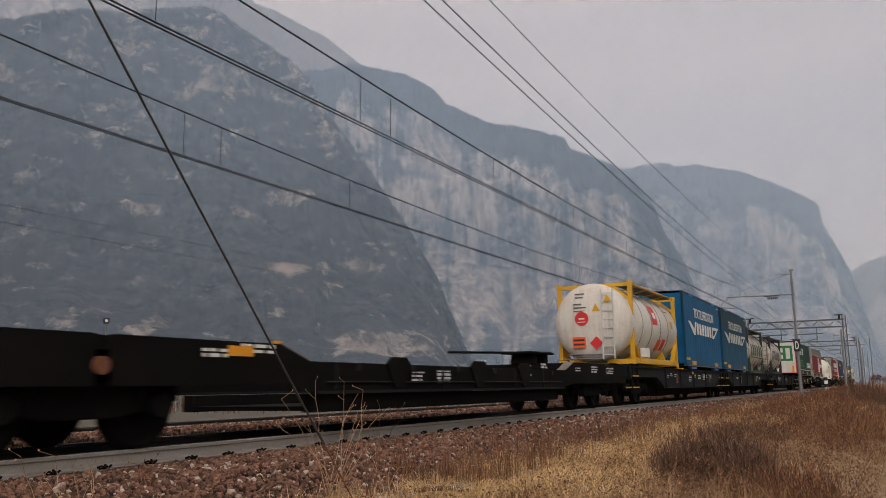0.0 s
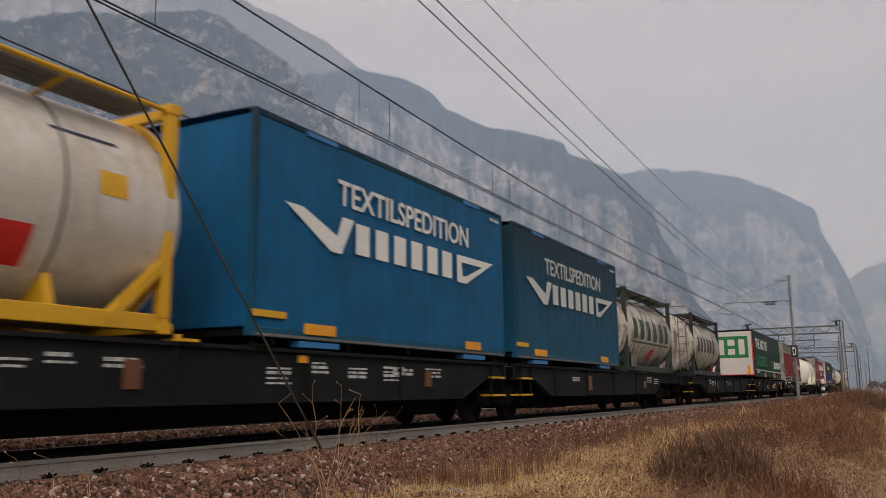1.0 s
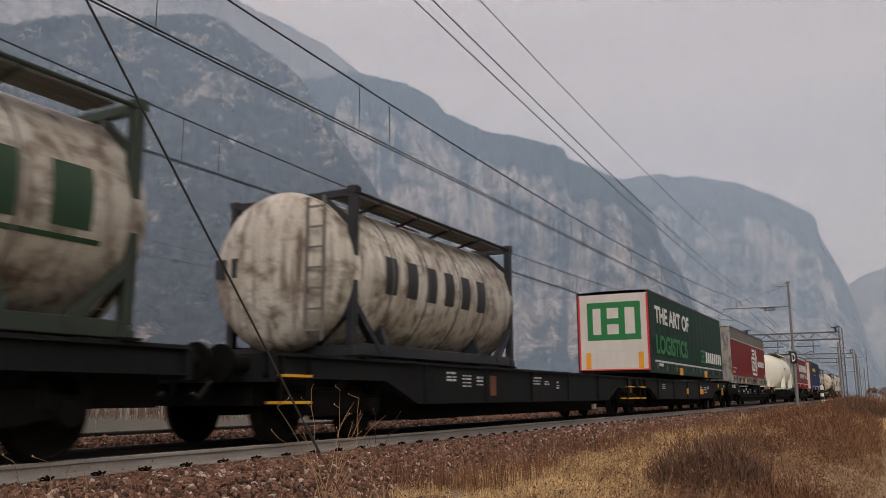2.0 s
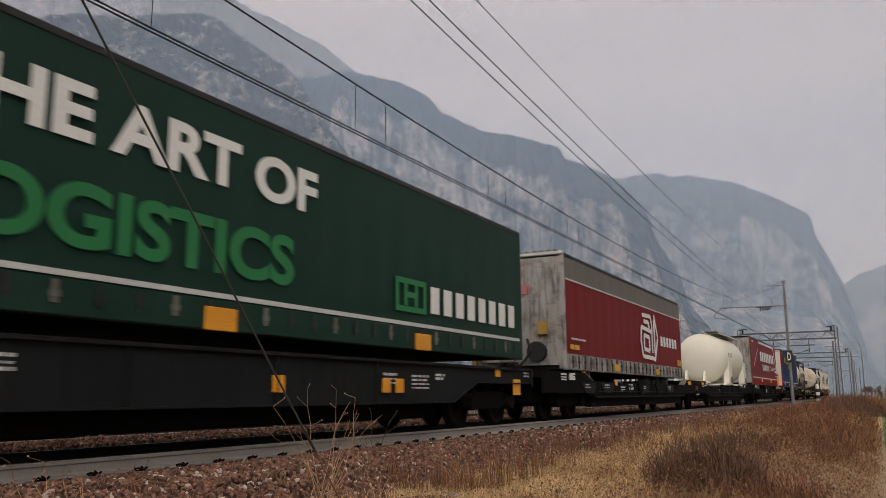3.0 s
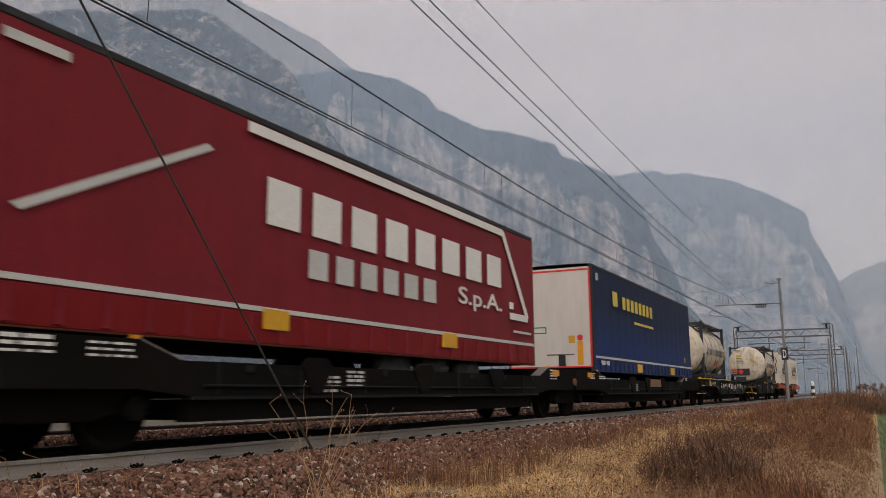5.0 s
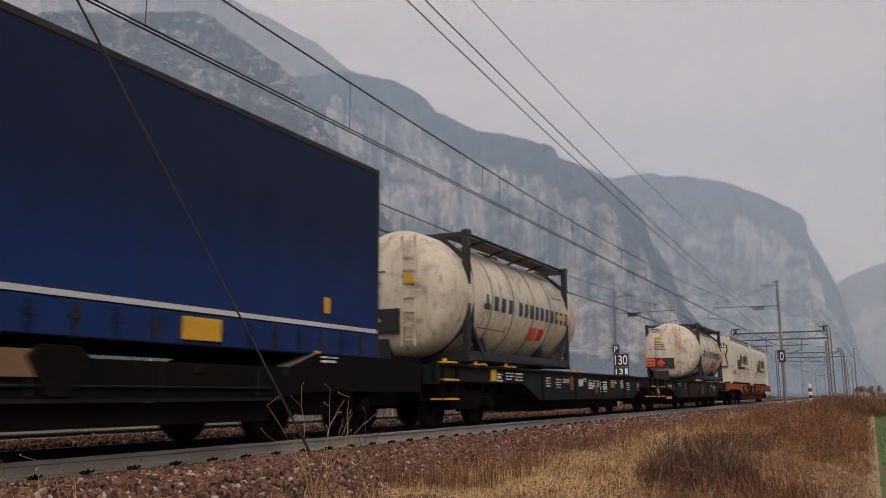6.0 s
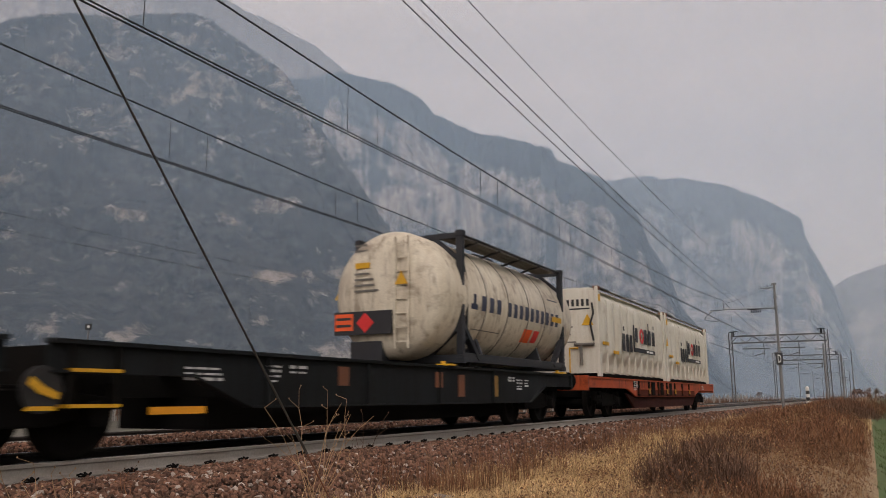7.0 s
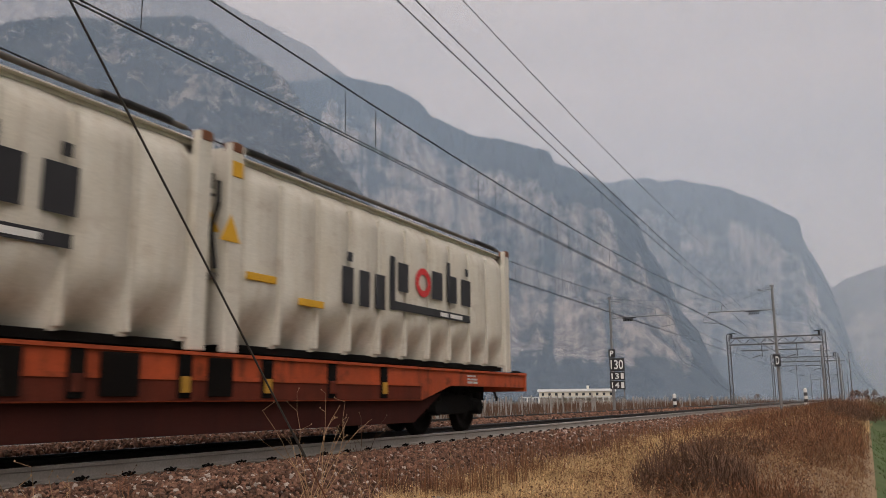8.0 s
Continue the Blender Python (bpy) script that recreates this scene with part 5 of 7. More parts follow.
part("red_mark", Shape().box(-1.12, -0.65, -0.005, 0.0, 3.5, 3.86).box(-0.5, 0.1, -0.005, 0.0, 3.72, 3.8).box(-0.5, 0.35, -0.005, 0.0, 3.15, 3.4), mat("faded_red", (0.42, 0.14, 0.15), 0.6), arc, "faded red marks")
for k in range(9):
    part("panel_rib", Shape().box(-1.16 + 0.29 * k, -1.13 + 0.29 * k, -0.018, 0.0, 1.4, 4.04), ALU, arc)
part("ribbed_ladder_box", Shape().box(-0.85, 0.05, -0.28, 0.0, 1.42, 1.52).box(-0.85, 0.05, -0.28, 0.0, 1.66, 1.74).box(-0.85, 0.05, -0.28, 0.0, 1.88, 1.96).box(-0.85, 0.05, -0.28, 0.0, 2.12, 2.2), ALU, arc, "grey stepped bracket on the front wall", bevel=0.01)
part("roof_edge", Shape().box(-1.27, 1.27, -0.05, 0.10, 4.10, 4.19), LETTER_GREY, arc, "worn pale roof edge", bevel=0.02)
for k in range(13):
    part("roof_pad", Shape().box(-1.24 + 0.19 * k, -1.12 + 0.19 * k, -0.07, 0.06, 4.185, 4.225), GREY_TARP, arc, bevel=0.015)
for k in range(27):
    part("bright_panel", Shape().box(1.3105, 1.316, 0.45 + 0.49 * k, 0.68 + 0.49 * k, 1.30, 1.56), ALU if k % 3 else GREY_TARP, arc)
part("front_post", Shape().box(1.10, 1.28, -0.03, 0.0, 1.25, 4.05), ALU, arc, "grey corner post", bevel=0.012)
part("front_lamp", Shape().box(-1.26, -1.12, -0.06, 0.0, 1.30, 2.55), OLD_YELLOW, arc, "worn yellow edge strip", bevel=0.01)
part("hose_bundle", Shape().chain([(0.30, -0.10, 2.0), (0.42, -0.16, 1.7), (0.25, -0.18, 1.45), (0.05, -0.14, 1.30), (-0.3, -0.16, 1.36), (-0.6, -0.12, 1.28)], 0.035, 8), RUBBER, arc, "black air hoses")
part("coupling_panel", Shape().box(-1.1, -0.9, -0.12, 0.0, 1.5, 2.2), RUST, arc, "rusty coupling panel", bevel=0.02)
part("air_hose_coil", Shape().rod((0.55, -0.02, 1.68), (0.55, -0.16, 1.68), 0.25, 18), RUBBER, arc, "black coiled hose")
part("yellow_box", Shape().box(0.58, 0.82, -0.1, 0.0, 2.1, 2.42), mat("old_yellow", (0.35, 0.22, 0.05), 0.7), arc, "worn yellow connector box", bevel=0.01)


def trailer_wheels(c, ys, r=0.5):
    for y in ys:
        for x in (-1.0, 1.0):
            part("trailer_wheel", Shape().turned([(-0.15, 0.0), (-0.15, 0.26), (-0.10, 0.28), (-0.12, r - 0.05), (-0.08, r), (0.08, r), (0.12, r - 0.05), (0.10, 0.28), (0.15, 0.26), (0.15, 0.0)], 28), RUBBER, c, "black trailer tyre with grey hub", at=pose(x, y, 0.92, 0, 0, 90))


trailer_wheels(arc, (8.6, 9.9, 11.2))
part("landing_leg", Shape().box(1.0, 1.12, 2.2, 2.34, 0.7, 1.22).box(-1.12, -1.0, 2.2, 2.34, 0.7, 1.22), ALU, arc)

# crimson trailer
steg = box_body("curtain_trailer", 126.9, 13.4, 1.20, 4.14, "crimson curtain-sided lorry trailer with white banner mark", TARP_STEG, ALU, BLACK, RUST, "trailer", edge=BLACK)
X = 1.306
part("pale_strip", Shape().box(1.284, 1.294, 0.1, 13.3, 1.62, 1.68), LETTER_GREY, steg, "pale line above the skirt")
part("skirt", Shape().box(1.255, 1.288, 0.1, 13.3, 1.22, 1.60), TARP_RED, steg, "red pleated lower side boards", bevel=0.01)
for k in range(24):
    part("pleat", Shape().prism([(0.5 + 0.54 * k, 1.25), (0.6 + 0.54 * k, 1.25), (0.57 + 0.54 * k, 1.58), (0.53 + 0.54 * k, 1.58)], 1.286, 1.315), TARP_STEG, steg)
plates(steg, [(4.0, 4.5), (8.85, 9.4)], 1.40, 1.66, x=1.305, m=YELLOW, label="yellow grapple plate")
glyphs("tmb ct ltmb ltrb ltrm ltrb lrt ltrb", 0.85, 0.62, 0.12, 0.15, LETTER_WHITE, steg, (X, 4.0, 2.74), label="white blocks of the haulier's mark")
lettering("S.p.A.", 2.0, 0.42, LETTER_WHITE, steg, (X, 9.5, 2.15), "lettering", "white letters below the banner")
glyphs("ltrm lrb ltmb ltrb ct ltmb", 0.55, 0.40, 0.1, 0.10, LETTER_GREY, steg, (X, 4.9, 2.15), "subtitle", label="pale blocks of a second line")
s = Shape()
for a, b in (((3.6, 3.92), (11.6, 3.92)), ((11.6, 3.92), (12.9, 2.2)), ((12.9, 2.2), (11.9, 2.2)), ((12.1, 2.42), (11.9, 2.42))):
    s.beam((1.31, *a), (1.31, *b), 0.012, 0.14)
part("banner_outline", s, LETTER_WHITE, steg, "white banner outline")
part("notice", Shape().prism([(0.5, 2.3), (0.6, 2.25), (3.0, 3.45), (2.9, 3.5)], X - 0.002, X + 0.004), LETTER_GREY, steg)
part("notice", Shape().box(X - 0.002, X + 0.004, 0.3, 1.0, 3.8, 3.9).box(X - 0.002, X + 0.004, 12.1, 13.1, 1.86, 1.91), LETTER_GREY, steg)
part("white_label", Shape().box(-1.0, 0.3, -0.004, 0.0, 3.55, 3.68), LETTER_WHITE, steg)
trailer_wheels(steg, (7.6, 8.95, 10.3))

# navy trailer
dag = box_body("swap_trailer", 144.8, 13.5, 1.16, 4.18, "navy and cobalt curtain-sided trailer body with yellow mark", TARP_COBALT, END_WHITE, BLACK, BLACK, "trailer", edge=BLACK)
part("pale_strip", Shape().box(1.284, 1.298, 0.1, 13.4, 1.54, 1.60), LETTER_GREY, dag, "pale line above the skirt")
part("skirt", Shape().box(1.255, 1.29, 0.1, 13.4, 1.17, 1.52), TARP_COBALT, dag, "blue lower side boards", bevel=0.01)
for k in range(26):
    part("strap_buckle", Shape().box(1.288, 1.308, 0.45 + 0.5 * k, 0.5 + 0.5 * k, 1.20, 1.50).box(1.288, 1.315, 0.42 + 0.5 * k, 0.54 + 0.5 * k, 1.34, 1.40), BLACK if k % 2 else TARP_NAVY, dag)
plates(dag, [(4.45, 5.05), (9.35, 9.95)], 1.22, 1.48, x=1.318, m=YELLOW, label="yellow grapple plate")
glyphs("ltrb", 0.62, 0.44, 0, 0.14, LETTER_YELLOW, dag, (X, 1.92, 3.13), "wordmark", label="yellow blocks of the haulier's mark")
glyphs("ltrm trmb ltrb tmb ct c lt ltrb", 0.40, 0.38, 0.10, 0.11, LETTER_YELLOW, dag, (X, 3.0, 3.12), label="yellow blocks of the haulier's mark")
part("web_line", Shape().box(X - 0.002, X + 0.004, 4.35, 6.9, 2.75, 2.83), LETTER_YELLOW, dag, "thin yellow line of small print")
glyphs("lt", 0.26, 0.2, 0, 0.05, LETTER_GREY, dag, (X, 0.26, 3.72), "corner_mark")
marks([0.5, 0.3], 0.12, 0.05, LETTER_GREY, dag, (1.30, 0.5, 1.36), "notice")
marks([0.14], 0.22, 0.05, YELLOW, dag, (1.306, 12.0, 1.74), "notice")
for x in (-1.22, 1.17):
    part("red_edge", Shape().box(x, x + 0.05, -0.007, 0.0, 1.3, 4.05), SIGN_RED, dag, "dull red edge stripe")
part("red_edge", Shape().box(-1.16, 1.16, -0.007, 0.0, 3.98, 4.03), SIGN_RED, dag)
part("red_edge", Shape().box(-1.16, 1.16, -0.007, 0.0, 1.28, 1.32), SIGN_RED, dag)
for x in (-1.10, 0.80):
    part("amber_strip", Shape().box(x, x + 0.16, -0.008, 0.0, 1.36, 2.0), AMBER, dag, "orange reflective strip")
    part("round_sign", Shape().rod((x + 0.08, -0.01, 2.10), (x + 0.08, 0.0, 2.10), 0.085, 18), SIGN_RED, dag, "small round speed sign")
part("yellow_label", Shape().box(0.55, 0.73, -0.006, 0.0, 1.96, 2.16), YELLOW, dag)
s = Shape()
for x0_, x1_, zz in ((-0.94, -0.1, 2.40), (-0.94, -0.1, 2.24)):
    s.box(x0_, x1_, -0.005, 0.0, zz, zz + 0.03)
s.box(-0.94, -0.91, -0.005, 0.0, 2.27, 2.40).box(-0.13, -0.1, -0.005, 0.0, 2.27, 2.40)
part("green_notice", s, LETTER_GREEN, dag, "green-framed notice")
part("dark_panel", Shape().box(0.25, 0.45, -0.03, 0.0, 1.33, 1.64), BLACK, dag, "dark connector recess", bevel=0.008)
part("scuff", Shape().box(-0.1, 0.7, -0.004, 0.0, 1.62, 1.66), GREY_TARP, dag)


# ---- train: tank containers ----
def tank_container(u0, label, shell, frame_mat, L=6.06, z0=1.25, z1=3.80, base="skids", walkway=True, front=0.5, rear=0.3, r=1.235, shade=None):
    """Twenty-foot tank container: dished cylinder held in two end frames with braces, walkway and ladder."""
    c = thing("tank_container", u0, label, "tank container", "loads of the train")
    zc = z0 + 1.30
    c["axis"] = zc
    y0, y1 = -front, L + rear
    prof = [(y0, 0.0), (y0 + 0.01, 0.35 * r), (y0 + 0.05, 0.62 * r), (y0 + 0.12, 0.82 * r), (y0 + 0.22, 0.94 * r), (y0 + 0.36, r), (y1 - 0.36, r), (y1 - 0.22, 0.94 * r), (y1 - 0.12, 0.82 * r), (y1 - 0.05, 0.62 * r), (y1 - 0.01, 0.35 * r), (y1, 0.0)]
    part("tank_shell", Shape().turned(prof, 64, 0, zc), shell, c, "glossy streaked tank shell")
    for y in (1.15, 2.3, 3.5, 4.6):
        part("shell_band", Shape().turned([(y, r), (y, r + 0.008), (y + 0.035, r + 0.008), (y + 0.035, r)], 64, 0, zc), shade or GREY_TARP, c, "shallow band round the shell")
    for k, y in enumerate((0.06, L - 0.18)):
        d = 1 if k == 0 else -1
        fr = part("end_frame", Shape().box(-1.22, 1.22, y, y + 0.12, z0, z0 + 0.16), frame_mat, c, "painted steel end frame", bevel=0.012)
        part("top_beam", Shape().box(-1.22, 1.22, y + 0.01, y + 0.11, z1 - 0.13, z1 - 0.02), frame_mat, fr)
        for s in (-1, 1):
            part("post", Shape().box(*sorted((s * 1.09, s * 1.22)), y - 0.005, y + 0.125, z0 + 0.16, z1 - 0.01), frame_mat, fr, bevel=0.012)
            part("foot_brace", Shape().beam((s * 1.15, y + 0.06, z0 + 0.78), (s * 1.15, y + 0.06 + d * 0.72, z0 + 0.10), 0.13, 0.10), frame_mat, fr)
            part("corner_brace", Shape().beam((s * 1.12, y + 0.06, z0 + 0.70), (s * 0.42, y + 0.06, z0 + 0.10), 0.10, 0.10), frame_mat, fr)
            part("top_brace", Shape().beam((s * 1.13, y + 0.06, z1 - 0.55), (s * 0.62, y + 0.06, z1 - 0.12), 0.09, 0.08), frame_mat, fr)
            for zz in (z1 - 0.10, z0 - 0.01):
                part("corner_casting", Shape().box(*sorted((s * 1.08, s * 1.235)), y - 0.02, y + 0.15, zz, zz + 0.12), frame_mat, fr, bevel=0.01)
    for s in (-1, 1):
        part("side_rail", Shape().box(*sorted((s * 1.08, s * 1.2)), 0.2, L - 0.2, z0 + 0.02, z0 + 0.2), frame_mat, c, "long bottom rail", bevel=0.012)
        for y in (1.2, 4.6):
            part("saddle", Shape().prism_y([(s * 0.5, z0 + 0.12), (s * 1.1, z0 + 0.12), (s * 0.95, z0 + 0.55), (s * 0.75, z0 + 0.40)][::s], y, y + 0.10), frame_mat, c)
    if walkway:
        for j, x in enumerate((0.62, 0.78, 0.94)):
            part("walkway_plank", Shape().box(x, x + 0.14, 0.3, L - 0.35, z1 - 0.09, z1 - 0.055), GREY_TARP, c, "grey walkway grating")
        part("top_rail", Shape().rod((1.14, 0.15, z1 - 0.05), (1.14, L - 0.2, z1 - 0.05), 0.03, 8), frame_mat, c)
        part("spill_box", Shape().box(-0.35, 0.35, L / 2 - 0.5, L / 2 + 0.5, z1 - 0.09, z1 + 0.0).rod((0, L / 2, z1 - 0.08), (0, L / 2, z1 + 0.04), 0.25, 20), frame_mat, c, bevel=0.01)
        for y in (1.0, 2.2, 3.4, 4.6):
            part("walkway_bracket", Shape().beam((0.6, y, z1 - 0.2), (1.12, y, z1 - 0.07), 0.04, 0.04), frame_mat, c)
    return c


def ladder(c, x0, x1, z0, z1, m, y=-0.14, n=6):
    for x in (x0, x1):
        part("ladder_rail", Shape().box(x - 0.02, x + 0.02, y - 0.03, y, z0, z1), m, c)
    for k in range(n):
        z = z0 + (z1 - z0) * (k + 0.5) / n
        part("ladder_rung", Shape().box(x0 + 0.022, x1 - 0.022, y - 0.025, y - 0.005, z - 0.015, z + 0.015), m, c)


def on_shell(c, y0, y1, a0, a1, m, name, label="", r=1.241, zc=None, n=8):
    """A plate or paint panel wrapped on the tank flank between the angles a0 and a1 above the level of its axis."""
    zc = zc or c["axis"]
    p, f = [], []
    for k in range(n + 1):
        a = radians(a0 + (a1 - a0) * k / n)
        for y in (y0, y1):
            p.append((r * math.cos(a), y, zc + r * math.sin(a)))
    for k in range(n):
        f.append((2 * k, 2 * k + 1, 2 * k + 3, 2 * k + 2))
    return part(name, Shape().add(p, f, True), m, c, label)


def shell_letters(c, spec, y, cell, gap, a0, a1, stroke, m, name="wordmark", label=""):
    """Stroke blocks that follow the curve of the tank."""
    for g in spec.split():
        on_shell(c, y, y + cell * 0.74, a0, a1, m, name, label)
        y += cell + gap


def end_disc(c, x, z, r, m, y, name="disc", label=""):
    part(name, Shape().rod((x, y, z), (x, y - 0.012, z), r, 28), m, c, label)


def diamond(c, x, z, r, m, y, name="hazard_diamond", label="red hazard diamond"):
    part(name, Shape().prism_y([(x, z - r), (x + r, z), (x, z + r), (x - r, z)], y - 0.012, y), m, c, label)


def triangle(c, x, z, r, y):
    part("warning_triangle", Shape().prism_y([(x - r, z - r * 0.8), (x + r, z - r * 0.8), (x, z + r)], y - 0.012, y), YELLOW, c, "yellow warning triangle")


def end_text(c, x, z, n, y, rnd):
    for k in range(n):
        part("stencil", Shape().box(x, x + rnd.uniform(0.25, 0.55), y - 0.006, y, z - k * 0.11, z - k * 0.11 + 0.04), GREY_TARP, c, "small grey stencilled bar")


yt = tank_container(25.0, "white tank container in a yellow frame with red hazard plates", TANK_WHITE, YELLOW)
ladder(yt, 0.40, 0.76, 1.40, 3.55, LETTER_GREY, y=-0.47, n=8)
end_disc(yt, -0.24, 2.66, 0.22, SIGN_RED, -0.495, "round_mark", "red disc mark")
part("mark_bar", Shape().box(-0.33, -0.15, -0.515, -0.507, 2.64, 2.68).box(-0.38, -0.12, -0.515, -0.507, 2.55, 2.57), LETTER_WHITE, yt)
part("orange_plate", Shape().box(-0.56, -0.14, -0.498, -0.47, 1.76, 2.10), SIGN_ORANGE, yt, "orange hazard number plate")
part("plate_bars", Shape().box(-0.53, -0.17, -0.502, -0.498, 1.97, 2.03).box(-0.53, -0.17, -0.502, -0.498, 1.84, 1.90), LETTER_DARK, yt)
diamond(yt, 0.2, 1.90, 0.21, SIGN_RED, -0.47)
triangle(yt, 0.22, 2.98, 0.14, -0.48)
triangle(yt, 0.60, 3.25, 0.12, -0.50)
end_text(yt, -0.45, 3.42, 2, -0.44, rnd)
end_text(yt, -0.50, 3.10, 3, -0.485, rnd)
on_shell(yt, 2.42, 3.10, 2, 33, SIGN_RED, "side_mark", "red quarter disc mark on the shell")
on_shell(yt, 2.6, 2.95, 12, 22, LETTER_WHITE, "side_mark_bars", r=1.2445)
on_shell(yt, 3.25, 3.75, -38, -20, SIGN_ORANGE, "orange_plate", "orange hazard number plate")
on_shell(yt, 3.9, 4.35, -38, -18, SIGN_RED, "hazard_plate", "red hazard plate")
on_shell(yt, 5.0, 5.35, 2, 14, YELLOW, "yellow_label")
on_shell(yt, 4.5, 5.3, 30, 32, LETTER_NAVY, "stencil_line")
part("valve_box", Shape().box(1.0, 1.19, 1.55, 2.05, 1.48, 1.78), WHITE, yt, "white document box", bevel=0.015)
part("front_rail", Shape().rod((-0.8, -0.45, 1.42), (0.35, -0.45, 1.42), 0.02, 8).rod((-0.8, -0.45, 1.55), (0.35, -0.45, 1.55), 0.02, 8).rod((-0.8, -0.45, 1.42), (-0.8, 0.1, 1.3), 0.02, 6).rod((0.35, -0.45, 1.42), (0.35, 0.1, 1.3), 0.02, 6), GREY_TARP, yt, "grey tubular rail")

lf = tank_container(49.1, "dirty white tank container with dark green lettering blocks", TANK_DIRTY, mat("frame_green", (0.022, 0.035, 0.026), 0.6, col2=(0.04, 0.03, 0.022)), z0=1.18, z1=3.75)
shell_letters(lf, "lb ltrm lrt ltm ltmb lt", 0.85, 0.62, 0.20, -12, 18, 0.15, LETTER_DKGREEN, label="dark green blocks of the carrier's mark")
on_shell(lf, 0.8, 5.55, -18, -15.5, LETTER_DKGREEN, "underline", "dark green underline")
on_shell(lf, 3.18, 3.7, -42, -25, SIGN_RED, "hazard_plate", "red hazard plate")
part("document_box", Shape().box(1.225, 1.26, 0.3, 0.9, 1.32, 1.68), GREY_TARP, lf, "grey document box", bevel=0.02)

t2 = tank_container(59.05, "weathered white tank container in a black frame", TANK_DIRTY, FRAME_DARK, z0=1.20, z1=3.74)
shell_letters(t2, "ltrm c lrt lrt ltmb lrt", 0.95, 0.48, 0.18, -14, 14, 0.12, LETTER_DARK, label="black blocks of the carrier's mark")
ladder(t2, 0.75, 1.05, 1.4, 3.5, GREY_TARP, y=-0.46, n=7)
glyphs("c lrt lrt ltmb lrt", 0.26, 0.30, 0.06, 0.07, LETTER_DARK, t2, (-1.0, -0.47, 2.4), face="end", label="black blocks of the carrier's mark")


def blue_frame_tank(u0, label, hazard_black):
    c = tank_container(u0, label, TANK_IVORY, FRAME_DARK, front=0.87, rear=0.85)
    ladder(c, 0.28, 0.56, 1.5, 3.6, TANK_IVORY, y=-0.86, n=8)
    part("front_valve_box", Shape().box(-0.75, -0.05, -0.80, 0.1, 1.26, 1.66), FRAME_DARK, c, "dark valve box", bevel=0.02)
    part("dark_panel", Shape().box(-1.05, 0.22, -0.91, -0.86, 1.78, 2.22), LETTER_DARK, c, "black plate behind the hazard signs")
    part("orange_plate", Shape().box(-1.03, -0.62, -0.918, -0.91, 1.86, 2.18), SIGN_ORANGE, c, "orange hazard number plate")
    part("plate_bars", Shape().box(-1.0, -0.66, -0.922, -0.918, 2.06, 2.11).box(-1.0, -0.66, -0.922, -0.918, 1.93, 1.98), LETTER_DARK, c)
    diamond(c, -0.35, 2.0, 0.19, WHITE if not hazard_black else SIGN_RED, -0.91, label="hazard diamond")
    part("yellow_label", Shape().box(-0.62, -0.30, -0.86, -0.80, 3.05, 3.16), YELLOW, c)
    end_text(c, -0.70, 3.5, 2, -0.76, rnd)
    end_text(c, -0.62, 2.92, 4, -0.875, rnd)
    triangle(c, 0.42, 2.80, 0.14, -0.89)
    triangle(c, -1.12, 2.6, 0.12, -0.62)
    glyph_y = 0.45 if hazard_black else 0.78
    on_shell(c, glyph_y, glyph_y + 0.32, -11, -6, LETTER_NAVY, "logo", "navy mark")
    on_shell(c, glyph_y + 0.1, glyph_y + 0.22, -6, 3, LETTER_NAVY, "logo")
    shell_letters(c, "lr ct ltrb", glyph_y + 0.5, 0.30, 0.08, -11, 3, 0.10, LETTER_NAVY, label="navy blocks of the owner's mark")
    shell_letters(c, "ct ltrm lrt lrm ct ltrm c lrt ltmb ltrm", glyph_y + 1.85, 0.27, 0.065, -11, 3, 0.09, LETTER_NAVY, label="navy blocks of the owner's mark")
    on_shell(c, 3.4, 3.9, -35, -20, SIGN_ORANGE, "orange_plate", "orange hazard number plate")
    on_shell(c, 4.0, 4.35, -34, -20, SIGN_RED, "hazard_plate", "red hazard plate")
    on_shell(c, 5.05, 5.75, -6, 0, YELLOW, "yellow_label")
    on_shell(c, 4.9, 5.6, 18, 19.5, LETTER_NAVY, "stencil_line")
    on_shell(c, 0.7, 2.1, -30, -29, GREY_TARP, "scrape")
    part("hose", Shape().chain([(1.0, 0.5, 3.45), (1.16, 0.35, 2.9), (1.2, 0.3, 2.3), (1.16, 0.35, 1.75), (1.0, 0.3, 1.45)], 0.03, 8), FRAME_DARK, c, "dark hanging hose")
    return c


blue_frame_tank(161.6, "dirty white tank container in a dark blue frame", False)
blue_frame_tank(186.0, "cream-white tank container in a dark frame with hazard plates", True)

# large cream silo tank on a skid
wt = thing("silo_tank", 117.0, "smooth cream-white silo tank on a welded skid", "tank container", "loads of the train")
zc, R = 2.44, 1.285
part("tank_shell", Shape().turned([(0.0, 0.0), (0.02, 0.3), (0.07, 0.62), (0.17, 0.9), (0.30, 1.08), (0.48, 1.21), (0.75, R), (6.2, R), (6.5, 1.21), (6.7, 1.05), (6.86, 0.8), (6.96, 0.4), (7.0, 0)], 72, 0, zc), TANK_CREAM, wt, "smooth cream shell with domed ends")
for y in (0.7, 5.75):
    for s in (-1, 1):
        part("support_apron", Shape().prism([(y, 1.14), (y + 1.05, 1.14), (y + 1.05, 2.35), (y + 0.3, 2.40)], *sorted((s * 1.02, s * 1.295))), TANK_CREAM, wt, "cream support leg", bevel=0.02)
    part("apron_box", Shape().box(1.296, 1.33, y + 0.62, y + 0.98, 1.2, 1.5), GREY_TARP, wt)
part("skid", Shape().box(-1.25, 1.25, -0.1, 7.0, 1.06, 1.14), TANK_CREAM, wt, "flat welded skid", bevel=0.01)
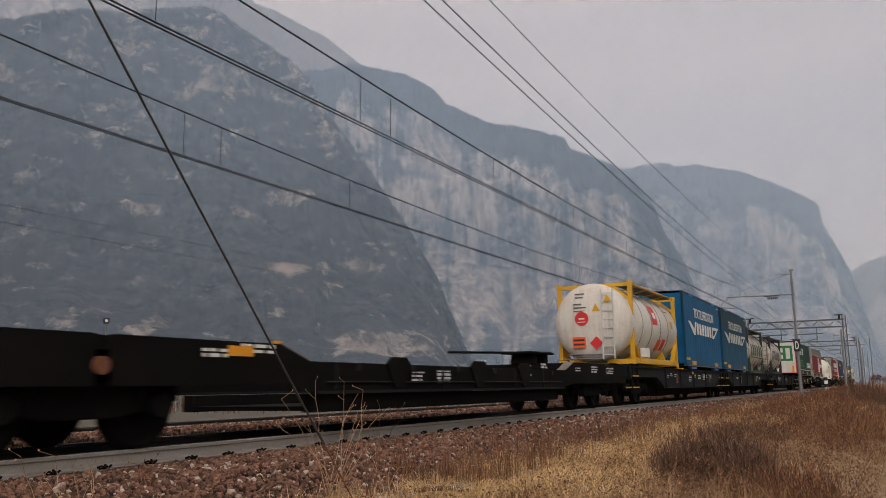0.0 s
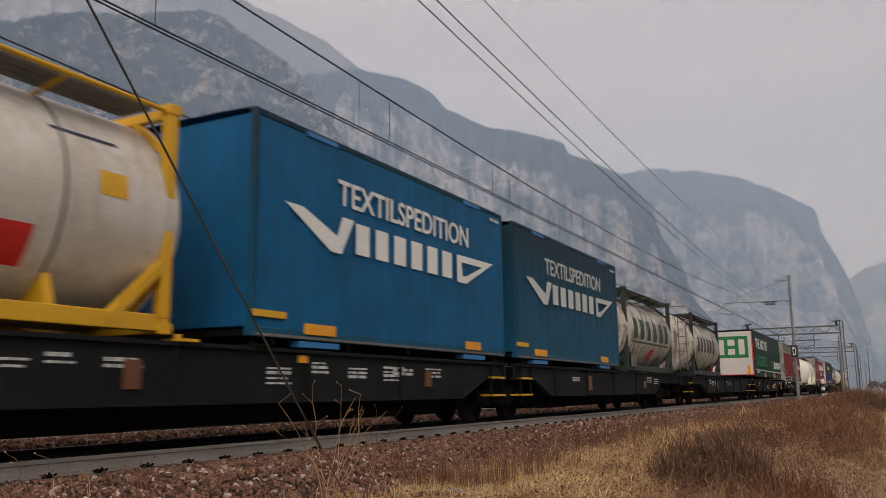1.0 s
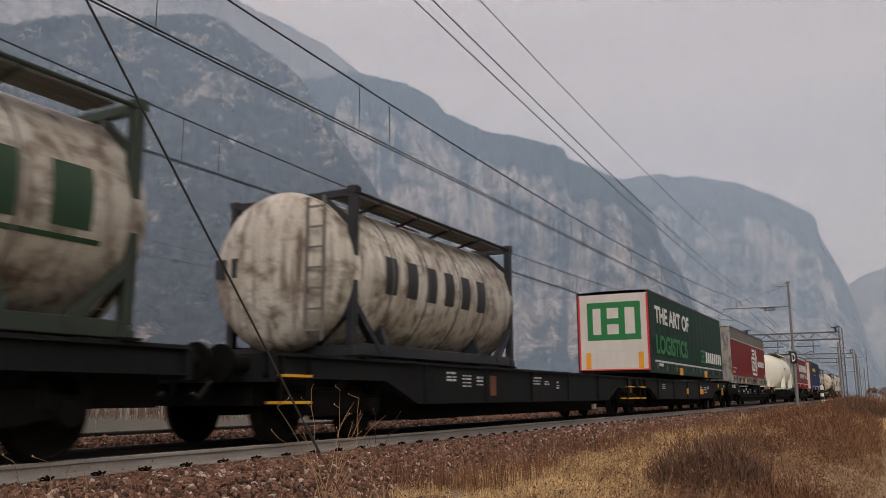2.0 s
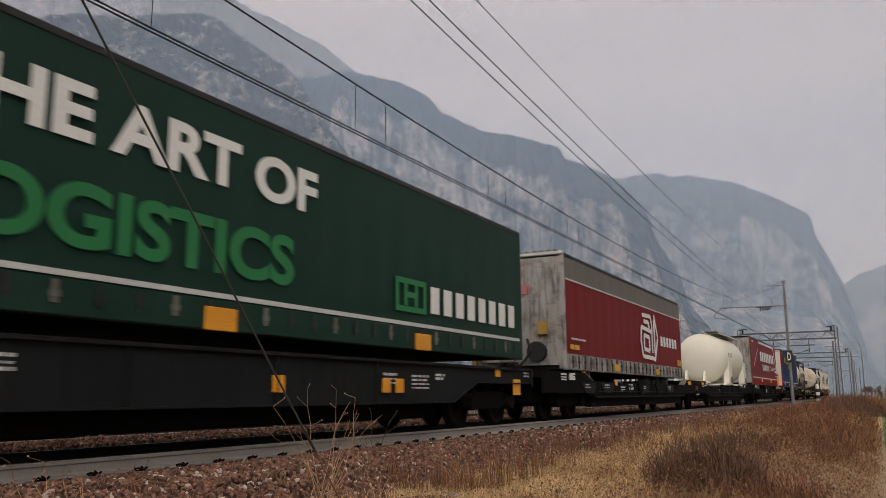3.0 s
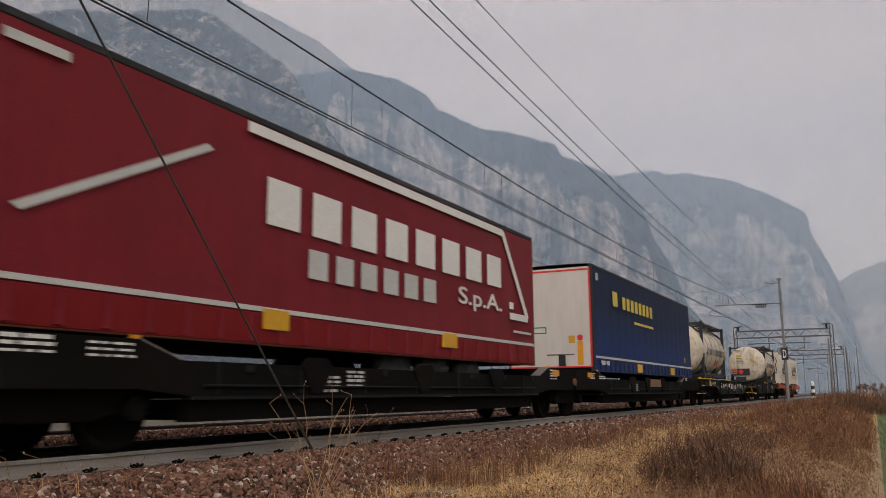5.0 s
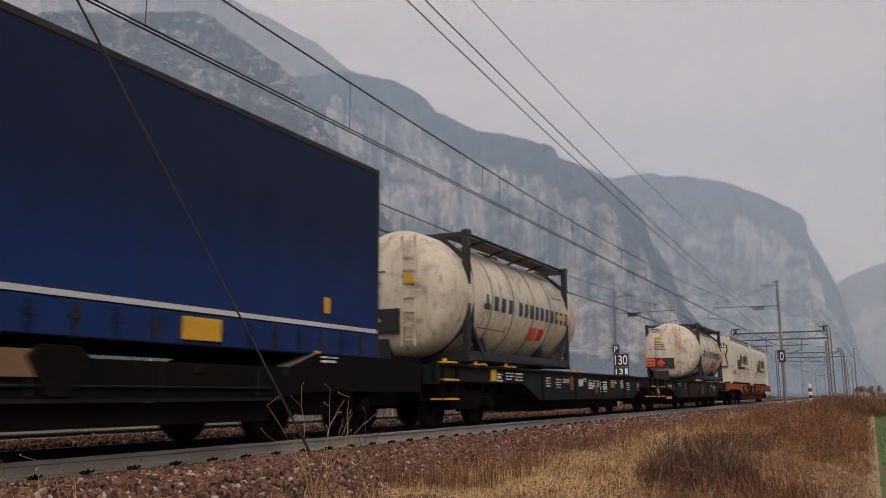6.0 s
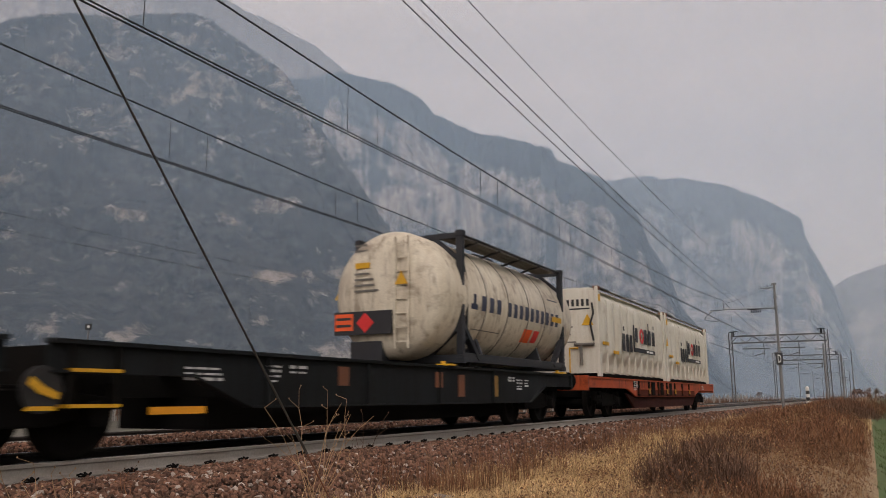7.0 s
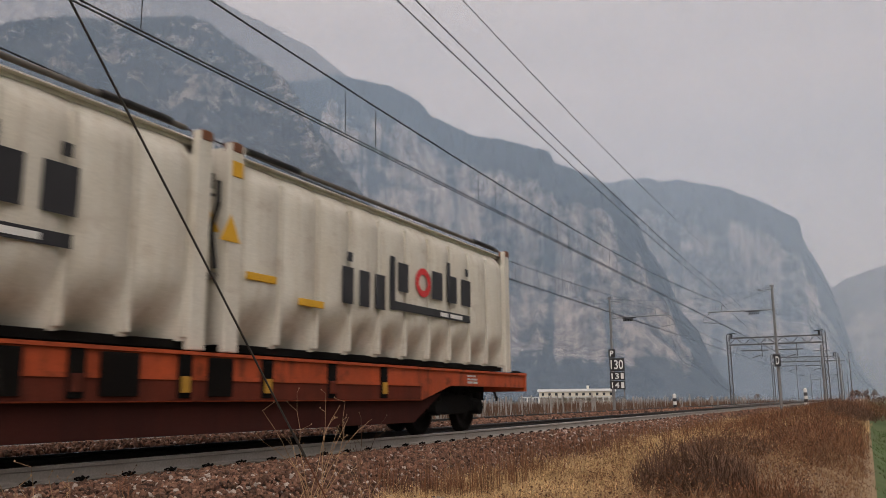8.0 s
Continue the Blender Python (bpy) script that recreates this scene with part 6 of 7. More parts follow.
for x in (-0.75, 0.15):
    part("front_upright", Shape().prism([(-0.25, 1.14), (0.3, 1.14), (0.3, 1.80), (0.1, 1.82)], x, x + 0.12), TANK_CREAM, wt, bevel=0.01)
part("front_bar", Shape().box(-0.85, 0.5, -0.3, 0.0, 1.15, 1.28), TANK_CREAM, wt, bevel=0.02)
part("front_skirt", Shape().prism([(0.0, 1.14), (1.0, 1.14), (1.0, 2.2), (0.3, 2.3)], -1.295, -1.2), TANK_CREAM, wt)
part("walkway", Shape().box(0.25, 0.85, 0.6, 6.7, zc + R + 0.05, zc + R + 0.09), GREY_TARP, wt, "walkway along the tank top")
part("walkway_rail", Shape().rod((0.95, 0.6, zc + R - 0.02), (0.95, 6.9, zc + R - 0.02), 0.03, 8), TANK_CREAM, wt)
part("walkway_rail", Shape().rod((0.1, 0.6, zc + R + 0.1), (0.1, 6.8, zc + R + 0.1), 0.03, 8), TANK_CREAM, wt)
for k in range(7):
    part("walkway_bracket", Shape().beam((0.25, 0.7 + k, zc + R - 0.03), (0.92, 0.7 + k, zc + R - 0.02), 0.05, 0.05), GREY_TARP, wt)
for x in (0.45, 0.92):
    part("ladder_rail", Shape().chain([(x, 6.7, zc + R - 0.05), (x, 7.15, zc + 0.9), (x, 7.15, zc + 0.3)], 0.025, 6), TANK_CREAM, wt)
ob = lettering("IC 215", 1.15, 0.22, LETTER_DARK, wt, (1.296, 0.95, 2.5), "lettering", "small black code letters")


# ---- train: bulk containers on the red wagon ----
def bulk_container(u0, L, label):
    """Thirty-foot bulk container whose sides bulge between upright ribs."""
    c = thing("bulk_container", u0, label, "bulk container", "loads of the train")
    z0, z1, hw = 1.18, 3.78, 1.25
    n = 10
    pitch = (L - 0.5) / n
    for s in (-1, 1):
        p, f = [], []
        ny, nz = 12 * n, 22
        for j in range(nz + 1):
            v = j / nz
            z = z0 + 0.10 + (z1 - z0 - 0.22) * v
            tuck = max(0.0, 0.30 - v) / 0.30
            crown = max(0.0, v - 0.84) / 0.16
            for i in range(ny + 1):
                y = 0.25 + (L - 0.5) * i / ny
                t = math.sin(math.pi * (i % 12) / 12)
                b = t ** 0.7 * (0.105 - 0.52 * tuck ** 1.7 - 0.10 * crown ** 2.2) - 0.02 - 0.16 * crown ** 2
                p.append((s * (hw - 0.09 + b), y, z))
        for j in range(nz):
            for i in range(ny):
                a = j * (ny + 1) + i
                q = (a, a + 1, a + ny + 2, a + ny + 1)
                f.append(q if s > 0 else q[::-1])
        part("side_wall", Shape().add(p, f, True), BULK_WHITE, c, "bulged white steel side panels")
        for k in range(n + 1):
            y = 0.25 + pitch * k
            part("rib", Shape().prism([(y - 0.028, z0 + 0.14), (y + 0.028, z0 + 0.14), (y + 0.028, z1 - 0.30), (y - 0.028, z1 - 0.30)], *sorted((s * (hw - 0.45), s * (hw - 0.06)))), BULK_WHITE, c, bevel=0.012)
        part("bottom_rail", Shape().box(*sorted((s * (hw - 0.55), s * (hw - 0.42))), 0.12, L - 0.12, z0 + 0.0, z0 + 0.12), STEEL_DARK, c)
        part("top_rail", Shape().box(*sorted((s * (hw - 0.34), s * (hw - 0.22))), 0.12, L - 0.12, z1 - 0.15, z1 - 0.04), BULK_WHITE, c, bevel=0.015)
        for y in (0.0, L - 0.25):
            part("corner_panel", Shape().box(*sorted((s * (hw - 0.11), s * (hw - 0.012))), y, y + 0.25, z0, z1), BULK_WHITE, c, bevel=0.015)
    for y in (0.02, L - 0.08):
        part("end_wall", Shape().box(-hw + 0.11, hw - 0.11, y, y + 0.06, z0 + 0.1, z1 - 0.05), BULK_WHITE, c)
    part("roof", Shape().prism_y([(-hw + 0.14, z1 - 0.1), (hw - 0.14, z1 - 0.1), (hw - 0.3, z1 - 0.01), (-hw + 0.3, z1 - 0.01)], 0.1, L - 0.1), BULK_WHITE, c)
    part("floor", Shape().box(-hw + 0.2, hw - 0.2, 0.1, L - 0.1, z0 + 0.02, z0 + 0.12), STEEL_DARK, c)
    for y in (0.02, L - 0.2):
        for s in (-1, 1):
            part("corner_casting", Shape().box(*sorted((s * (hw - 0.17), s * hw)), y, y + 0.18, z1 - 0.11, z1 + 0.015), RUST, c, "rusty corner casting", bevel=0.01)
    part("tarp_roll", Shape().rod((1.12, 0.35, z1 + 0.0), (1.12, L - 0.35, z1 + 0.0), 0.035, 10), GREY_TARP, c, "rolled tarpaulin along the top edge")
    part("black_sleeve", Shape().rod((1.13, 0.4, z1 + 0.01), (1.13, 1.5, z1 + 0.01), 0.045, 10).rod((1.13, L - 1.6, z1 + 0.01), (1.13, L - 0.6, z1 + 0.01), 0.045, 10), BLACK, c)
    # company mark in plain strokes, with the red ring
    X = 1.262
    glyphs("c lm ltrm", 0.36, 0.55, 0.10, 0.14, LETTER_DARK, c, (X, 2.45, 2.02), label="black blocks of the operator's mark")
    part("wordmark", Shape().box(X - 0.002, X + 0.004, 3.82, 3.98, 2.05, 2.93).box(X - 0.002, X + 0.004, 3.98, 6.85, 2.06, 2.20), LETTER_DARK, c, "tall stroke with a black underline")
    glyphs("ltb", 0.42, 0.48, 0.1, 0.13, LETTER_DARK, c, (X, 4.08, 2.38), label="black blocks of the operator's mark")
    ring = Shape()
    for k in range(20):
        a, b = 2 * math.pi * k / 20, 2 * math.pi * (k + 1) / 20
        ring.beam((X + 0.002, 4.95 + 0.22 * math.cos(a), 2.62 + 0.20 * math.sin(a)), (X + 0.002, 4.95 + 0.22 * math.cos(b), 2.62 + 0.20 * math.sin(b)), 0.008, 0.11)
    part("red_ring", ring, SIGN_RED, c, "red ring in the operator's mark")
    glyphs("ltrc lrmb c", 0.50, 0.50, 0.10, 0.12, LETTER_DARK, c, (X, 5.28, 2.38), label="black blocks of the operator's mark")
    for b0, b1, c0, c1 in ((5.88, 6.0, 2.88, 3.12), (6.67, 6.79, 2.96, 3.1), (2.57, 2.71, 2.66, 2.80)):
        part("wordmark", Shape().box(X - 0.002, X + 0.004, b0, b1, c0, c1), LETTER_DARK, c)
    marks([0.3, 0.5], 0.07, 0.1, LETTER_WHITE, c, (X + 0.003, 5.6, 2.095), "subtitle")
    plates(c, [(0.35, 0.92)], 2.10, 2.2, x=1.252, name="yellow_label", m=YELLOW, label="yellow label")
    plates(c, [(1.42, 1.98)], 1.88, 1.98, x=1.262, name="yellow_label", m=YELLOW, label="yellow label")
    plates(c, [(0.03, 0.22)], 3.35, 3.55, x=1.238, name="yellow_label", m=YELLOW, label="yellow label")
    # front: ladder, mark, triangle, valve
    ladder(c, -0.86, -0.54, 1.5, 3.6, BULK_WHITE, y=0.0, n=8)
    glyphs("c lm ltrm lb ltb ltrb lrt lrmb c", 0.10, 0.2, 0.05, 0.045, LETTER_DARK, c, (-0.32, 0.016, 3.22), face="end", label="black blocks of the operator's mark")
    part("underline", Shape().box(0.1, 0.98, 0.01, 0.018, 3.12, 3.16), LETTER_DARK, c)
    triangle(c, 0.90, 2.80, 0.18, 0.018)
    end_text(c, 0.0, 2.6, 5, 0.018, rnd)
    part("hose", Shape().chain([(1.05, 0.0, 3.3), (1.1, -0.05, 3.0), (1.0, -0.05, 2.7), (1.08, -0.04, 2.2)], 0.03, 8), BLACK, c, "black hanging cable")
    part("valve_pipe", Shape().rod((0.5, -0.05, 2.1), (1.1, -0.05, 2.1), 0.045, 10).rod((0.7, -0.05, 2.1), (0.7, -0.05, 1.5), 0.045, 10), GREY_TARP, c, "grey discharge pipe")
    part("yellow_rail", Shape().rod((0.35, -0.04, 1.3), (0.35, -0.04, 2.0), 0.022, 8).rod((0.35, -0.04, 2.0), (0.6, -0.04, 2.0), 0.022, 8), YELLOW, c, "yellow grab rail")
    triangle(c, -0.2, 2.0, 0.1, 0.018)
    return c


bulk_container(195.05, 8.75, "streaked white ribbed bulk container with black mark")
b2 = bulk_container(204.12, 8.95, "cream-stained white ribbed bulk container with black mark")
part("warning_sticker", Shape().prism([(-0.62, 2.52), (-0.26, 2.52), (-0.44, 2.86)], 1.24, 1.247), YELLOW, b2, at=pose(0, 0.47, 0), label="yellow warning triangle")

rw = thing("bulk_wagon", 193.6, "orange-red container wagon with dark lower sill", "railway wagon", "wagons of the train")
Lw = 20.2
DULL_YELLOW = mat("dull_yellow_paint", (0.40, 0.215, 0.02), 0.6, col2=(0.2, 0.10, 0.02), stain=0.5)
# reds that step darker from the upper sill downwards
MID_RED = mat("mid_red_strip", (0.125, 0.026, 0.014), 0.85, col2=(0.045, 0.015, 0.010), streak=0.5, stain=0.6, spec=0.15)
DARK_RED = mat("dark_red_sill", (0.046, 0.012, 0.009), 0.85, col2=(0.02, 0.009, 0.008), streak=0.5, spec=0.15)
for s in (-1, 1):
    x0, x1 = sorted((s * 1.20, s * 1.27))
    part("side_sill", Shape().prism([(0, 0.86), (4.2, 0.86), (5.3, 0.60), (15.4, 0.60), (16.5, 0.86), (Lw, 0.86), (Lw, 1.12), (0, 1.12)], x0, x1), WAGON_RED, rw, "orange-red side sill", bevel=0.008)
    part("lower_sill", Shape().prism([(4.4, 0.72), (5.4, 0.24), (15.3, 0.24), (16.3, 0.72), (15.4, 0.60), (5.3, 0.60)], *sorted((s * 1.10, s * 1.17))), DARK_RED, rw, "dark red lower sill")
    part("top_flange", Shape().box(*sorted((s * 1.15, s * 1.31)), 0, Lw, 1.12, 1.16), WAGON_RED, rw)
    part("recess_strip", Shape().box(*sorted((s * 1.272, s * 1.278)), 5.35, 15.35, 0.615, 0.885), MID_RED, rw, "darker red middle strip")
    # pockets are near-black boxes that paint the shade inside them
    for k in range(7):
        y = 5.5 + 1.42 * k
        part("stanchion_pocket", Shape().box(*sorted((s * 1.272, s * 1.30)), y, y + 0.20, 0.64, 1.118), STEEL_DARK, rw, "stanchion pocket drawn as a dark box for its shaded depth", bevel=0.01)
        part("pocket_lip", Shape().box(*sorted((s * 1.279, s * 1.295)), y + 0.22, y + 1.40, 0.84, 0.89), WAGON_RED, rw)
        part("yellow_pin", Shape().box(*sorted((s * 1.301, s * 1.325)), y + 0.03, y + 0.16, 0.70, 0.88), DULL_YELLOW if k in (1, 3, 4, 6) else MID_RED, rw, "locking pin on the sill", bevel=0.01)
# flat dark plates put recess shade on the sill
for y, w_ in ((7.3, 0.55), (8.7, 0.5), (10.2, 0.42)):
    part("twistlock_recess", Shape().box(1.301, 1.312, y, y + w_, 0.66, 1.10), STEEL_DARK, rw, "dark plate painting the shade in a twistlock recess", bevel=0.006)
data_panel(rw, 5.0, 1.06, 0.75, 5, rnd, 1.274, LETTER_GREY)
part("board_plate", Shape().box(1.2715, 1.276, 4.9, 5.3, 0.90, 1.10), STEEL_DARK, rw, "dark data board")
part("centre_sill", Shape().box(-0.3, 0.3, 0.1, Lw - 0.1, 0.6, 1.05), STEEL_DARK, rw)
part("brake_gear", Shape().box(-0.8, 0.8, 4.6, 16.0, 0.22, 0.62), STEEL_DARK, rw, "black brake gear under the frame")
for k in range(9):
    part("cross_member", Shape().box(-1.2, 1.2, 0.3 + 2.4 * k, 0.5 + 2.4 * k, 0.9, 1.12), RUST, rw)
for y in (0.0, Lw - 0.1):
    part("headstock", Shape().box(-1.3, 1.3, y, y + 0.1, 0.78, 1.18), WAGON_RED, rw, bevel=0.01)
bogie(rw, 2.7)
bogie(rw, 17.1)
buffers(rw, 0.0, -1)
buffers(rw, Lw, 1)
stencils(rw, 17.2, 1.05, 1, rnd, 1.275)
part("tail_lamp", Shape().box(1.05, 1.2, Lw, Lw + 0.1, 0.82, 1.0), BLACK, rw)


# ---- ballast, grass and plants ----
rng = np.random.default_rng(5)


def joined(name, verts, faces, material, label, category, smooth=False, parent=None):
    me = bpy.data.meshes.new(name)
    nv, nf, k = len(verts), len(faces), faces.shape[1]
    me.vertices.add(nv)
    me.vertices.foreach_set("co", np.asarray(verts, dtype=np.float32).ravel())
    me.loops.add(nf * k)
    me.loops.foreach_set("vertex_index", np.asarray(faces, dtype=np.int32).ravel())
    me.polygons.add(nf)
    me.polygons.foreach_set("loop_start", np.arange(0, nf * k, k, dtype=np.int32))
    me.polygons.foreach_set("use_smooth", np.full(nf, smooth))
    me.materials.append(material)
    me.update(calc_edges=True)
    me.validate()
    ob = new(name, me)
    if parent is not None:
        ob.parent = parent
        ob["kind"] = "stuff"
        return ob
    return tagged(ob, label, category, kind="stuff")


CUBE = np.array([(x, y, z) for z in (-1, 1) for y in (-1, 1) for x in (-1, 1)], float)
CUBE_F = np.array([(0, 2, 3, 1), (4, 5, 7, 6), (0, 1, 5, 4), (2, 6, 7, 3), (0, 4, 6, 2), (1, 3, 7, 5)])


PHI = (1 + 5 ** 0.5) / 2
ICO = np.array([(-1, PHI, 0), (1, PHI, 0), (-1, -PHI, 0), (1, -PHI, 0), (0, -1, PHI), (0, 1, PHI), (0, -1, -PHI), (0, 1, -PHI), (PHI, 0, -1), (PHI, 0, 1), (-PHI, 0, -1), (-PHI, 0, 1)]) / PHI
ICO_F = np.array([(0, 11, 5), (0, 5, 1), (0, 1, 7), (0, 7, 10), (0, 10, 11), (1, 5, 9), (5, 11, 4), (11, 10, 2), (10, 7, 6), (7, 1, 8),
                  (3, 9, 4), (3, 4, 2), (3, 2, 6), (3, 6, 8), (3, 8, 9), (4, 9, 5), (2, 4, 11), (6, 2, 10), (8, 6, 7), (9, 8, 1)])


def heights(xs, ys):
    return np.array([ground_z(float(a), float(b)) for a, b in zip(xs, ys)])


def stones(n, x0, x1, y0, y1, s0, s1):
    """Broken stone: skewed, unequal blocks lying at random on the bed."""
    x, y = rng.uniform(x0, x1, n), rng.uniform(y0, y1, n)
    keep = np.ones(n, bool)
    for c in (TRACK, TRACK_2):
        for r in (-0.7535, 0.7535):
            keep &= np.abs(x - c - r) > 0.16
    x, y = x[keep], y[keep]
    n = len(x)
    size = rng.uniform(s0, s1, n)[:, None, None] * rng.uniform(0.55, 1.25, (n, 1, 3))
    v = ICO[None] * size * 0.56 * rng.uniform(0.72, 1.12, (n, 12, 1)) + rng.normal(0, 1, (n, 12, 3)) * size * 0.06
    a, b = rng.uniform(0, 6.28, n), rng.normal(0, 0.5, n)
    ca, sa, cb, sb = np.cos(a)[:, None], np.sin(a)[:, None], np.cos(b)[:, None], np.sin(b)[:, None]
    X, Y, Z = v[..., 0], v[..., 1] * cb - v[..., 2] * sb, v[..., 1] * sb + v[..., 2] * cb
    out = np.stack([X * ca - Y * sa + x[:, None], X * sa + Y * ca + y[:, None], Z + (heights(x, y) + size[:, 0, 2] * 0.22 + rng.uniform(0, 0.02, n))[:, None]], -1)
    return out.reshape(-1, 3), (ICO_F[None] + 12 * np.arange(n)[:, None, None]).reshape(-1, 3)


def gather(parts_):
    vs, fs, k = [], [], 0
    for v, f in parts_:
        vs.append(v)
        fs.append(f + k)
        k += len(v)
    return np.concatenate(vs), np.concatenate(fs)


SHOULDER = [(15000, -7.1, -5.0, 4.0, 14.0, 0.028, 0.064), (9000, -7.1, -4.9, 14.0, 32.0, 0.038, 0.08), (4200, -7.1, -4.9, 32.0, 75.0, 0.06, 0.11)]
v, f = gather([stones(*s) for s in SHOULDER] + [stones(9000, -14.2, -7.1, 5.0, 26.0, 0.04, 0.085), stones(3500, -14.2, -7.1, 26.0, 60.0, 0.07, 0.13), stones(7000, -11.1, -9.5, 5.0, 24.0, 0.035, 0.07), stones(4000, -11.1, -9.5, 24.0, 60.0, 0.06, 0.11)])
joined("ballast", v, f, STONE, "reddish-brown broken stone ballast along the track", "ballast")
v, f = gather([stones(1900, -7.0, -4.8, 4.0, 16.0, 0.022, 0.055), stones(1300, -7.0, -4.8, 16.0, 40.0, 0.04, 0.075), stones(900, -14.0, -7.2, 5.0, 30.0, 0.04, 0.07), stones(120, -4.8, -1.5, 7.0, 25.0, 0.025, 0.05)])
joined("pale_ballast", v, f, PALE_STONE, "scattered pale limestone pieces in the ballast", "stone")
# the nearest loose stones, one by one
STONES = []
for k in range(6):
    s = Shape()
    q = ICO * np.array([0.034, 0.027, 0.021]) * rng.uniform(0.72, 1.15, (12, 1)) + rng.normal(0, 0.003, (12, 3))
    s.add(q.tolist(), ICO_F.tolist())
    me = s.mesh("stone")
    me.materials.append(STONE if k < 5 else PALE_STONE)
    STONES.append(me)
bed = tagged(new("loose_ballast"), "loose broken stones on the ballast shoulder", "ballast", kind="structure")
for k in range(290):
    px, py = rng.uniform(-6.6, -5.1), rng.uniform(4.6, 9.5)
    ob = new("stone", STONES[int(rng.integers(0, 6))])
    ob.parent = bed
    ob.location = (px, py, ground_z(px, py) + 0.028)
    ob.rotation_euler = tuple(rng.uniform(-0.6, 0.6, 2)) + (rng.uniform(0, 6.28),)
    sc = rng.uniform(0.8, 1.5)
    ob.scale = (sc, sc, sc)


def blades(x, y, h, w, lean, curl=0.25):
    """Grass blades and thin stems: tapered, bent strips."""
    n = len(x)
    a = rng.uniform(0, 6.28, n)
    la = rng.uniform(0, 6.28, n)
    d = np.stack([np.cos(la), np.sin(la)], 1) * (lean * rng.uniform(0.2, 1.0, n))[:, None]
    side = np.stack([np.cos(a), np.sin(a)], 1) * w[:, None] * 0.5
    z = heights(x, y) - 0.02
    base = np.stack([x, y], 1)

    def row(t, ww):
        c = base + d * (t ** 1.6)[:, None] * h[:, None]
        zz = z + h * t * (1 - curl * t * lean)
        return np.concatenate([c - side * ww, zz[:, None]], 1), np.concatenate([c + side * ww, zz[:, None]], 1)
    r0, r1, r2 = row(np.zeros(n), 1.0), row(np.full(n, 0.5), 0.8), row(np.ones(n), 0.15)
    vv = np.stack([*r0, *r1, *r2], 1)
    ff = np.array([(0, 1, 3, 2), (2, 3, 5, 4)])[None] + 6 * np.arange(n)[:, None, None]
    return vv.reshape(-1, 3), ff.reshape(-1, 4)


def patch_noise(x, y, s, seed):
    return np.array([noise.noise(Vector((float(a) * s, float(b) * s * 0.6, seed))) for a, b in zip(x, y)])


def strewn(n, x0, x1, y0, y1, seed, thresh, s=0.55, far=1.6):
    m = max(n // 22, 1)
    cx, cy = rng.uniform(x0, x1, m), y0 + (y1 - y0) * rng.uniform(0, 1, m) ** far
    pick = rng.integers(0, m, n)
    x = np.clip(cx[pick] + rng.normal(0, 1, n) * (0.05 + 0.0025 * cy[pick]), x0 - 0.1, x1 + 0.1)
    y = cy[pick] + rng.normal(0, 1, n) * (0.06 + 0.004 * cy[pick])
    k = patch_noise(x, y, s, seed) + rng.normal(0, 0.18, n) > thresh
    return x[k], y[k]


# straw-coloured grass along the foot of the ballast
x, y = strewn(52000, -5.35, -2.4, 3.2, 46.0, 1.0, -0.18)
g = np.clip(0.6 + y / 26, 0.6, 2.0)
v1 = blades(x, y, rng.uniform(0.07, 0.32, len(x)) * np.clip(g, 0, 1.35), 0.0055 * g * 1.2 * rng.uniform(0.6, 1.6, len(x)), rng.uniform(0.2, 2.0, len(x)))
x, y = strewn(9000, -5.4, -0.2, 30.0, 95.0, 1.0, -0.5, far=1.0)
v2 = blades(x, y, rng.uniform(0.25, 0.6, len(x)), np.full(len(x), 0.02), rng.uniform(0.2, 0.9, len(x)))
x, y = strewn(34000, -5.2, -3.3, 8.5, 26.0, 1.0, -0.45, far=1.1)
v3 = blades(x, y, rng.uniform(0.08, 0.24, len(x)), 0.009 * rng.uniform(0.6, 1.5, len(x)), rng.uniform(0.9, 2.6, len(x)))
joined("dry_grass", *gather([v1, v2, v3]), STRAW, "straw-coloured dead grass beside the ballast", "grass")
# russet weeds on the bank
x, y = strewn(34000, -3.9, -0.2, 3.6, 34.0, 4.0, -0.12)
g = np.clip(0.6 + y / 26, 0.6, 2.0)
v1 = blades(x, y, rng.uniform(0.08, 0.42, len(x)) ** 1.15 * np.clip(g, 0, 1.3), 0.005 * g * 1.2 * rng.uniform(0.6, 1.6, len(x)), rng.uniform(0.4, 2.8, len(x)))
x, y = strewn(15000, -4.4, -0.35, 26.0, 100.0, 4.0, -0.5, far=1.2)
v2 = blades(x, y, rng.uniform(0.25, 0.75, len(x)), np.full(len(x), 0.022), rng.uniform(0.2, 1.0, len(x)))
x, y = strewn(6500, -5.7, -4.3, 9.0, 36.0, 7.0, -0.1)
v3 = blades(x, y, rng.uniform(0.25, 0.55, len(x)), np.full(len(x), 0.007), rng.uniform(0.05, 0.35, len(x)))
joined("russet_weeds", *gather([v1, v2, v3]), RUSSET, "russet withered weeds on the embankment", "weeds")
x, y = strewn(9000, -2.6, -0.25, 4.0, 40.0, 6.0, 0.0)
joined("pale_stems", *blades(x, y, rng.uniform(0.2, 0.6, len(x)), np.full(len(x), 0.006), rng.uniform(0.3, 1.3, len(x))), STALK, "pale dry stems among the weeds", "grass")


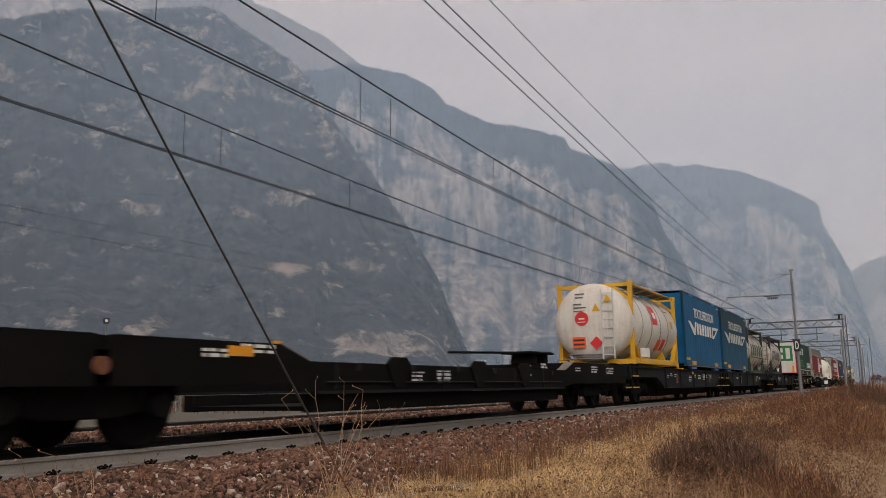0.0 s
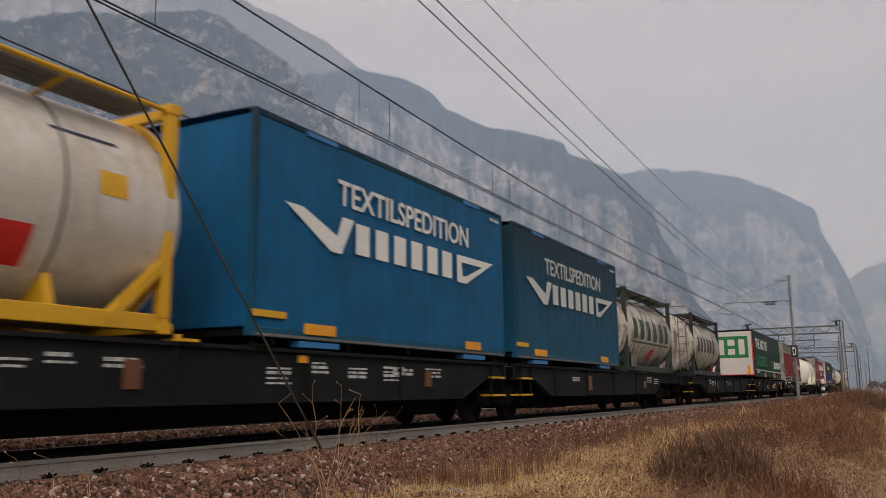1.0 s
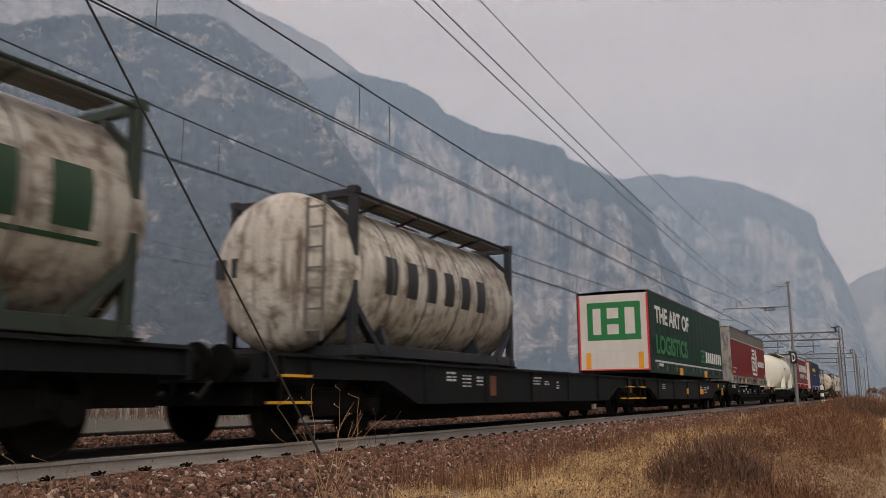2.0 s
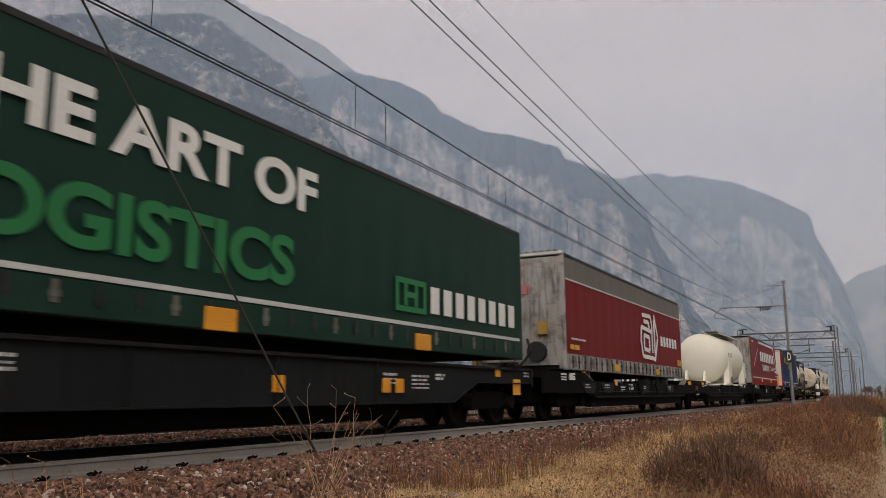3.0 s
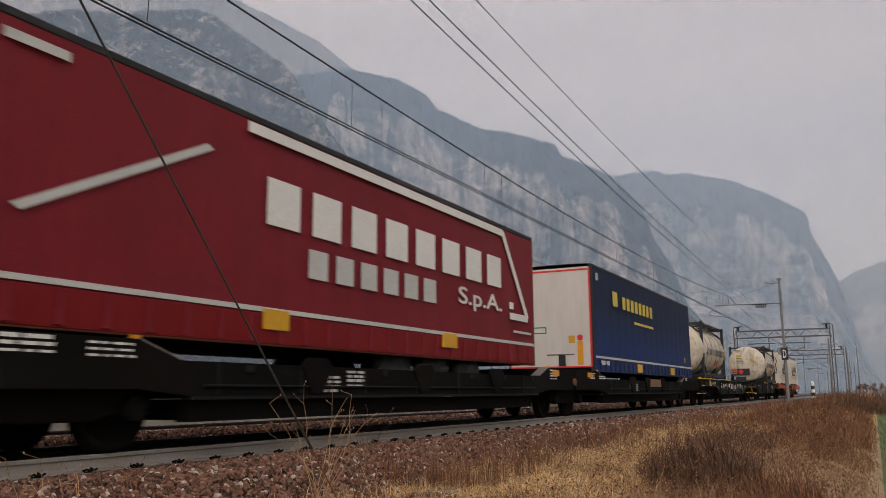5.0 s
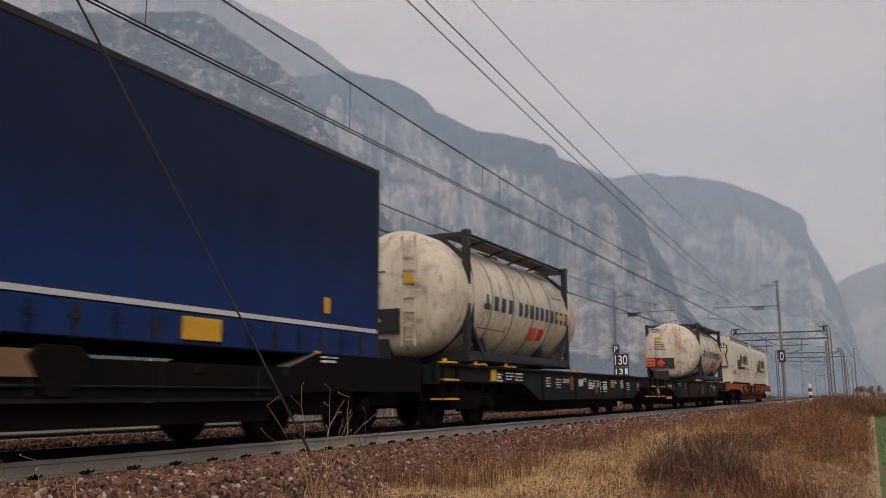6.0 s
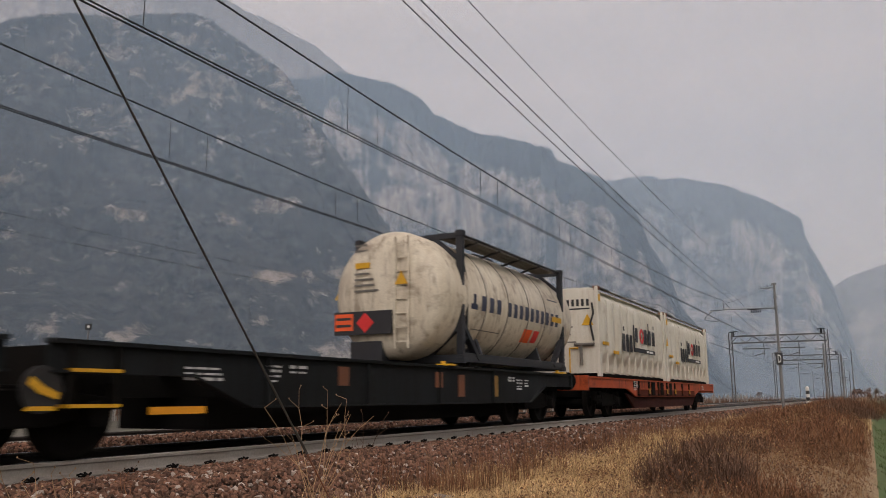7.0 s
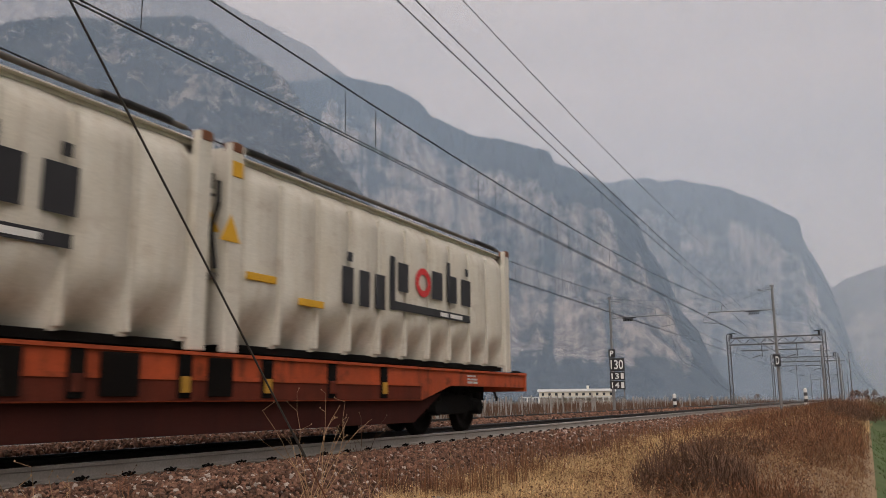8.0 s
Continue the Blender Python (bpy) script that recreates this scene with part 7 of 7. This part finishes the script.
def litter(n, x0, x1, y0, y1, seed, thresh, s0, s1, up):
    """Withered leaves, seed heads and broken bits: small folded scraps caught in the weeds at all angles."""
    x, y = strewn(n, x0, x1, y0, y1, seed, thresh, 0.9)
    n = len(x)
    far = np.clip(0.7 + y / 22, 0.7, 2.4)
    z = heights(x, y) + rng.uniform(0.0, 1.0, n) ** 1.6 * up * np.clip(far, 0, 1.4)
    p = np.stack([x, y, z], 1)
    a, b = rng.normal(0, 1, (n, 3)), rng.normal(0, 1, (n, 3))
    a /= np.linalg.norm(a, axis=1)[:, None]
    b -= a * (a * b).sum(1)[:, None]
    b /= np.linalg.norm(b, axis=1)[:, None]
    L = (rng.uniform(s0, s1, n) * far)[:, None]
    c = np.cross(a, b)
    vv = np.stack([p - a * L, p + b * L * 0.4 + c * L * 0.25, p + a * L, p - b * L * 0.4 + c * L * 0.2], 1)
    return vv.reshape(-1, 3), np.array([(0, 1, 2, 3)]) + 4 * np.arange(n)[:, None]


joined("withered_leaves", *litter(64000, -3.8, -0.2, 4.0, 45.0, 11.0, -0.12, 0.007, 0.020, 0.40), RUSSET, "curled brown leaves and seed heads caught in the weeds", "leaves")
joined("straw_litter", *gather([litter(34000, -5.3, -2.4, 4.0, 40.0, 12.0, -0.2, 0.007, 0.018, 0.13), litter(4000, -3.0, -0.5, 4.0, 36.0, 13.0, 0.12, 0.006, 0.016, 0.35)]), STRAW, "pale scraps of broken straw on the bank", "straw")
joined("dark_twigs", *litter(22000, -3.2, -0.3, 5.0, 42.0, 14.0, 0.15, 0.008, 0.022, 0.38), TWIG, "dark dead twigs and bramble scraps on the bank", "twigs")
x, y = strewn(12000, 0.05, 3.5, 6.0, 60.0, 8.0, -0.6)
joined("field_grass", *blades(x, y, rng.uniform(0.06, 0.16, len(x)), np.full(len(x), 0.012), rng.uniform(0.2, 0.8, len(x))), FIELD, "short green grass of the field", "grass")


def shrub(name, x, y, rad, hgt, n, material, label, seed):
    """A leafless shrub: stems that fork into many fine twigs."""
    r = np.random.default_rng(seed)
    e = still(name, (x, y, ground_z(x, y)), label, "shrub")
    s = Shape()
    for k in range(9):
        a = r.uniform(0, 6.28)
        s.rod((0.1 * math.cos(a), 0.1 * math.sin(a), -0.05), (rad * 0.6 * math.cos(a), rad * 0.6 * math.sin(a), hgt * 0.75), 0.012, 5, 0.005)
    part("stem", s, material, e)
    a, q = r.uniform(0, 6.28, n), np.sqrt(r.uniform(0, 1, n))
    px, py = q * rad * np.cos(a), q * rad * np.sin(a)
    top = hgt * (1 - 0.55 * q ** 2) * r.uniform(0.55, 1.12, n)
    z0 = top * r.uniform(0.05, 0.75, n)
    L = r.uniform(0.10, 0.30, n) * hgt
    th, ph = r.uniform(0, 6.28, n), r.uniform(0.2, 1.4, n)
    d = np.stack([np.cos(th) * np.cos(ph), np.sin(th) * np.cos(ph), np.sin(ph)], 1) * L[:, None]
    p0 = np.stack([px, py, z0], 1)
    w = np.stack([-np.sin(th), np.cos(th), np.zeros(n)], 1) * (0.0035 + 0.0006 * y / 10)
    vv = np.stack([p0 - w, p0 + w, p0 + d + w * 0.4, p0 + d - w * 0.4], 1).reshape(-1, 3)
    ff = np.array([(0, 1, 2, 3)]) + 4 * np.arange(n)[:, None]
    joined("brushwood", vv, ff, material, "", "", parent=e)


shrub("shrub", -2.05, 11.0, 0.75, 0.85, 5200, TWIG, "dark leafless thorny shrub on the bank", 1)
shrub("shrub", -1.15, 10.2, 0.6, 0.6, 3000, RUSSET, "low russet shrub on the bank", 2)
shrub("shrub", -2.6, 17.5, 0.9, 0.62, 3200, TWIG, "dark leafless thorny shrub on the bank", 3)
shrub("shrub", -1.4, 20.0, 1.2, 0.8, 3800, RUSSET, "broad russet shrub on the bank", 4)
shrub("shrub", -2.6, 33.0, 1.5, 1.05, 3800, RUSSET, "broad russet shrub on the bank", 5)
shrub("shrub", -1.2, 44.0, 1.5, 1.35, 3800, TWIG, "tall leafless shrub on the bank", 6)
shrub("shrub", -0.6, 60.0, 2.2, 2.0, 3600, RUSSET, "tall reddish hedge shrub", 7)
shrub("shrub", 0.3, 78.0, 2.6, 2.4, 3600, TWIG, "tall leafless hedge shrub", 8)
shrub("shrub", -2.4, 62.0, 1.5, 1.2, 2600, RUSSET, "russet shrub near the track", 9)


def weed(x, y, stems, hgt, seed, label, material):
    """A dead flowering weed: bent stems with short side twigs and seed heads."""
    r = random.Random(seed)
    e = still("dead_weed", (x, y, ground_z(x, y)), label, "weed", "dead weeds")
    for k in range(stems):
        s = Shape()
        a, L = r.uniform(0, 6.28), hgt * r.uniform(0.55, 1.1)
        p = Vector((r.uniform(-0.06, 0.06), r.uniform(-0.06, 0.06), -0.03))
        d = Vector((math.cos(a) * 0.35, math.sin(a) * 0.35, 1.0)).normalized()
        pts = [p.copy()]
        for j in range(7):
            d = (d + Vector((r.uniform(-0.22, 0.22), r.uniform(-0.22, 0.22), r.uniform(-0.12, 0.05)))).normalized()
            p = p + d * L / 7
            pts.append(p.copy())
        for j, (u, v_) in enumerate(zip(pts, pts[1:])):
            s.rod(u, v_, 0.0052 - 0.0005 * j, 5, 0.0047 - 0.0005 * j)
            if j > 2 and r.random() < 0.75:
                b = r.uniform(0, 6.28)
                tip = v_ + Vector((math.cos(b) * 0.7, math.sin(b) * 0.7, r.uniform(0.1, 0.9))) * r.uniform(0.06, 0.16)
                s.rod(v_, tip, 0.0025, 4, 0.0015)
                s.rod(tip, tip + Vector((0, 0, 0.014)), 0.008, 5, 0.003)
        part("stalk", s, material, e)


weed(-5.05, 7.0, 11, 1.25, 1, "tall brittle dead weed at the cable anchor", STALK)
weed(-4.85, 7.35, 7, 1.0, 2, "tall brittle dead weed at the cable anchor", TWIG)
weed(-5.2, 8.3, 5, 0.62, 3, "thin dead weed on the ballast edge", STALK)
weed(-4.85, 9.6, 5, 0.6, 4, "thin dead weed on the ballast edge", STALK)
weed(-5.2, 3.95, 6, 0.85, 5, "pale dead weed with seed heads", STALK)
weed(-5.1, 4.25, 4, 0.75, 6, "pale dead weed with seed heads", STALK)
weed(-6.1, 5.6, 3, 0.28, 7, "small reddish weed in the ballast", RUSSET)
weed(-4.6, 13.4, 6, 0.55, 8, "upright russet weed by the grass", RUSSET)
weed(-4.2, 15.2, 6, 0.6, 9, "upright russet weed by the grass", RUSSET)
weed(-3.3, 14.0, 7, 0.7, 10, "upright russet weed by the grass", TWIG)
weed(-3.6, 17.0, 6, 0.7, 11, "upright russet weed by the grass", RUSSET)
weed(-1.7, 9.2, 7, 0.6, 12, "upright russet weed by the grass", RUSSET)
weed(-0.9, 11.8, 7, 0.65, 13, "upright russet weed by the grass", TWIG)
br = Shape().chain([(-0.28, 0.05, 0.03), (-0.1, 0.0, 0.06), (0.12, 0.03, 0.05), (0.34, -0.05, 0.02)], 0.028, 7).chain([(0.0, 0.0, 0.05), (0.1, 0.16, 0.07), (0.12, 0.3, 0.03)], 0.014, 6)
tagged(part("fallen_branch", br, TWIG, at=pose(-4.55, 8.35, ground_z(-4.55, 8.35) + 0.02, 0, 0, 40)), "dark broken branch lying in dry grass", "branch")
rk = Shape().add((CUBE * np.array([0.16, 0.10, 0.07]) * np.random.default_rng(3).uniform(0.7, 1.1, (8, 1))).tolist(), CUBE_F.tolist())
tagged(part("boulder", rk, mat("grey_boulder", (0.16, 0.145, 0.13), 0.9, scale=6.0, bump=0.5), at=pose(-4.45, 8.7, ground_z(-4.45, 8.7) + 0.03, 5, 8, 30), bevel=0.03), "low grey stone half sunk in grass", "stone")


# ---- vineyard, farm building and trees beyond the line ----
n = 520
vx, vy = -19.0 - 3.0 * rng.integers(0, 22, n), 48 + 5.0 * rng.integers(0, 42, n) + rng.normal(0, 0.3, n)
pole = np.array([(x, y, z) for z in (0, 1) for x, y in ((-0.05, -0.05), (0.05, -0.05), (0.05, 0.05), (-0.05, 0.05))], float)
pv = pole[None] * np.array([1, 1, 1.0])
pv = np.repeat(pv, n, 0)
pv[..., 2] *= rng.uniform(1.5, 2.1, n)[:, None]
pv += np.stack([vx, vy, heights(vx, vy)], 1)[:, None]
pf = (np.array([(0, 1, 5, 4), (1, 2, 6, 5), (2, 3, 7, 6), (3, 0, 4, 7), (4, 5, 6, 7)])[None] + 8 * np.arange(n)[:, None, None]).reshape(-1, 4)
joined("vineyard_posts", pv.reshape(-1, 3), pf, CONCRETE, "rows of pale vineyard posts on the plain", "posts")
n = 14000
vx, vy = -19.0 - 3.0 * rng.integers(0, 22, n) + rng.normal(0, 0.15, n), rng.uniform(46, 260, n)
joined("vine_rows", *blades(vx, vy, rng.uniform(0.7, 1.7, n), np.full(n, 0.05), rng.uniform(0.1, 0.6, n)), TWIG, "rows of bare winter vines", "vines")


def farm():
    e = still("farm_building", (-104.0, 322.0, -1.2), "long pale farm building with a flat grey roof and white arcade", "building")
    e.rotation_euler = (0, 0, radians(16))
    part("wall", Shape().box(-15, 15, 0, 11, 0, 5.0), PLASTER, e, bevel=0.05)
    part("roof", Shape().prism([(-0.7, 5.0), (11.7, 5.0), (8.0, 6.1), (3.0, 6.1)], -15.7, 15.7), LETTER_GREY, e, "pale grey low roof")
    for k in range(11):
        w = part("window", Shape().box(-13.9 + 2.7 * k, -12.9 + 2.7 * k, -0.06, 0.05, 3.4, 4.5), PANE, e)
        part("sill", Shape().box(-14.0 + 2.7 * k, -12.8 + 2.7 * k, -0.18, -0.061, 3.25, 3.4), PLASTER, w)
    part("porch", Shape().box(-22, 13, -5, -0.1, 2.6, 3.0), LETTER_GREY, e, "flat porch roof in front")
    for k in range(16):
        part("porch_post", Shape().box(-21.9 + 2.3 * k, -21.3 + 2.3 * k, -4.9, -4.4, 0, 2.6), WHITE, e)
    part("chimney", Shape().box(4, 5, 5, 6, 5.6, 7.4), PLASTER, e)


farm()


def tree(x, y, hgt, seed):
    """A bare winter tree: tapered trunk, forking limbs and a ragged crown of fine twigs."""
    r = random.Random(seed)
    e = still("tree", (x, y, ground_z(x, y)), "bare leafless winter tree with fine twigs", "tree", "bare trees")
    s, t = Shape(), []

    def grow(p, d, L, rad, depth):
        q = p + d * L
        s.rod(p, q, rad, 6 if depth < 2 else 4, rad * 0.65)
        if depth >= 4:
            for _ in range(9):
                a = r.uniform(0, 6.28)
                t.append((q, q + (d + Vector((math.cos(a), math.sin(a), r.uniform(-0.2, 0.8))) * 0.9).normalized() * L * r.uniform(0.6, 1.3)))
            return
        for _ in range(3):
            a = r.uniform(0, 6.28)
            grow(q, (d + Vector((math.cos(a), math.sin(a), r.uniform(-0.1, 0.5))) * r.uniform(0.4, 0.8)).normalized(), L * r.uniform(0.62, 0.85), rad * 0.6, depth + 1)
    grow(Vector((0, 0, -0.1)), Vector((0, 0, 1)), hgt * 0.3, hgt * 0.022, 0)
    part("trunk", s, TWIG, e)
    vv, ff = [], []
    for a, b in t:
        w = Vector((0.012, 0.012, 0))
        k = len(vv)
        vv += [a - w, a + w, b + w * 0.4, b - w * 0.4]
        ff.append((k, k + 1, k + 2, k + 3))
    joined("crown", np.array([tuple(p) for p in vv]), np.array(ff), TWIG, "", "", parent=e)


for k, (tx, ty, th) in enumerate([(-1.8, 118, 1.7), (-0.4, 132, 2.2), (-1.2, 150, 2.4), (1.6, 140, 2.6), (0.6, 172, 3.8), (-26, 235, 2.6)]):
    tree(tx, ty, th, k + 1)


# ---- the train's run ----
def motions():
    for ob, u in MOVING:
        walk(ob, [(t, pose(TRACK, u - SPEED * t, 0)) for t in (0, 0.5, 1, 2, 3, 4, 5, 6, 7, 7.5, 8)])


motions()
